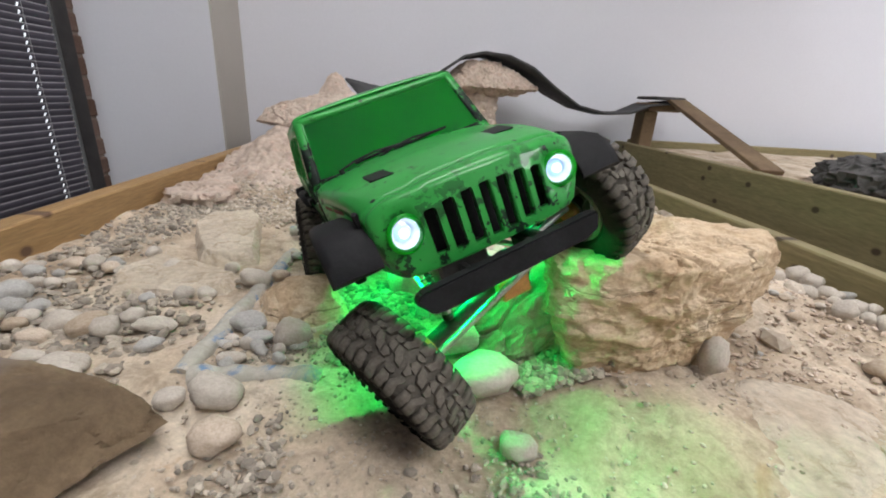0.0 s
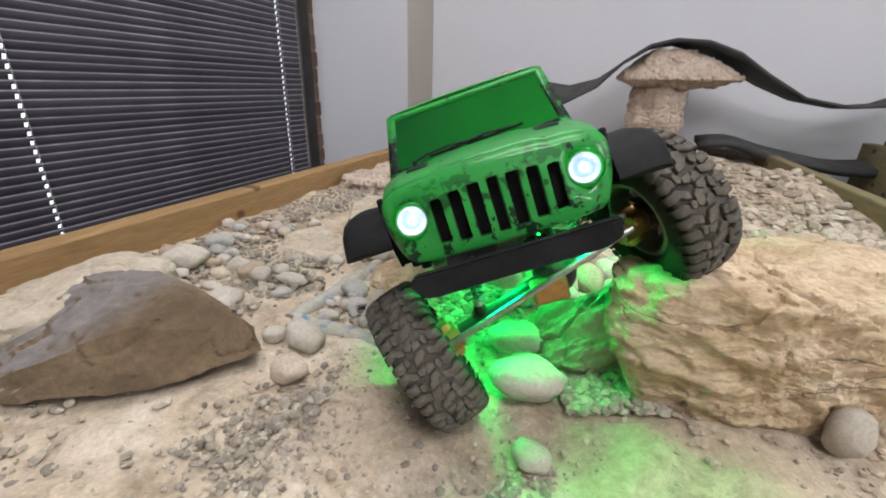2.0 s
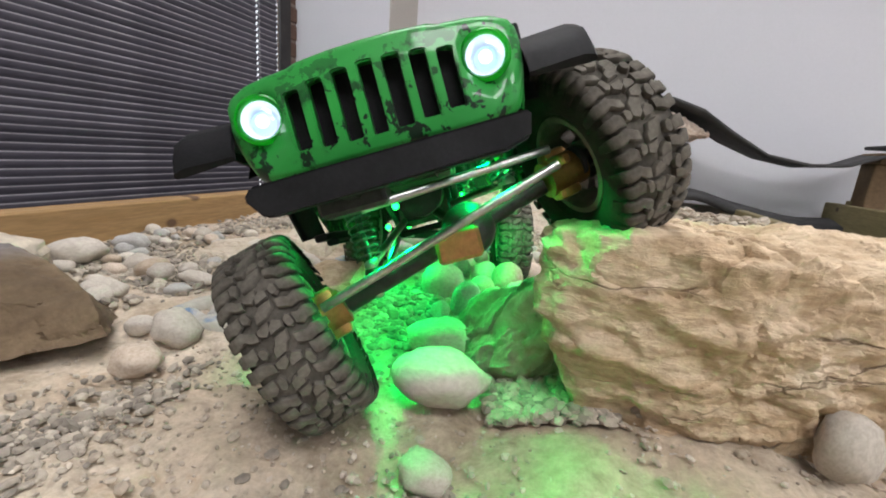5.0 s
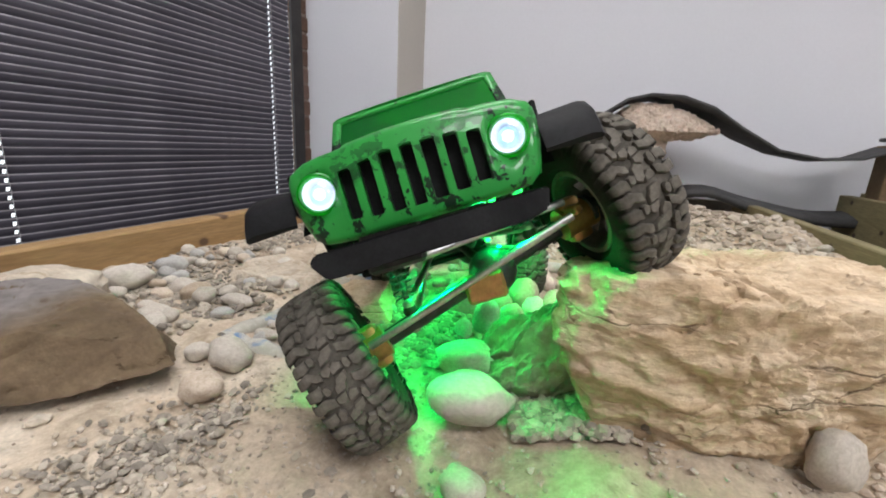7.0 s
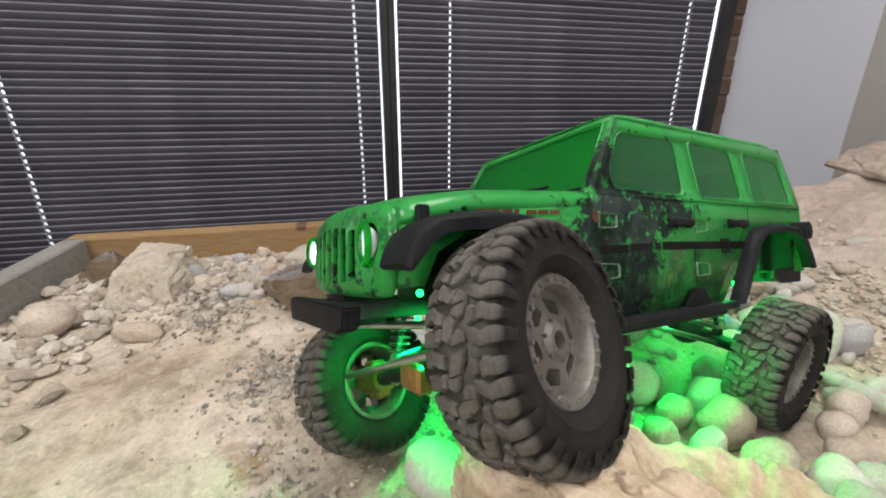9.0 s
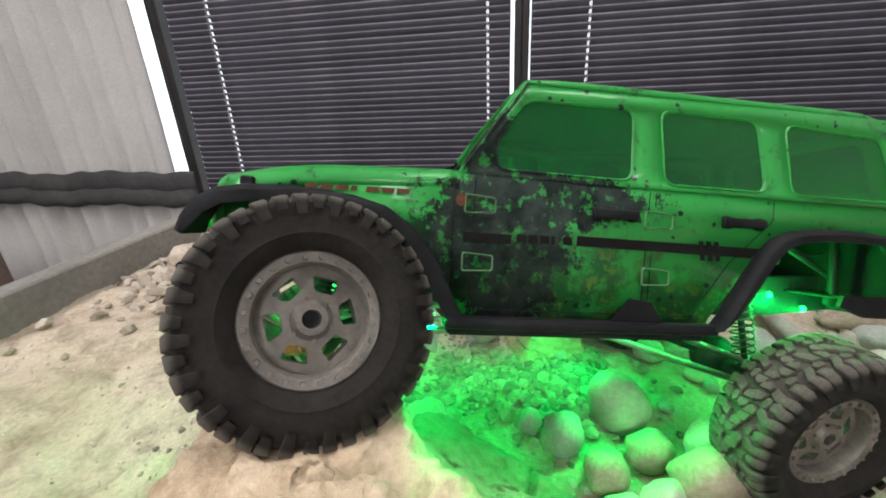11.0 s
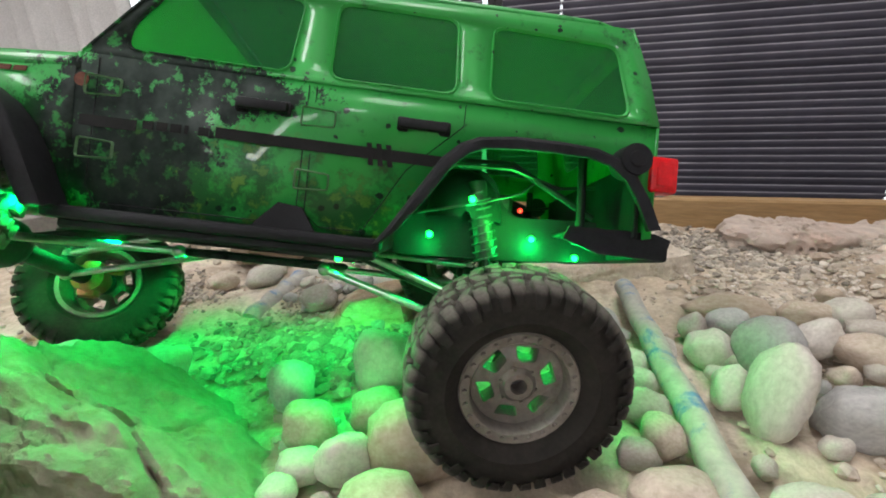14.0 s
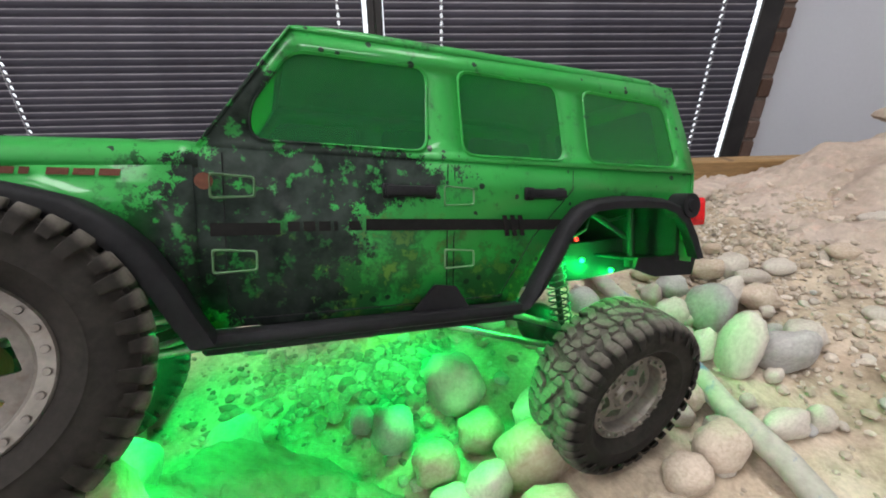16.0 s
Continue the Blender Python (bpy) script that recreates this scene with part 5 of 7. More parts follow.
gravel("gravel", 1100, spots((0.20, 0.255, 0.028, 0.025), (-0.02, 0.42, 0.035, 0.025), (0.018, 0.265, 0.010, 0.030),
                             (-0.17, 0.10, 0.04, 0.03), (-0.26, 0.12, 0.04, 0.04), (-0.17, 0.12, 0.04, 0.03)), 0.003, 0.0085, M_GRAVEL, "loose angular grey gravel on the dirt", 1)
gravel("gravel", 3800, spots((-0.28, 0.06, 0.07, 0.07), (-0.30, 0.46, 0.07, 0.06), (-0.20, 0.46, 0.05, 0.05), (-0.27, 0.88, 0.06, 0.06), (-0.35, 0.72, 0.03, 0.10), (-0.33, 1.1, 0.04, 0.12),
                             (0.08, 0.47, 0.03, 0.05), (0.05, 0.52, 0.05, 0.02)), 0.006, 0.014, M_GRAVEL, "loose grey gravel along the course edge", 2)
gravel("stone_chips", 2000, spots((0.60, 1.15, 0.10, 0.25), (0.25, 1.3, 0.2, 0.2), (-0.30, 0.05, 0.07, 0.08)), 0.006, 0.015, M_CHIPS, "scattered pale limestone chips", 3)
gravel("grit", 3600, lambda r: (r.uniform(-0.41, 0.77), r.uniform(-0.16, 1.3)), 0.0016, 0.0046, M_CHIPS, "fine pale grit over the dirt", 4)
gravel("grit", 1800, spots((0.05, 0.25, 0.08, 0.07), (0.20, 0.27, 0.07, 0.06), (0.40, 0.36, 0.10, 0.05), (0.10, 0.45, 0.08, 0.06)), 0.002, 0.006, M_CHIPS, "fine grey grit over the dirt", 5)
gravel("rubble", 1500, spots((-0.13, 1.55, 0.17, 0.20), (0.0, 1.38, 0.14, 0.12), (-0.20, 1.35, 0.12, 0.12)), 0.006, 0.022, M_RUBBLE, "crumbled pinkish rubble lumps over the mound", 6)
gravel("rubble", 700, spots((-0.36, 0.02, 0.03, 0.09), (-0.30, 0.12, 0.05, 0.03), (-0.24, -0.11, 0.06, 0.03), (-0.12, -0.08, 0.08, 0.04)), 0.008, 0.026, M_CHIPS, "rough pale rubble lumps in the corner", 7)
gravel("gravel", 4200, spots((-0.14, 1.02, 0.12, 0.10), (0.12, 1.02, 0.14, 0.10), (-0.30, 1.10, 0.07, 0.10), (-0.18, 0.92, 0.10, 0.07)), 0.004, 0.011, M_CHIPS, "fine pale gravel behind the toy truck", 8)
gravel("rubble", 1100, spots((0.63, 1.15, 0.08, 0.25), (0.70, 0.95, 0.04, 0.12), (0.55, 1.55, 0.10, 0.16), (0.45, 1.75, 0.10, 0.10)), 0.010, 0.034, M_CHIPS, "broken pale limestone pieces along the edge board", 9)
gravel("stone_chips", 900, spots((0.60, 0.44, 0.07, 0.05), (0.66, 0.50, 0.05, 0.06), (0.52, 0.40, 0.05, 0.04), (0.68, 0.72, 0.05, 0.10)), 0.003, 0.009, M_RUBBLE, "small reddish chips loose on the dirt", 12)


def within(corners):
    """Evenly over a four-cornered patch."""
    def pick(r):
        u, v = r.rand(), r.rand()
        return tuple(corners[0][k] * (1 - u) * (1 - v) + corners[1][k] * u * (1 - v) + corners[2][k] * u * v + corners[3][k] * (1 - u) * v for k in (0, 1))
    return pick


gravel("gravel", 1150, within(((0.205, 0.400), (0.285, 0.420), (0.300, 0.352), (0.222, 0.338))), 0.005, 0.0105, M_GRAVEL, "dense angular gravel heaped against the boulder", 13, 0.42)
gravel("gravel", 420, within(((0.290, 0.400), (0.352, 0.408), (0.362, 0.370), (0.305, 0.362))), 0.006, 0.0125, M_GRAVEL, "dark angular gravel under the boulder's edge", 14, 0.40)
gravel("gravel", 420, spots((0.0, 0.24, 0.025, 0.025), (0.02, 0.20, 0.03, 0.02)), 0.0028, 0.008, M_GRAVEL, "loose grey gravel beside a front tyre", 10)

# ---- the toy truck ----
# its own axes: x ahead, y to its left, z up; the origin lies between the headlamps
AX = Matrix(((0.28320, 0.88668, -0.36551, 0.16065), (-0.94788, 0.31679, 0.03407, 0.28810), (0.14600, 0.33681, 0.93019, 0.48855), (0, 0, 0, 1)))
truck = empty("toy_truck", AX, "green radio-controlled off-road toy truck climbing over stones", "toy truck")
FL, FR = Vector((-0.0635, 0.1071, -0.0513)), Vector((-0.0463, -0.0837, -0.1074))
RL, RR = Vector((-0.3696, 0.0824, -0.1144)), Vector((-0.3525, -0.0960, -0.0538))
FL_AXIS, FR_AXIS, R_AXIS = Vector((-0.2461, 0.9500, 0.1950)).normalized(), Vector((-0.2481, 0.9331, 0.2601)).normalized(), Vector((-0.0400, 0.9590, -0.2820)).normalized()
SIDE = 0.0845


NOSE_BACK = -0.010


# body shell, thin plastic: lower sides, window walls, roof, windscreen frame, hood, nose and tail
def hood_z(x):
    t = (x + 0.133) / 0.125
    return 0.0300 - 0.0030 * t - 0.0082 * max(0.0, (t - 0.50) / 0.50) ** 2.0


def hood_w(x):
    return 0.0715 + 0.0130 * min(1.0, max(0.0, (NOSE_BACK - x) / 0.123))


def hood_section(x):
    """Half of the hood across its width, from the shoulder to the middle."""
    w, z = hood_w(x), hood_z(x)
    return [(w, z - 0.0120), (w - 0.0005, z - 0.0070), (w - 0.0028, z - 0.0030), (w - 0.0078, z - 0.0006), (w * 0.84, z + 0.0010), (w * 0.70, z + 0.0024), (w * 0.52, z + 0.0030),
            (w * 0.45, z + 0.0046), (w * 0.22, z + 0.0056), (0.0, z + 0.0058)]


def wall_y(z):
    return SIDE - 0.0085 * (z - 0.0265) / 0.0535


def body_shell():
    bm = bmesh.new()
    door = [(-0.133, 0.0265), (-0.437, 0.0265), (-0.4375, -0.012), (-0.430, -0.020), (-0.424, -0.004), (-0.409, 0.0085), (-0.336, 0.0060), (-0.318, -0.012), (-0.296, -0.046), (-0.294, -0.0525), (-0.1335, -0.0515)]
    bay = [(NOSE_BACK, 0.0075), (-0.040, 0.0135), (-0.080, 0.0170), (-0.133, 0.0190), (-0.1335, -0.0515), (-0.122, -0.030), (-0.108, -0.006), (-0.080, 0.004), (-0.046, 0.003), (-0.030, -0.006), (-0.024, -0.0225), (NOSE_BACK, -0.0235), (NOSE_BACK, -0.0160), (NOSE_BACK, -0.0080), (NOSE_BACK, 0.0)]
    upper = [(-0.1345, 0.0265), (-0.1725, 0.0830), (-0.4190, 0.0852), (-0.4245, 0.0800), (-0.4320, 0.0540), (-0.4370, 0.0265)]
    w1 = rounded([(-0.1555, 0.0315), (-0.2360, 0.0310), (-0.2385, 0.0735), (-0.1735, 0.0725), (-0.1560, 0.0460)], 0.007)
    w2 = rounded([(-0.2580, 0.0305), (-0.3235, 0.0305), (-0.3215, 0.0745), (-0.2575, 0.0745)], 0.007)
    w3 = rounded([(-0.3430, 0.0305), (-0.4195, 0.0305), (-0.4120, 0.0715), (-0.3425, 0.0735)], 0.007)
    for s in (1, -1):
        panel(bm, [door], lambda u, v: Vector((u, s * (SIDE - 0.002 * max(0.0, (-u - 0.40) / 0.04) - 6.0 * max(0.0, -0.02 - v) ** 2), v)))
        panel(bm, [bay], lambda u, v: Vector((u, s * (hood_w(u) - 6.0 * max(0.0, -0.02 - v) ** 2 * min(1.0, max(0.0, (-u - 0.10) / 0.0335)) - 10.5 * max(0.0, 0.002 - v) ** 2 * max(0.0, 1 + (u - NOSE_BACK) / 0.03)), v)))
        panel(bm, [upper, w1, w2, w3], lambda u, v: Vector((u, s * wall_y(v), v)))
        # cowl side: hood shoulder to the foot of the windscreen post
        strip(bm, [[(-0.133, s * hood_w(-0.133), 0.021), (-0.133, s * SIDE, 0.0265)], [(-0.133, s * hood_w(-0.133), 0.021), (-0.1370, s * wall_y(0.0265), 0.0265)]])
    # roof
    sec = [(0.0762, 0.0), (0.0758, 0.0022), (0.0742, 0.0042), (0.0712, 0.0056), (0.0655, 0.0066), (0.0440, 0.0078), (0.0220, 0.0085), (0.0, 0.0087)]
    rows = []
    for i in range(14):
        t = i / 13
        x, z = -0.1725 - 0.2490 * t, 0.0830 + 0.0022 * t - 0.0035 * max(0.0, (t - 0.90) / 0.10) ** 2
        drop = 0.004 * max(0.0, 1 - i / 1.2) + 0.003 * max(0.0, (i - 11.8) / 1.2)
        wz = 1 - 0.3 * t * 0.06
        half = [(x, y * wz, z + h * (1 - drop / 0.0087)) for y, h in sec]
        rows.append(half + [(q[0], -q[1], q[2]) for q in half[-2::-1]])
    strip(bm, rows)
    # windscreen frame
    ws = [(-0.0848, -0.01), (0.0848, -0.01), (0.0768, 1.0), (-0.0768, 1.0)]
    hole = rounded([(-0.0755, 0.10), (0.0755, 0.10), (0.0690, 0.90), (-0.0690, 0.90)], 0.010, 5)

    def on_ws(u, v):
        return Vector((-0.1345 - 0.0385 * v + 0.003 * (1 - (u / 0.08) ** 2), u, 0.0275 + 0.0570 * v + 0.0030 * v * (1 - (u / 0.078) ** 2)))
    panel(bm, [rounded(ws, 0.0070, 4), hole], on_ws)
    # hood
    rows = []
    for i in range(17):
        x = -0.1350 + (NOSE_BACK + 0.1350) * i / 16
        half = [(x, y, z) for y, z in hood_section(x)]
        rows.append(half + [(q[0], -q[1], q[2]) for q in half[-2::-1]])
    strip(bm, rows)
    # nose with seven slots and two lamp holes
    half = hood_section(NOSE_BACK) [::-1] + [(0.0718, 0.0), (0.0704, -0.0080), (0.0681, -0.0160), (0.0650, -0.0235), (0.0600, -0.0275), (0.0450, -0.0290), (0.0200, -0.0292)]
    full = half + [(-y, z) for y, z in half[:0:-1]]
    outline = [(y * (1 - 0.0080 / 0.0725), -0.002 + (z + 0.002) * (0.765 if z > -0.002 else 0.865)) for y, z in full]
    holes = []
    for k in range(-3, 4):
        c = k * 0.0121
        top = 0.0125 - 0.0004 * k * k
        bot = -0.0218 + 0.0003 * k * k
        holes.append(rounded([(c - 0.0042, bot), (c + 0.0042, bot), (c + 0.0042, top), (c - 0.0042, top)], 0.0022, 3))
    for s in (1, -1):
        holes.append([(s * 0.0529 + 0.0108 * math.cos(a * math.tau / 24), 0.0004 + 0.0108 * math.sin(a * math.tau / 24)) for a in range(24)])
    on_nose = lambda u, v: Vector((nose_x(u, v), u, v))
    rim = panel(bm, [outline] + holes, on_nose)
    n = len(outline)
    last = rim[:n]
    face = [v.co.copy() for v in last]
    for k in range(1, 7):
        a = k / 6 * math.pi / 2
        ring = []
        for q, (y, z) in zip(face, full):
            ring.append(bm.verts.new((NOSE_BACK + (q.x - NOSE_BACK) * math.cos(a), q.y + (y - q.y) * math.sin(a), q.z + (z - q.z) * math.sin(a))))
        for i in range(n):
            bm.faces.new((last[i - 1], last[i], ring[i], ring[i - 1]))
        last = ring
    # slot walls
    k0 = n
    for h in holes[:7]:
        vs = rim[k0:k0 + len(h)]
        deep = [bm.verts.new((v.co.x - 0.0045, v.co.y, v.co.z)) for v in vs]
        for i in range(len(vs)):
            bm.faces.new((vs[i - 1], vs[i], deep[i], deep[i - 1]))
        k0 += len(h)
    # tail
    tail = [(-0.0840, -0.0350), (0.0840, -0.0350), (0.0840, 0.0265), (0.0752, 0.0860), (0.045, 0.0940), (-0.045, 0.0940), (-0.0752, 0.0860), (-0.0840, 0.0265)]
    glass = rounded([(-0.058, 0.032), (0.058, 0.032), (0.056, 0.076), (-0.056, 0.076)], 0.008)
    panel(bm, [tail, glass], lambda u, v: Vector((-0.4372 + 0.0140 * max(0.0, (v - 0.0265) / 0.058) ** 1.3, u, v)))
    bm.normal_update()
    for f in bm.faces:
        c = f.calc_center_median()
        axis = Vector((min(max(c.x, -0.39), -0.03), 0.0, 0.01))
        if f.normal.dot(c - axis) < 0:
            f.normal_flip()
    ob = part("body_shell", bm, M_PAINT, truck, "glossy green paint with black splatter, charred patch and painted fender shade", smooth=42, turn=False)
    so = ob.modifiers.new("thickness", "SOLIDIFY")
    so.thickness, so.offset = 0.0011, -1

    def pane(loop, place, name="window"):
        b2 = bmesh.new()
        panel(b2, [loop], place)
        return part(name, b2, M_SCREEN if name == "windscreen" else M_GLASS, truck, "green tinted clear plastic window")

    for s in (1, -1):
        for w in (w1, w2, w3):
            pane(w, lambda u, v: Vector((u, s * (wall_y(v) - 0.0007), v)))
            b3 = bmesh.new()
            prism_ring(b3, w, 0.0017, lambda u, v, h: Vector((u, s * (wall_y(v) + h), v)), 0.0009)
            part("window_frame", b3, M_PAINT, truck, smooth=50)
    pane(hole, lambda u, v: on_ws(u, v) - Vector((0.0007, 0, 0.0004)), "windscreen")
    b3 = bmesh.new()
    prism_ring(b3, hole, (0.0018, 0.034), lambda u, v, h: on_ws(u, v) + Vector((h * 0.8, 0, h * 0.6)), 0.0010)
    part("windscreen_frame", b3, M_PAINT, truck, smooth=50)
    pane(glass, lambda u, v: Vector((-0.4365 + 0.0140 * max(0.0, (v - 0.0265) / 0.058) ** 1.3, u, v)), "rear_window")


def nose_x(u, v):
    return 0.0065 - 0.0085 * (u / 0.066) ** 2 - 0.0035 * ((v + 0.004) / 0.024) ** 2 + 0.0012 * (v + 0.006) / 0.024 * -1


def prism_ring(bm, loop, grow, place, h):
    """A raised rim round the outline loop."""
    cx = sum(p[0] for p in loop) / len(loop)
    cy = sum(p[1] for p in loop) / len(loop)
    gx, gy = grow if isinstance(grow, tuple) else (grow, grow)
    sx = max(abs(p[0] - cx) for p in loop)
    sy = max(abs(p[1] - cy) for p in loop)
    outer = [(cx + (p[0] - cx) * (1 + gx / sx), cy + (p[1] - cy) * (1 + gy / sy)) for p in loop]
    mid = [((a[0] + b[0]) / 2, (a[1] + b[1]) / 2) for a, b in zip(loop, outer)]
    rows = [[place(u, v, hh) for u, v in lp + lp[:1]] for lp, hh in ((loop, -0.0004), (mid, h), (outer, -0.0004))]
    strip(bm, rows)


body_shell()

# headlamps: bezel, bowl, bulb, lens
for s in (1, -1):
    bm = bmesh.new()
    lathe(bm, [(0.0088, -0.0006), (0.0092, 0.0012), (0.0101, 0.0019), (0.0112, 0.0012), (0.0117, 0.0), (0.0116, -0.0010), (0.0104, -0.002)], 40)
    m = Matrix.Translation((0.0016, s * 0.0529, 0.0004)) @ Matrix.Rotation(radians(-90), 4, "Z") @ Matrix.Rotation(radians(-9 * s), 4, "Z")
    lamp = part("headlamp", bm, M_BEZEL, truck, "round headlamp with a bright green bezel", smooth=60, m=m)
    bm = bmesh.new()
    lathe(bm, [(0.0004, -0.0080), (0.0030, -0.0078), (0.0062, -0.0062), (0.0082, -0.0036), (0.0091, -0.0004)], 36)
    part("reflector", bm, M_BOWL, lamp, "pale frosted reflector bowl", smooth=60)
    bm = bmesh.new()
    lathe(bm, [(0.0002, -0.0028), (0.0030, -0.0032), (0.0052, -0.0044), (0.0056, -0.0060)], 28)
    part("bulb", bm, M_LAMP, lamp, "glowing white lamp", smooth=60)
    bm = bmesh.new()
    bmesh.ops.create_icosphere(bm, subdivisions=2, radius=0.0030, matrix=Matrix.Translation((0, -0.0030, 0)) @ Matrix.Diagonal((1, 0.5, 1, 1)))
    part("lamp_core", bm, M_CORE, lamp, smooth=60)
    bm = bmesh.new()
    lathe(bm, [(0.0002, 0.0028), (0.0040, 0.0024), (0.0070, 0.0014), (0.0090, 0.0)], 32)
    lens = part("lens", bm, M_LENS, lamp, "clear domed lens", smooth=60)
    lens.visible_shadow = False
    data = bpy.data.lights.new("headlamp_light", "SPOT")
    data.energy, data.spot_size, data.spot_blend, data.shadow_soft_size, data.color = 0.2, radians(110), 0.8, 0.006, (0.9, 0.95, 1.0)
    sp = new("headlamp_light", data)
    sp.parent = truck
    sp.matrix_basis = Matrix.Translation((0.011, s * 0.0529, 0.0)) @ Vector((-1, 0, 0.05)).to_track_quat("Z", "Y").to_matrix().to_4x4()

    data = bpy.data.lights.new("bowl_light", "POINT")
    data.energy, data.shadow_soft_size, data.color = 0.0014, 0.002, (0.85, 0.93, 1.0)
    bl = new("bowl_light", data)
    bl.parent = truck
    bl.location = (0.0010, s * 0.0529, 0.0004)

# dark inset behind the slots
bm = bmesh.new()
box(bm, (-0.0068, 0, -0.0045), (0.002, 0.086, 0.040), 0.0005)
part("grille_back", bm, M_BLACK, truck, "black mesh behind the grille slots")

# hood details: vents, wipers, hinges, catches, printed strip
for s in (1, -1):
    bm = bmesh.new()
    x0, y0 = -0.052, s * 0.0455
    lp = rounded([(x0 - 0.012, y0 - 0.009), (x0 + 0.010, y0 - 0.0085), (x0 + 0.012, y0 + 0.008), (x0 - 0.011, y0 + 0.009)], 0.002, 3)
    prism(bm, lp, 0.0, 0.0012, lambda u, v, w: Vector((u, v, hood_z(u) + 0.0022 + w)))
    part("hood_vent", bm, M_BLACK, truck, "black hood vent", smooth=30)
    bm = bmesh.new()
    y1 = s * 0.018 - 0.020
    pts = [(-0.1290, y1 - 0.020, 0.0355), (-0.1300, y1 - 0.008, 0.0385), (-0.1335, y1 + 0.012, 0.0405), (-0.1375, y1 + 0.040, 0.0385)]
    tube(bm, pts, 0.0010, 6)
    rod(bm, (-0.1365, y1 - 0.006, 0.0365), (-0.1390, y1 + 0.046, 0.0390), 0.0011, seg=6)
    rod(bm, (-0.1290, y1 - 0.020, 0.0320), (-0.1290, y1 - 0.020, 0.0362), 0.0022, seg=10)
    part("wiper", bm, M_BLACK, truck, "black wiper blade", smooth=40)
    bm = bmesh.new()
    box(bm, (-0.022, s * (hood_w(-0.022) + 0.0006), 0.0120), (0.0075, 0.0036, 0.0125), 0.0010)
    part("hood_catch", bm, M_BLACK, truck, "black rubber hood catch")
    for k in range(7):
        bm = bmesh.new()
        xa = -0.052 - k * 0.0082
        w = 0.0068 if k != 3 else 0.0030
        lp = [(xa, 0.0138), (xa - w, 0.0138), (xa - w - 0.0006, 0.0164), (xa - 0.0006, 0.0164)]
        prism(bm, lp, 0.0002, 0.0006, lambda u, v, h: Vector((u, s * (hood_w(u) + h), v)))
        part("decal_bar", bm, M_REDDECAL, truck, "faded red printed bar")

# doors: handles, hinges, stripe, badges, fuel cap, side markers
for s in (1, -1):
    for hx in (-0.2267, -0.3091):
        bm = bmesh.new()
        box(bm, (hx, s * (SIDE + 0.0030), 0.0100), (0.0260, 0.0045, 0.0055), 0.0016, seg=2)
        for e in (-0.011, 0.011):
            box(bm, (hx + e, s * (SIDE + 0.0010), 0.0100), (0.006, 0.003, 0.0072), 0.0008)
        part("door_handle", bm, M_BLACK, truck, "black moulded door handle", smooth=40)
    for hx, hz in ((-0.1470, 0.0110), (-0.1470, -0.0210), (-0.2540, 0.0085), (-0.2540, -0.0245)):
        bm = bmesh.new()
        lp = rounded([(hx + 0.0075, hz + 0.0042), (hx - 0.0085, hz + 0.0032), (hx - 0.0085, hz - 0.0042), (hx + 0.0075, hz - 0.0048)], 0.0012, 2)
        prism_ring(bm, lp, 0.0010, lambda u, v, h: Vector((u, s * (SIDE + h + 0.0002), v)), 0.0010)
        part("hinge", bm, M_GREYDECAL, truck, "raised hinge outline")
    bm = bmesh.new()
    lp = [(-0.2045, -0.0035), (-0.3215, -0.0045), (-0.3160, -0.0105), (-0.2045, -0.0092)]
    prism(bm, lp, 0.0002, 0.0006, lambda u, v, h: Vector((u, s * (SIDE + h), v)))
    part("stripe", bm, M_DECAL, truck, "black stripe decal")
    for k in range(3):
        bm = bmesh.new()
        xa = -0.2805 - k * 0.0050
        lp = [(xa, -0.0020), (xa - 0.0026, -0.0020), (xa - 0.0046, -0.0135), (xa - 0.0020, -0.0135)]
        prism(bm, lp, 0.0007, 0.0012, lambda u, v, h: Vector((u, s * (SIDE + h), v)))
        part("stripe_bar", bm, M_DECAL, truck, "slanted black decal bar")
    for k in range(5):
        bm = bmesh.new()
        xa = -0.1690 - k * 0.0068
        w = 0.0052 if k != 3 else 0.0018
        lp = [(xa, -0.0046), (xa - w, -0.0046), (xa - w, -0.0090), (xa, -0.0090)]
        prism(bm, lp, 0.0002, 0.0006, lambda u, v, h: Vector((u, s * (SIDE + h), v)))
        part("decal_bar", bm, M_DECAL, truck, "small black decal bar")
    bm = bmesh.new()
    lp = [(-0.1385, -0.0050), (-0.1660, -0.0050), (-0.1660, -0.0105), (-0.1385, -0.0105)]
    prism(bm, lp, 0.0002, 0.0005, lambda u, v, h: Vector((u, s * (SIDE + h), v)))
    part("decal_bar", bm, M_DECAL, truck, "small black decal bar")
    bm = bmesh.new()
    lp = [(-0.1370 - 0.0035 * math.cos(a * math.tau / 12), 0.0125 + 0.0035 * math.sin(a * math.tau / 12)) for a in range(12)]
    prism(bm, lp, 0.0002, 0.0006, lambda u, v, h: Vector((u, s * (SIDE + h), v)))
    part("round_badge", bm, M_REDDECAL, truck, "faded red round badge")
    # door seams
    bm = bmesh.new()
    for pts in (((-0.1440, 0.0245), (-0.1440, -0.040), (-0.1480, -0.0480), (-0.2440, -0.0480), (-0.2480, -0.040), (-0.2480, 0.0245)), ((-0.2520, 0.0245), (-0.2520, -0.042), (-0.2600, -0.0480), (-0.2820, -0.0480), (-0.3020, -0.0140), (-0.3300, 0.0130), (-0.3300, 0.0245))):
        tube(bm, [(x, s * (SIDE + 0.0001 - 6.0 * max(0.0, -0.02 - z) ** 2), z) for x, z in pts], 0.00028, 6)
    part("door_seam", bm, M_BLACK, truck, "thin dark door seams")
    bm = bmesh.new()
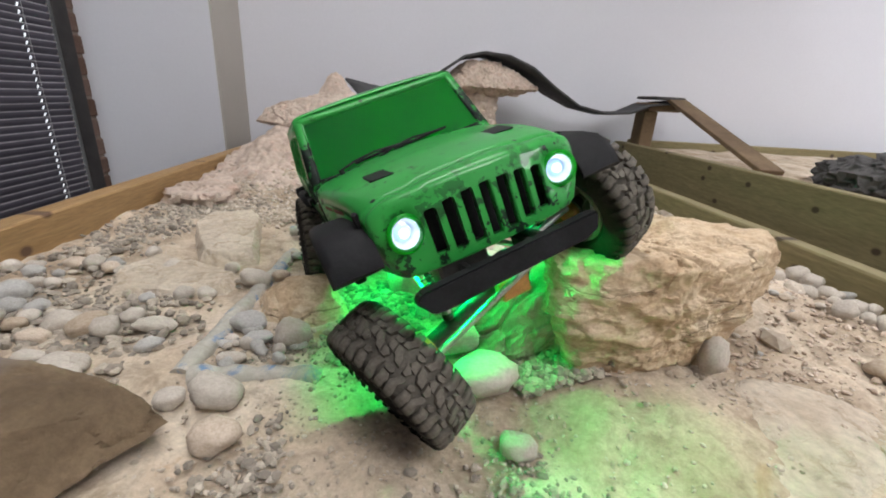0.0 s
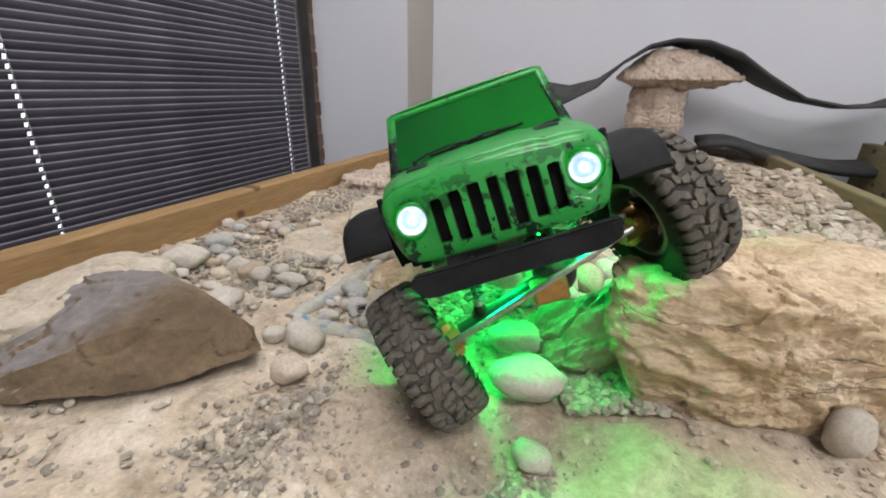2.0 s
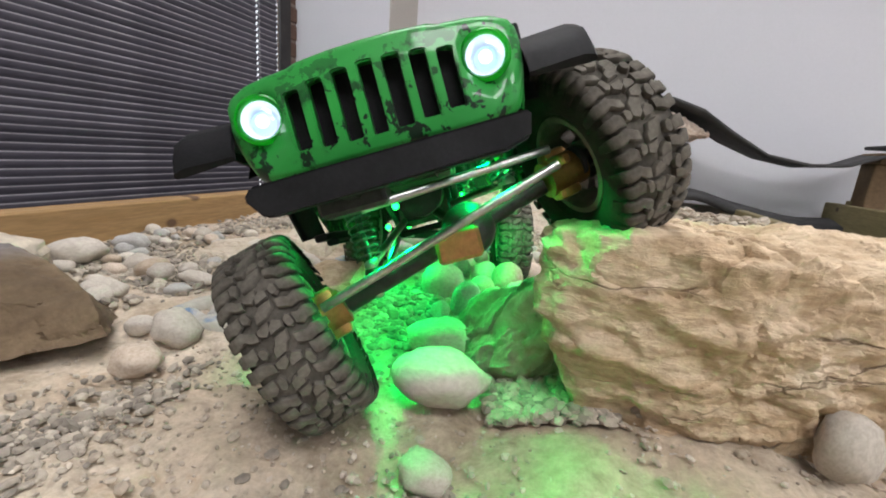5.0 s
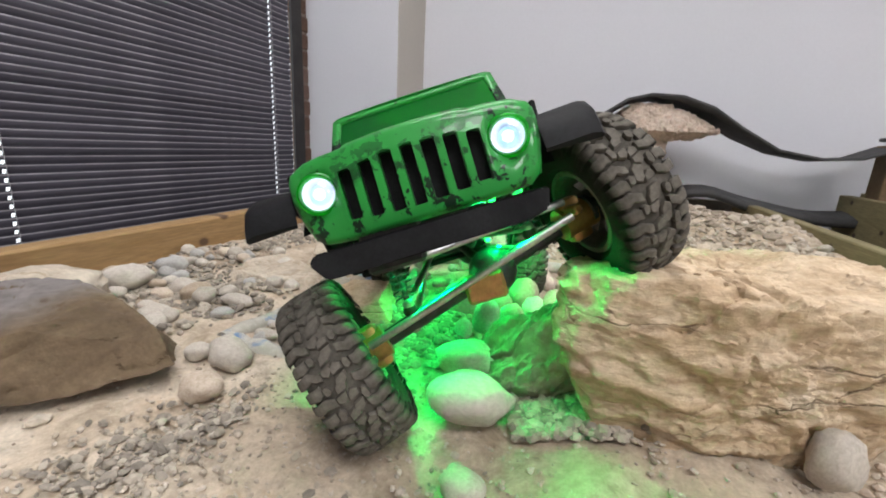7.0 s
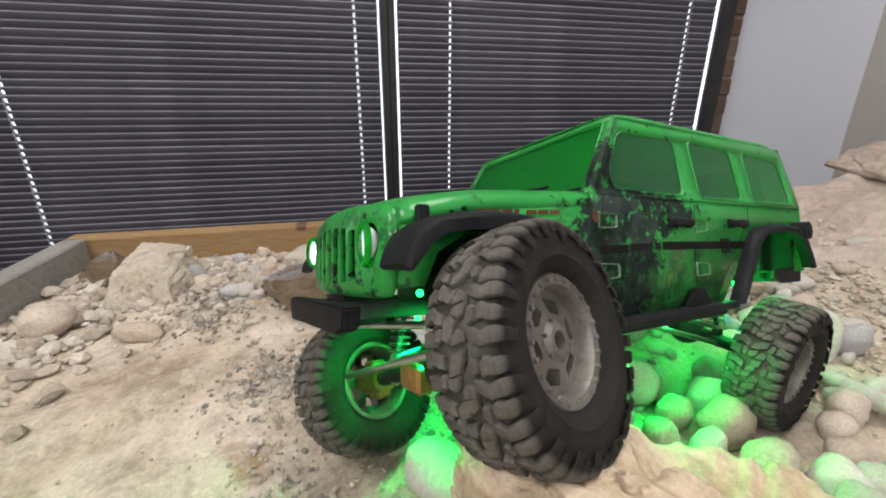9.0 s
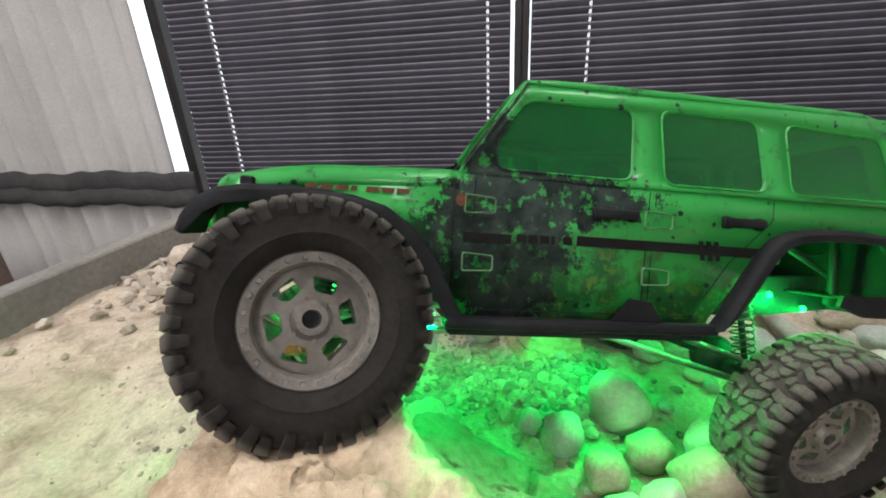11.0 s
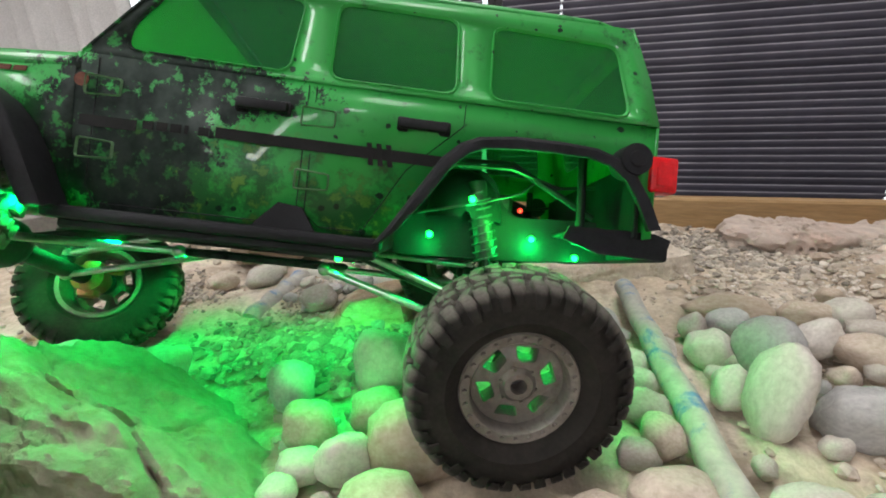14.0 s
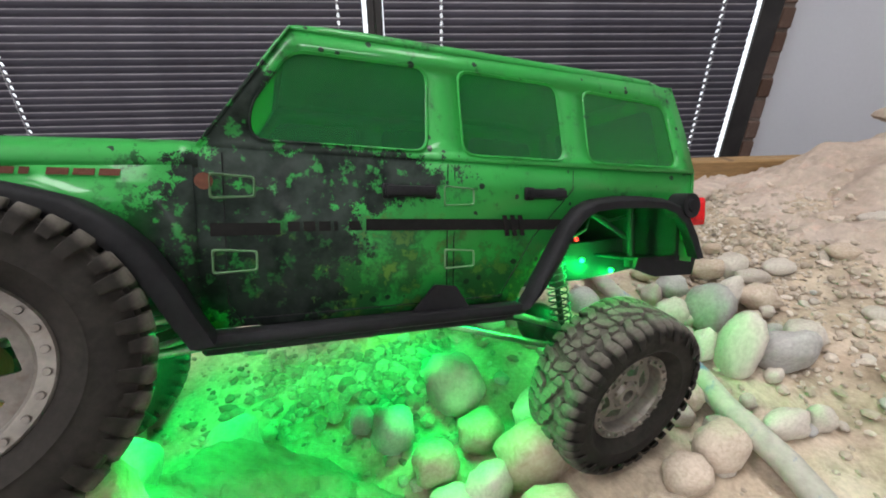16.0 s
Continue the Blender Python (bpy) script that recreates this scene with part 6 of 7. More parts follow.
    rod(bm, (-0.4200, s * (SIDE - 0.003), 0.0040), (-0.4200, s * (SIDE + 0.0115), 0.0040), 0.0088, 0.0082, 24)
    rod(bm, (-0.4200, s * (SIDE + 0.0110), 0.0040), (-0.4200, s * (SIDE + 0.0126), 0.0040), 0.0045, 0.0040, 16)
    part("fuel_cap", bm, M_BLACK, truck, "round black fuel cap", smooth=40)
    # tail lamp
    bm = bmesh.new()
    box(bm, (-0.4415, s * 0.0785, 0.0005), (0.0155, 0.0145, 0.0200), 0.0020, seg=2)
    tl = part("tail_lamp", bm, M_RED, truck, "red plastic tail lamp", smooth=40)
    bm = bmesh.new()
    box(bm, (-0.4415, s * 0.0859, 0.0005), (0.0095, 0.0012, 0.0135), 0.0005)
    part("lamp_rib", bm, M_RED, tl)
    # sill and step
    bm = bmesh.new()
    box(bm, (-0.2120, s * 0.0850, -0.0545), (0.1640, 0.0120, 0.0065), 0.0024, seg=2)
    box(bm, (-0.2120, s * 0.0780, -0.0595), (0.1580, 0.0100, 0.0060), 0.0016)
    lp = [(-0.2270, -0.0520), (-0.2600, -0.0520), (-0.2520, -0.0395), (-0.2400, -0.0380)]
    prism(bm, lp, 0.0, 0.0024, lambda u, v, h: Vector((u, s * (SIDE - 0.0006 + h), v)))
    part("rock_slider", bm, M_BLACK, truck, "black moulded side sill", smooth=40)


# wheel arch flares
def flare(pts, y_in, y_out, s, lip, name, label):
    bm = bmesh.new()
    rows = []
    full = lip
    for i, (x, z, cx, cz) in enumerate(pts):
        n = Vector((x - cx, 0, z - cz)).normalized()
        lip = full * (0.45 if i == 0 else 0.8 if i == 1 else 1.0)
        yi = y_in(x) if callable(y_in) else y_in
        row = [(x, s * (yi - 0.001), z), (x, s * (y_out - 0.006), z + 0.001), (x, s * (y_out - 0.0015), z - 0.0004), (x - n.x * 0.0025, s * y_out, z - n.z * 0.0025),
               (x - n.x * lip, s * (y_out - 0.0008), z - n.z * lip), (x - n.x * lip, s * (y_out - 0.0028), z - n.z * lip), (x - n.x * 0.0040, s * (y_out - 0.0036), z - n.z * 0.0040), (x - n.x * 0.0026, s * (yi - 0.001), z - n.z * 0.0026)]
        rows.append(row)
    vs = strip(bm, rows)
    for r in (vs[0], vs[-1]):
        bm.faces.new(r)
    return part(name, bm, M_BLACK, truck, label, smooth=45)


for s in (1, -1):
    front = [(0.0010, -0.0120), (-0.0010, -0.0055), (-0.0060, 0.0030), (-0.0150, 0.0085), (-0.0300, 0.0108), (-0.0460, 0.0115), (-0.0640, 0.0108), (-0.0800, 0.0088), (-0.0960, 0.0045), (-0.1080, -0.0030), (-0.1180, -0.0130),
             (-0.1270, -0.0280), (-0.1340, -0.0420), (-0.1400, -0.0530)]
    flare([(x, z, -0.062, -0.060) for x, z in front], hood_w, 0.1016, s, 0.0085, "front_flare", "black moulded front wheel flare")
    rear = [(-0.2900, -0.0540), (-0.2960, -0.0460), (-0.3080, -0.0260), (-0.3200, -0.0065), (-0.3290, 0.0020), (-0.3380, 0.0062), (-0.3560, 0.0086), (-0.3800, 0.0090), (-0.4000, 0.0078), (-0.4120, 0.0040), (-0.4220, -0.0040), (-0.4300, -0.0160), (-0.4370, -0.0310)]
    flare([(x, z, -0.366, -0.045) for x, z in rear], SIDE, 0.0950, s, 0.0070, "rear_flare", "black moulded rear wheel flare")

# added dark sheets inside the wheel arches, standing in for shade
for s in (1, -1):
    for name, x0, x1, zc in (("front_arch_shade", -0.124, -0.026, -0.004),):
        bm = bmesh.new()
        n = 13
        rows = []
        for yy in (0.079, 0.050, 0.034):
            rows.append([(x0 + (x1 - x0) * i / (n - 1), s * yy, zc - 0.012 + 0.021 * math.sin(math.pi * i / (n - 1)) ** 0.55 - (0.002 if yy > 0.06 else 0)) for i in range(n)])
        rows.append([(q[0], s * 0.033, min(q[2], zc - 0.010)) for q in rows[-1]])
        strip(bm, rows)
        part(name, bm, M_BLACK, truck, "added black sheet in place of shade inside the arch", smooth=50)

# posts and tubs seen inside the rear arches
for s in (1, -1):
    bm = bmesh.new()
    lp = rounded([(-0.2960, -0.0560), (-0.2980, -0.0250), (-0.3180, -0.0040), (-0.3300, 0.0040), (-0.3520, 0.0045), (-0.3600, -0.0020), (-0.3660, -0.0170), (-0.3760, -0.0240), (-0.4000, -0.0225), (-0.4300, -0.0210), (-0.4440, -0.0330), (-0.4440, -0.0460), (-0.3900, -0.0520)], 0.0030, 3)
    prism(bm, lp, 0.0, 0.0090, lambda u, v, w: Vector((u, s * (0.0205 + w), v)))
    part("rear_tub", bm, M_BLACK, truck, "black moulded rear tub round the shock tower", smooth=40)
    bm = bmesh.new()
    rod(bm, (-0.3640, s * 0.050, 0.0060), (-0.4180, s * 0.050, -0.0220), 0.0022, seg=8)
    rod(bm, (-0.3640, s * 0.050, 0.0060), (-0.3080, s * 0.058, 0.0010), 0.0014, seg=8)
    part("tub_brace", bm, M_BLACK, truck, "thin black brace inside the arch", smooth=40)
    bm = bmesh.new()
    rod(bm, (-0.4080, s * 0.058, -0.040), (-0.4060, s * 0.058, 0.012), 0.0028, seg=10)
    rod(bm, (-0.4080, s * 0.058, -0.040), (-0.4080, s * 0.058, -0.033), 0.0048, seg=12)
    part("body_post", bm, M_BLACK, truck, "black body mounting post", smooth=40)
    bm = bmesh.new()
    tube(bm, [(-0.300, s * 0.050, -0.020), (-0.330, s * 0.055, 0.000), (-0.365, s * 0.052, 0.002), (-0.395, s * 0.050, -0.006), (-0.420, s * 0.045, -0.002)], 0.0012, 6)
    tube(bm, [(-0.310, s * 0.048, -0.030), (-0.345, s * 0.056, -0.022), (-0.372, s * 0.050, -0.012), (-0.385, s * 0.040, 0.000)], 0.0010, 6)
    part("wiring", bm, M_DARKMETAL, truck, "loose dark wiring", smooth=60)

# added plate: puts the tail's dark inside in as a black surface
bm = bmesh.new()
box(bm, (-0.4315, 0, -0.0130), (0.0030, 0.1560, 0.0440), 0.0006)
part("tail_shade_plate", bm, M_BLACK, truck, "added black plate darkening the inside of the tail")
for s in (1, -1):
    # dome over the shock tower, ribbed
    bm = bmesh.new()
    rows = []
    for k in range(7):
        a = k / 6 * math.pi / 2
        rows.append([(-0.3400 - 0.0250 * math.cos(t * math.pi / 10) * math.sin(a + 0.12), s * (0.0300 + 0.0180 * math.cos(a)), -0.0300 + 0.0330 * math.sin(t * math.pi / 10) * math.sin(a + 0.12)) for t in range(11)])
    strip(bm, rows)
    part("tower_dome", bm, M_BLACK, truck, "black domed cover over the shock tower", smooth=50)

# bumpers
bm = bmesh.new()
lp = [(-0.0645, -0.0350), (-0.0600, -0.0305), (0.0600, -0.0302), (0.0638, -0.0308), (0.0610, -0.0415), (0.0500, -0.0445), (-0.0500, -0.0452), (-0.0570, -0.0450)]
prism(bm, lp, -0.004, 0.0060, lambda u, v, w: Vector((0.0125 + w - 0.10 * max(0.0, abs(u) - 0.048) * (1 if w > 0 else 0.4), u, v)))
bmesh.ops.bevel(bm, geom=list(bm.edges), offset=0.0012, segments=2, affect="EDGES")
fb = part("front_bumper", bm, M_BLACK, truck, "broad flat black front bumper", smooth=35)
for y in (-0.022, 0.022):
    bm = bmesh.new()
    box(bm, (-0.005, y, -0.0400), (0.030, 0.008, 0.010), 0.001)
    part("bumper_mount", bm, M_BLACK, truck)
bm = bmesh.new()
box(bm, (-0.4460, 0, -0.0400), (0.0150, 0.1500, 0.0125), 0.0020, seg=2)
for y in (0.073, -0.076):
    prism(bm, [(-0.4535, -0.0340), (-0.4440, -0.0310), (-0.3950, -0.0315), (-0.3920, -0.0390), (-0.4120, -0.0455), (-0.4500, -0.0460)], 0.0, 0.0030, lambda u, v, w: Vector((u, y + w, v)))
box(bm, (-0.4230, 0, -0.0335), (0.0460, 0.1460, 0.0024), 0.0008)
part("rear_bumper", bm, M_BLACK, truck, "black rear bumper bar", smooth=35)

# frame and running gear
for s in (1, -1):
    bm = bmesh.new()
    pts = [(0.010, -0.036), (-0.120, -0.040), (-0.150, -0.056), (-0.270, -0.060), (-0.300, -0.046), (-0.330, -0.036), (-0.430, -0.040)]
    for a, b in zip(pts, pts[1:]):
        mid = Vector(((a[0] + b[0]) / 2, s * 0.026, (a[1] + b[1]) / 2))
        dv = Vector((b[0] - a[0], 0, b[1] - a[1]))
        box(bm, (0, 0, 0), (dv.length + 0.004, 0.004, 0.010), 0.0006, m=Matrix.Translation(mid) @ dv.to_track_quat("X", "Z").to_matrix().to_4x4())
    part("frame_rail", bm, M_DARKMETAL, truck, "dark metal frame rail")
bm = bmesh.new()
box(bm, (-0.2080, 0, -0.0690), (0.1050, 0.0600, 0.0050), 0.0015)
plate = part("skid_plate", bm, M_BLACK, truck, "black skid plate with a row of holes")
bm = bmesh.new()
for k in range(7):
    rod(bm, (-0.172 - k * 0.0110, 0.0296, -0.0690), (-0.172 - k * 0.0110, 0.0304, -0.0690), 0.0019, seg=10)
part("hole_row", bm, M_DECAL, plate)
bm = bmesh.new()
box(bm, (-0.1900, 0, -0.0420), (0.1100, 0.0440, 0.0440), 0.004)
box(bm, (-0.0700, 0.004, -0.0250), (0.0500, 0.0380, 0.0300), 0.003)
rod(bm, (-0.130, 0, -0.042), (-0.098, 0, -0.042), 0.0175, seg=20)
part("motor_box", bm, M_DARKMETAL, truck, "dark motor and gearbox housing", smooth=40)
bm = bmesh.new()
box(bm, (-0.3300, -0.004, -0.0180), (0.0900, 0.0460, 0.0220), 0.003)
part("battery", bm, M_DARKMETAL, truck, "dark battery pack")


def joint(p, q, t):
    return Vector(p).lerp(Vector(q), t)


def axle(a, b, name, tag):
    bm = bmesh.new()
    i0, i1 = joint(a, b, 0.16), joint(a, b, 0.84)
    rod(bm, i0, i1, 0.0062, seg=14)
    pd = joint(a, b, 0.42)
    bmesh.ops.create_icosphere(bm, subdivisions=3, radius=0.0165, matrix=Matrix.Translation(pd))
    return part(name, bm, M_DARKMETAL, truck, tag, smooth=50)


axle(FL, FR, "front_axle", "dark front axle housing")
axle(RL, RR, "rear_axle", "dark rear axle housing")
for a, b, ax in ((FL, FR, FL_AXIS), (FR, FL, -FR_AXIS)):
    k = joint(a, b, 0.10)
    q = Vector(ax).to_track_quat("Y", "Z").to_matrix().to_4x4()
    bm = bmesh.new()
    box(bm, (0, 0, 0), (0.0130, 0.0150, 0.0300), 0.003, m=Matrix.Translation(k) @ q, seg=2)
    box(bm, (0.0120, -0.004, 0.0080), (0.0200, 0.0060, 0.0065), 0.0015, m=Matrix.Translation(k) @ q)
    rod(bm, k - Vector(ax) * 0.010, k + Vector(ax) * 0.014, 0.0110, seg=20)
    part("knuckle", bm, M_BRASS, truck, "brass steering knuckle", smooth=40)

up = Vector((0, 0, 1))
ahead = Vector((1, 0, 0))
bm = bmesh.new()
rod(bm, joint(FL, FR, 0.13) + ahead * 0.026 + up * 0.006, joint(FL, FR, 0.87) + ahead * 0.026 + up * 0.006, 0.0026, seg=10)
part("steering_rod", bm, M_STEEL, truck, "bright steel steering rod", smooth=50)
bm = bmesh.new()
rod(bm, joint(FL, FR, 0.14) + ahead * 0.020 + up * 0.016, Vector((-0.010, -0.022, -0.050)), 0.0024, seg=10)
part("drag_link", bm, M_STEEL, truck, "bright steel drag link", smooth=50)
bm = bmesh.new()
box(bm, (-0.014, -0.024, -0.036), (0.022, 0.034, 0.030), 0.002)
part("steering_servo", bm, M_DARKMETAL, truck, "dark steering servo")
bm = bmesh.new()
box(bm, joint(FL, FR, 0.46) + ahead * 0.014 - up * 0.004, (0.012, 0.026, 0.018), 0.002)
part("axle_weight", bm, M_BRASS, truck, "brass axle cover")
for s, fa, ra in ((1, joint(FL, FR, 0.26), joint(RL, RR, 0.26)), (-1, joint(FL, FR, 0.74), joint(RL, RR, 0.74))):
    for a, b in ((fa - up * 0.004, Vector((-0.165, s * 0.030, -0.0690))), (ra - up * 0.004, Vector((-0.255, s * 0.030, -0.0710))), (fa + up * 0.012, Vector((-0.150, s * 0.016, -0.055))), (ra + up * 0.012, Vector((-0.270, s * 0.016, -0.056)))):
        bm = bmesh.new()
        rod(bm, a, b, 0.0025, seg=10)
        bmesh.ops.create_icosphere(bm, subdivisions=2, radius=0.0042, matrix=Matrix.Translation(a))
        bmesh.ops.create_icosphere(bm, subdivisions=2, radius=0.0042, matrix=Matrix.Translation(b))
        part("link", bm, M_STEEL, truck, "bright steel suspension link", smooth=50)
    for a, topp in ((fa, Vector((-0.075, s * 0.040, -0.006))), (ra, Vector((-0.345, s * 0.042, -0.006)))):
        low = Vector(a) + up * 0.008
        bm = bmesh.new()
        rod(bm, low, topp, 0.0022, seg=10)
        rod(bm, joint(low, topp, 0.45), topp, 0.0062, seg=16)
        bmesh.ops.create_icosphere(bm, subdivisions=2, radius=0.005, matrix=Matrix.Translation(low))
        sh = part("shock", bm, M_DARKMETAL, truck, "dark oil shock absorber", smooth=50)
        bm = bmesh.new()
        q = (topp - low).to_track_quat("Z", "Y")
        length = (topp - low).length
        coil = []
        turns = 14
        for i in range(turns * 12 + 1):
            t = i / (turns * 12)
            ang = t * turns * math.tau
            coil.append(low + q @ Vector((0.0074 * math.cos(ang), 0.0074 * math.sin(ang), length * (0.10 + 0.82 * t))))
        tube(bm, coil, 0.0007, 5)
        part("spring", bm, M_SPRING, sh, "steel coil spring", smooth=60)
for a, b in ((joint(FL, FR, 0.42), Vector((-0.150, 0.0, -0.050))), (joint(RL, RR, 0.42), Vector((-0.245, 0.0, -0.050)))):
    bm = bmesh.new()
    rod(bm, a, b, 0.0036, seg=10)
    part("drive_shaft", bm, M_DARKMETAL, truck, smooth=50)


# wheels
TR, TW = 0.0590, 0.0440


def settle(co):
    """Draws a point of the tyre's outline in to its finished size."""
    r = math.hypot(co.x, co.z)
    k = (0.030 + (r - 0.030) * 0.945) / r
    return Vector((co.x * k, co.y * 0.925, co.z * k))


def rubber(name, bm, angle):
    for v in bm.verts:
        v.co = settle(v.co)
    me = bpy.data.meshes.new(name)
    bmesh.ops.recalc_face_normals(bm, faces=bm.faces)
    bm.to_mesh(me)
    bm.free()
    me.materials.append(M_TYRE)
    me.polygons.foreach_set("use_smooth", [True] * len(me.polygons))
    me.set_sharp_from_angle(angle=radians(angle))
    return me


def tyre_mesh():
    bm = bmesh.new()
    h = TW / 2
    prof = [(0.0300, -h * 0.62), (0.0340, -h * 0.86), (0.0420, -h * 0.98), (0.0490, -h * 0.95), (0.0535, -h * 0.86), (0.0556, -h * 0.66), (0.0566, 0.0), (0.0556, h * 0.66), (0.0535, h * 0.86), (0.0490, h * 0.95), (0.0420, h * 0.98), (0.0395, h * 0.965),
            (0.0385, h * 0.985), (0.0375, h * 0.955), (0.0340, h * 0.86), (0.0300, h * 0.62)]
    lathe(bm, prof, 72, closed=True)
    return rubber("tyre", bm, 32)


def crown(y):
    return 0.0594 - 0.0020 * max(0.0, (abs(y) - 0.010) / 0.012) ** 2


def lug_mesh(rows, s):
    """A shoulder lug: rows of (across, radius, middle along, half length), lofted with soft edges."""
    bm = bmesh.new()
    rings = []
    for i, (y, r, c, w) in enumerate(rows):
        end = i in (0, len(rows) - 1)
        ring = []
        for u, dip in ((-1.0, 0.0034), (-0.98, 0.0006), (-0.80, 0.0), (0.80, 0.0), (0.98, 0.0006), (1.0, 0.0034)):
            rr = r - dip - (0.0005 if end else 0.0)
            t = (c + w * u) / 0.059
            ring.append(bm.verts.new((rr * math.sin(t), s * y, rr * math.cos(t))))
        rings.append(ring)
    for p, q in zip(rings, rings[1:]):
        for i in range(5):
            bm.faces.new((p[i], p[i + 1], q[i + 1], q[i]))
    # the ends drop to the casing
    for ring, (y, r, c, w), d in ((rings[0], rows[0], -0.0003), (rings[-1], rows[-1], 0.0008)):
        foot = []
        for v in ring:
            k = (r - 0.0036) / math.hypot(v.co.x, v.co.z)
            foot.append(bm.verts.new((v.co.x * k, v.co.y + s * d, v.co.z * k)))
        for i in range(5):
            bm.faces.new((ring[i], ring[i + 1], foot[i + 1], foot[i]))
    return rubber("tread_lug", bm, 50)


def block_mesh(pts):
    """A middle block: an outline of (along, across) pairs raised from the casing, its edges worn round."""
    bm = bmesh.new()
    ca = sum(q[0] for q in pts) / len(pts)
    cy = sum(q[1] for q in pts) / len(pts)
    rings = []
    for g, lift in ((1.03, -0.0036), (1.0, -0.0007), (0.86, 0.0)):
        ring = []
        for u, y in pts:
            uu, yy = ca + (u - ca) * g, cy + (y - cy) * g
            r, t = crown(yy) + lift, uu / 0.059
            ring.append(bm.verts.new((r * math.sin(t), yy, r * math.cos(t))))
        rings.append(ring)
    for p, q in zip(rings, rings[1:]):
        for i in range(len(pts)):
            bm.faces.new((p[i - 1], p[i], q[i], q[i - 1]))
    bm.faces.new(rings[-1])
    return rubber("tread_block", bm, 50)


LUGS = {}
BLOCKS = {}
for s in (1, -1):
    # long lug with a kinked edge; short lug; small block beside the short lug
    LUGS[s] = ([lug_mesh([(0.0076, 0.0593, -0.0016 * s + j, 0.0026), (0.0110, 0.0592, -0.0004 * s + j, 0.0031), (0.0140, 0.0589, 0.0012 * s, 0.0030), (0.0175, 0.0583, 0.0002, 0.0033), (0.0205, 0.0570, -0.0002, 0.0033), (0.0226, 0.0545, 0.0, 0.0031), (0.0234, 0.0505, 0.0002, 0.0026)], s) for j in (0.0, 0.0009, -0.0007)],
               [lug_mesh([(0.0120, 0.0591, 0.0009 + j, 0.0030), (0.0150, 0.0588, -0.0004 + j, 0.0036), (0.0180, 0.0581, 0.0002, 0.0033), (0.0200, 0.0572, 0.0, 0.0034), (0.0218, 0.0552, 0.0, 0.0029), (0.0224, 0.0535, 0.0, 0.0024)], s) for j in (0.0, -0.0010, 0.0008)])
    BLOCKS[s] = ([block_mesh([(a * k, s * y) for a, y in ((-0.0026, 0.0074), (0.0012, 0.0066), (0.0034, 0.0086), (0.0024, 0.0110), (-0.0024, 0.0114), (-0.0036, 0.0094))]) for k in (1.0, -0.86, 1.15)],
                 [block_mesh([(s * a, s * (y + j)) for a, y in ((0.0006, -0.0012), (0.0040, -0.0026), (0.0066, 0.0014), (0.0044, 0.0050), (-0.0006, 0.0058))]) for j in (0.0, 0.0008, -0.0006)],
                 [block_mesh([(s * a, s * (y + j)) for a, y in ((-0.0006, -0.0010), (-0.0018, 0.0062), (-0.0052, 0.0066), (-0.0074, 0.0030), (-0.0048, -0.0002))]) for j in (0.0, -0.0007, 0.0006)])


def tread(wheel, seed):
    """The lugs and blocks round one tyre."""
    r = random.Random(seed)
    n = 20
    st = math.tau / n

    def lay(name, me, a):
        o = new(name, me)
        o.parent = wheel
        o.matrix_parent_inverse.identity()
        o.matrix_basis = Matrix.Rotation(a + r.uniform(-0.022, 0.022), 4, "Y")

    for i in range(n):
        for s in (1, -1):
            a = (i + (0.0 if s > 0 else 0.35)) * st
            lay("tread_lug", r.choice(LUGS[s][0]), a)
            lay("tread_lug", r.choice(LUGS[s][1]), a + 0.5 * st)
            lay("tread_block", r.choice(BLOCKS[s][0]), a + 0.5 * st)
            m = (i + (0.2 if s > 0 else 0.7)) * st
            lay("tread_block", r.choice(BLOCKS[s][1]), m)
            lay("tread_block", r.choice(BLOCKS[s][2]), m)


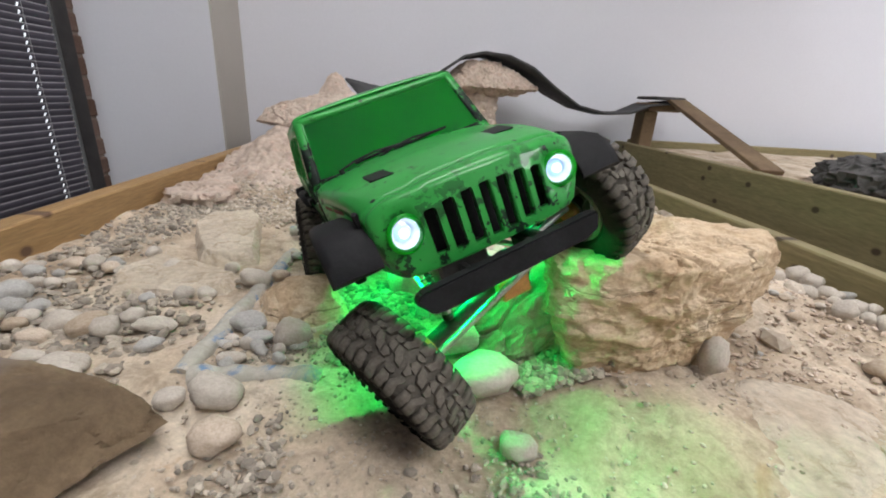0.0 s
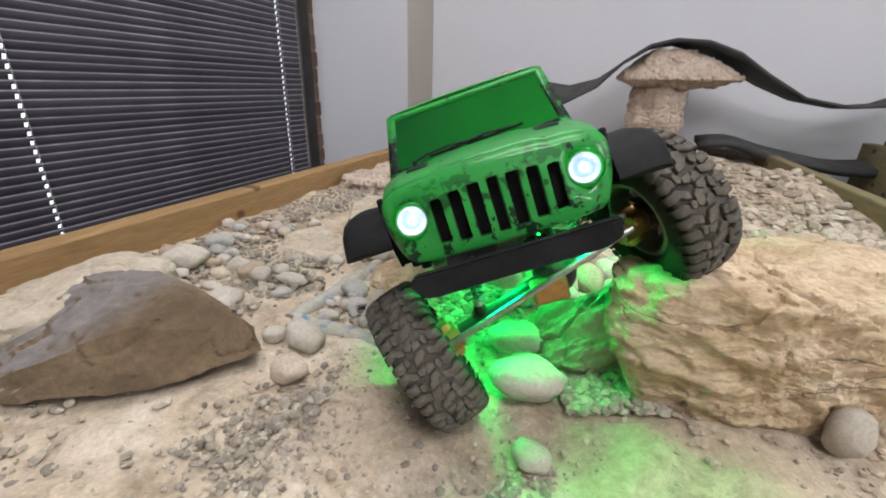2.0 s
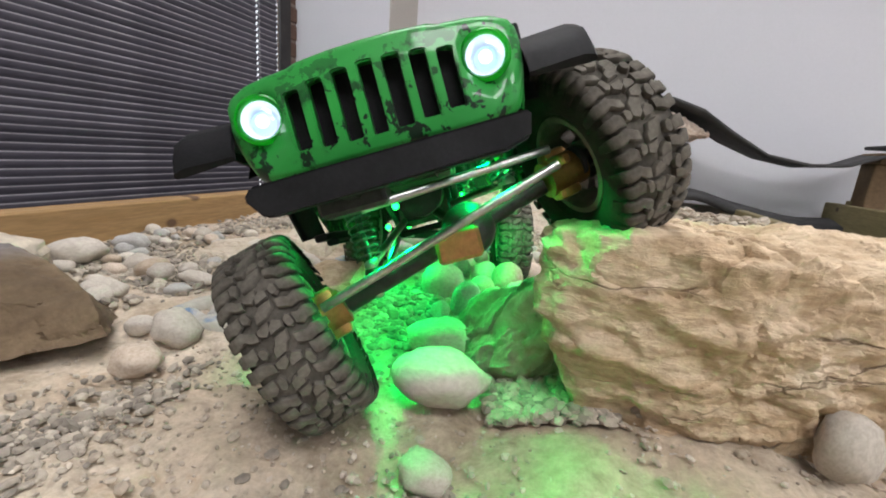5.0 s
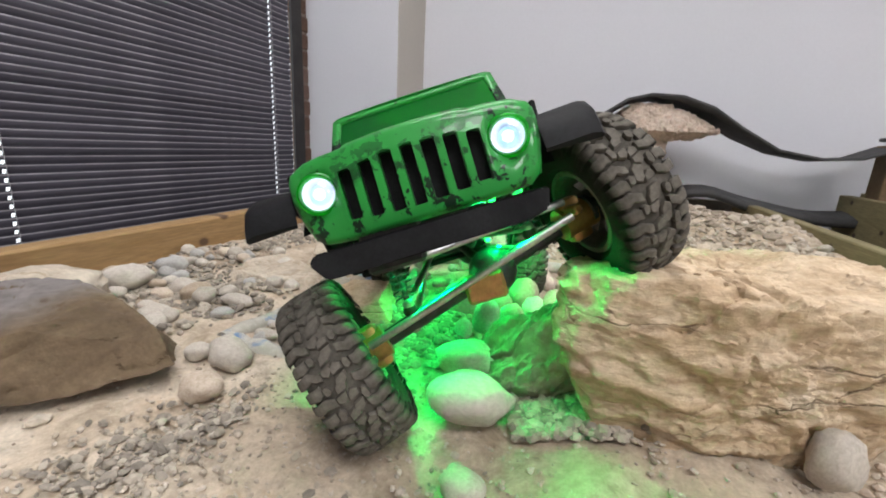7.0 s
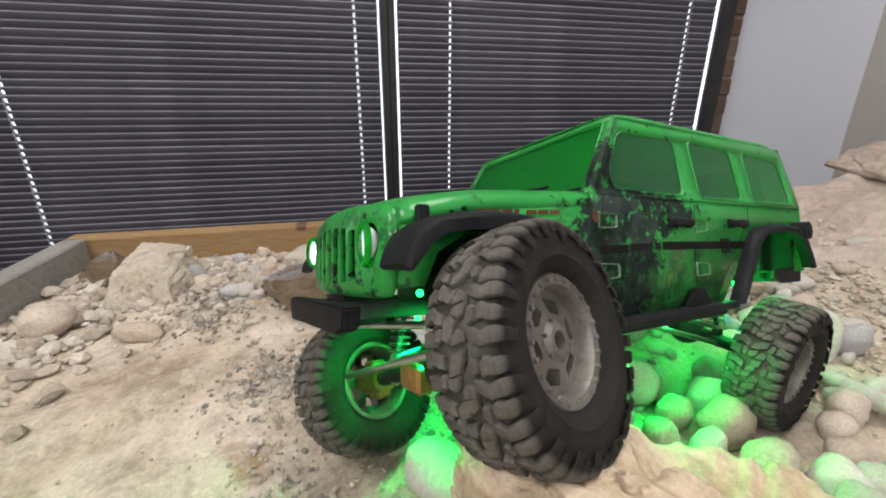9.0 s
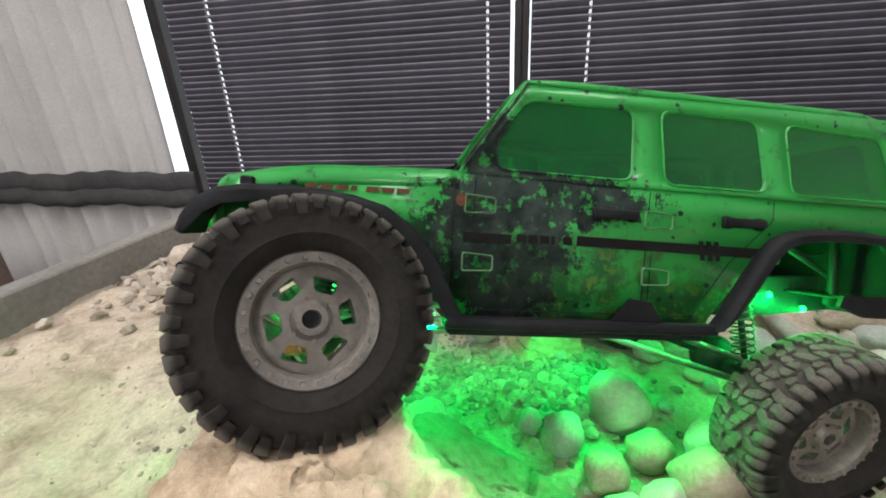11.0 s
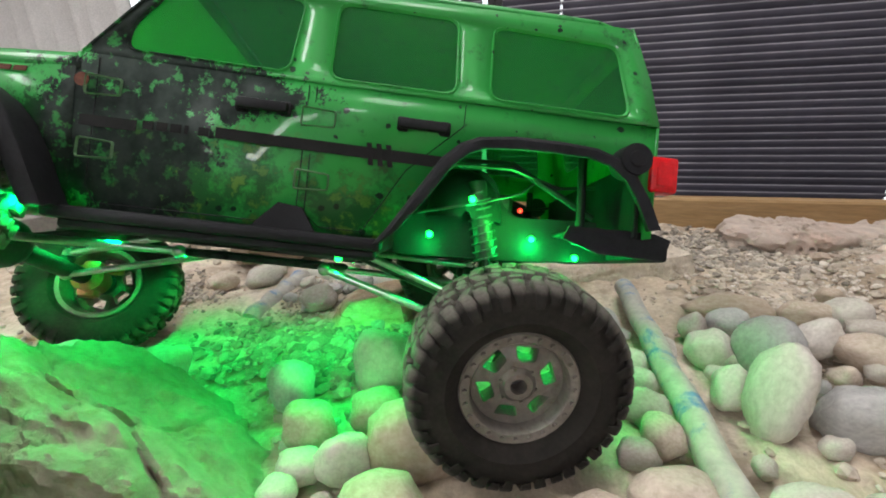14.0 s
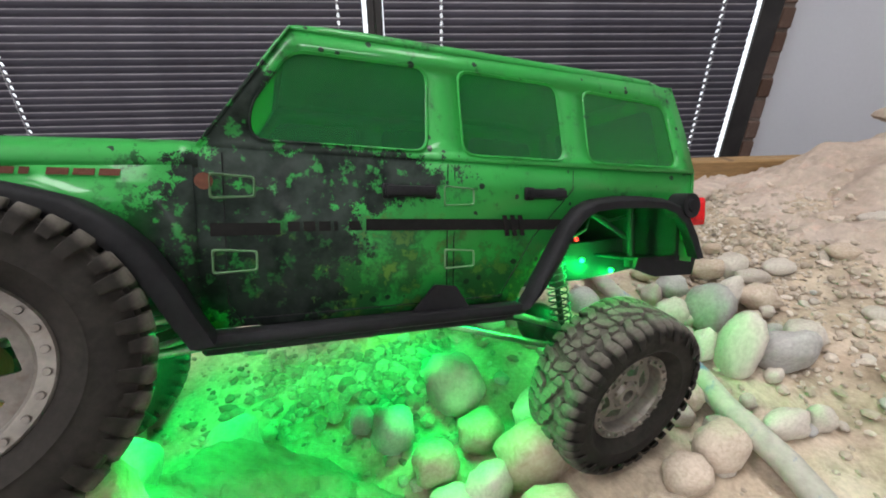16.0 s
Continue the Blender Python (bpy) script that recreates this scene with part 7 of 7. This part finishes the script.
def rim_mesh():
    bm = bmesh.new()
    # dished face with six windows
    holes = []
    for k in range(6):
        a = k * math.tau / 6
        quad = [(0.0128, -0.30), (0.0204, -0.36), (0.0214, 0.26), (0.0142, 0.36)]
        holes.append(rounded([(r * math.cos(a + b), r * math.sin(a + b)) for r, b in quad], 0.0016, 3))
    holes.append([(0.0042 * math.cos(-t * math.tau / 16), 0.0042 * math.sin(-t * math.tau / 16)) for t in range(16)])
    outer = [(0.0250 * math.cos(t * math.tau / 60), 0.0250 * math.sin(t * math.tau / 60)) for t in range(60)]

    def dish(u, v):
        r = math.hypot(u, v)
        return Vector((u, 0.0095 - 0.0035 * min(1.0, max(0.0, (r - 0.009) / 0.013)), v))
    vs = panel(bm, [outer] + holes, dish)
    k0 = len(outer)
    for hl in holes:
        loop = vs[k0:k0 + len(hl)]
        deep = [bm.verts.new(v.co - Vector((0, 0.0022 if len(hl) != 16 else 0.010, 0))) for v in loop]
        for i in range(len(loop)):
            bm.faces.new((loop[i - 1], loop[i], deep[i], deep[i - 1]))
        k0 += len(hl)
    # lip ring and barrel
    lathe(bm, [(0.0245, 0.0058), (0.0245, 0.0125), (0.0256, 0.0142), (0.0300, 0.0146), (0.0312, 0.0132), (0.0312, 0.0110), (0.0290, 0.0080), (0.0262, 0.0), (0.0262, -0.0100), (0.0290, -0.0122), (0.0305, -0.0138), (0.0300, -0.0150), (0.0270, -0.0148), (0.0248, -0.0100), (0.0245, 0.0050)], 60)
    for k in range(24):
        a = k * math.tau / 24
        c = Vector((0.0278 * math.cos(a), 0, 0.0278 * math.sin(a)))
        rod(bm, c + Vector((0, 0.0140, 0)), c + Vector((0, 0.0160, 0)), 0.0015, 0.0012, 8)
    for k in range(6):
        a = (k + 0.5) * math.tau / 6
        c = Vector((0.0096 * math.cos(a), 0, 0.0096 * math.sin(a)))
        rod(bm, c + Vector((0, 0.0090, 0)), c + Vector((0, 0.0108, 0)), 0.0010, 0.0009, 6)
    lathe(bm, [(0.0041, 0.0085), (0.0043, 0.0114), (0.0072, 0.0114), (0.0078, 0.0108), (0.0096, 0.0090)], 28)
    me = bpy.data.meshes.new("rim")
    bmesh.ops.recalc_face_normals(bm, faces=bm.faces)
    bm.to_mesh(me)
    bm.free()
    me.materials.append(M_RIM)
    me.polygons.foreach_set("use_smooth", [True] * len(me.polygons))
    me.set_sharp_from_angle(angle=radians(35))
    return me


TYRE, RIM = tyre_mesh(), rim_mesh()
for c, ax, spin in ((FL, FL_AXIS, 0.15), (FR, -FR_AXIS, 0.6), (RL, R_AXIS, 0.35), (RR, -R_AXIS, 0.9)):
    bm = bmesh.new()
    rod(bm, (0, -0.010, 0), (0, 0.0020, 0), 0.0062, 0.0050, 18)
    rod(bm, (0, -0.010, 0), (0, -0.0070, 0), 0.0100, seg=20)
    q = Vector(ax).to_track_quat("Y", "Z").to_matrix().to_4x4()
    wheel = part("wheel", bm, M_DARKMETAL, truck, "knobbly wheel with a bolted metal rim", smooth=40, m=Matrix.Translation(c) @ q @ Matrix.Rotation(spin, 4, "Y"))
    for nm, me, tag in (("tyre", TYRE, "dusty black knobbly rubber tyre"), ("rim", RIM, "dusty bolted metal rim")):
        o = new(nm, me)
        o.parent = wheel
        tagged(o, tag)
    tread(wheel, int(spin * 100))

# green lights under the body: beads and their lamps
GREEN_WATTS = 0.92
# place, share of the watts, lean outwards in degrees (none: shining all round)
BEADS = [((-0.0367, 0.0383, -0.0285), 0.85, 0), ((-0.0367, -0.0383, -0.0285), 0.7, 0), ((-0.0600, -0.0120, -0.0500), 0.85, 0), ((-0.2632, 0.0315, -0.0632), 1.0, 28), ((-0.2632, -0.0315, -0.0632), 0.8, 10),
         ((-0.4169, 0.0300, -0.0465), 0.16, None), ((-0.3868, 0.0300, -0.0370), 0.18, None), ((-0.3868, -0.0300, -0.0370), 0.3, 0), ((-0.3425, 0.0520, -0.0190), 0.06, None), ((-0.3192, 0.0345, -0.0414), 0.10, None),
         ((-0.1300, 0.0315, -0.0600), 1.1, 20), ((-0.1300, -0.0315, -0.0600), 1.0, 10), ((-0.1215, 0.0800, -0.0420), 0.7, 16)]
for p, lit, lean in BEADS:
    bm = bmesh.new()
    bmesh.ops.create_icosphere(bm, subdivisions=2, radius=0.0023, matrix=Matrix.Translation(p))
    part("green_light", bm, M_LED, truck, "glowing green light bead", smooth=60)
    data = bpy.data.lights.new("green_lamp", "POINT" if lean is None else "SPOT")
    if lean is not None:
        data.spot_size, data.spot_blend = radians(122), 0.5
    data.energy, data.color, data.shadow_soft_size = GREEN_WATTS * lit, (0.0, 1.0, 0.13), 0.004
    lp = new("green_lamp", data)
    lp.parent = truck
    side = 1 if p[1] > 0 else -1
    lp.matrix_basis = Matrix.Translation((p[0] - (0.02 if p[0] > -0.05 else 0.0), p[1] + side * 0.006, p[2] - 0.005)) @ Matrix.Rotation(radians((lean or 0) * side), 4, "X") @ Matrix.Rotation(radians(-30 if p[0] > -0.07 else 0), 4, "Y")
# added green fill lamp with no bead, brightening the inside of the rear arch
data = bpy.data.lights.new("arch_fill", "POINT")
data.energy, data.color, data.shadow_soft_size = 0.24, (0.03, 1.0, 0.10), 0.004
lp = new("arch_fill", data)
lp.parent = truck
lp.location = (-0.372, 0.060, -0.030)
bm = bmesh.new()
bmesh.ops.create_icosphere(bm, subdivisions=2, radius=0.0017, matrix=Matrix.Translation((-0.376, 0.036, -0.020)))
part("red_light", bm, M_REDLED, truck, "small glowing red light", smooth=60)
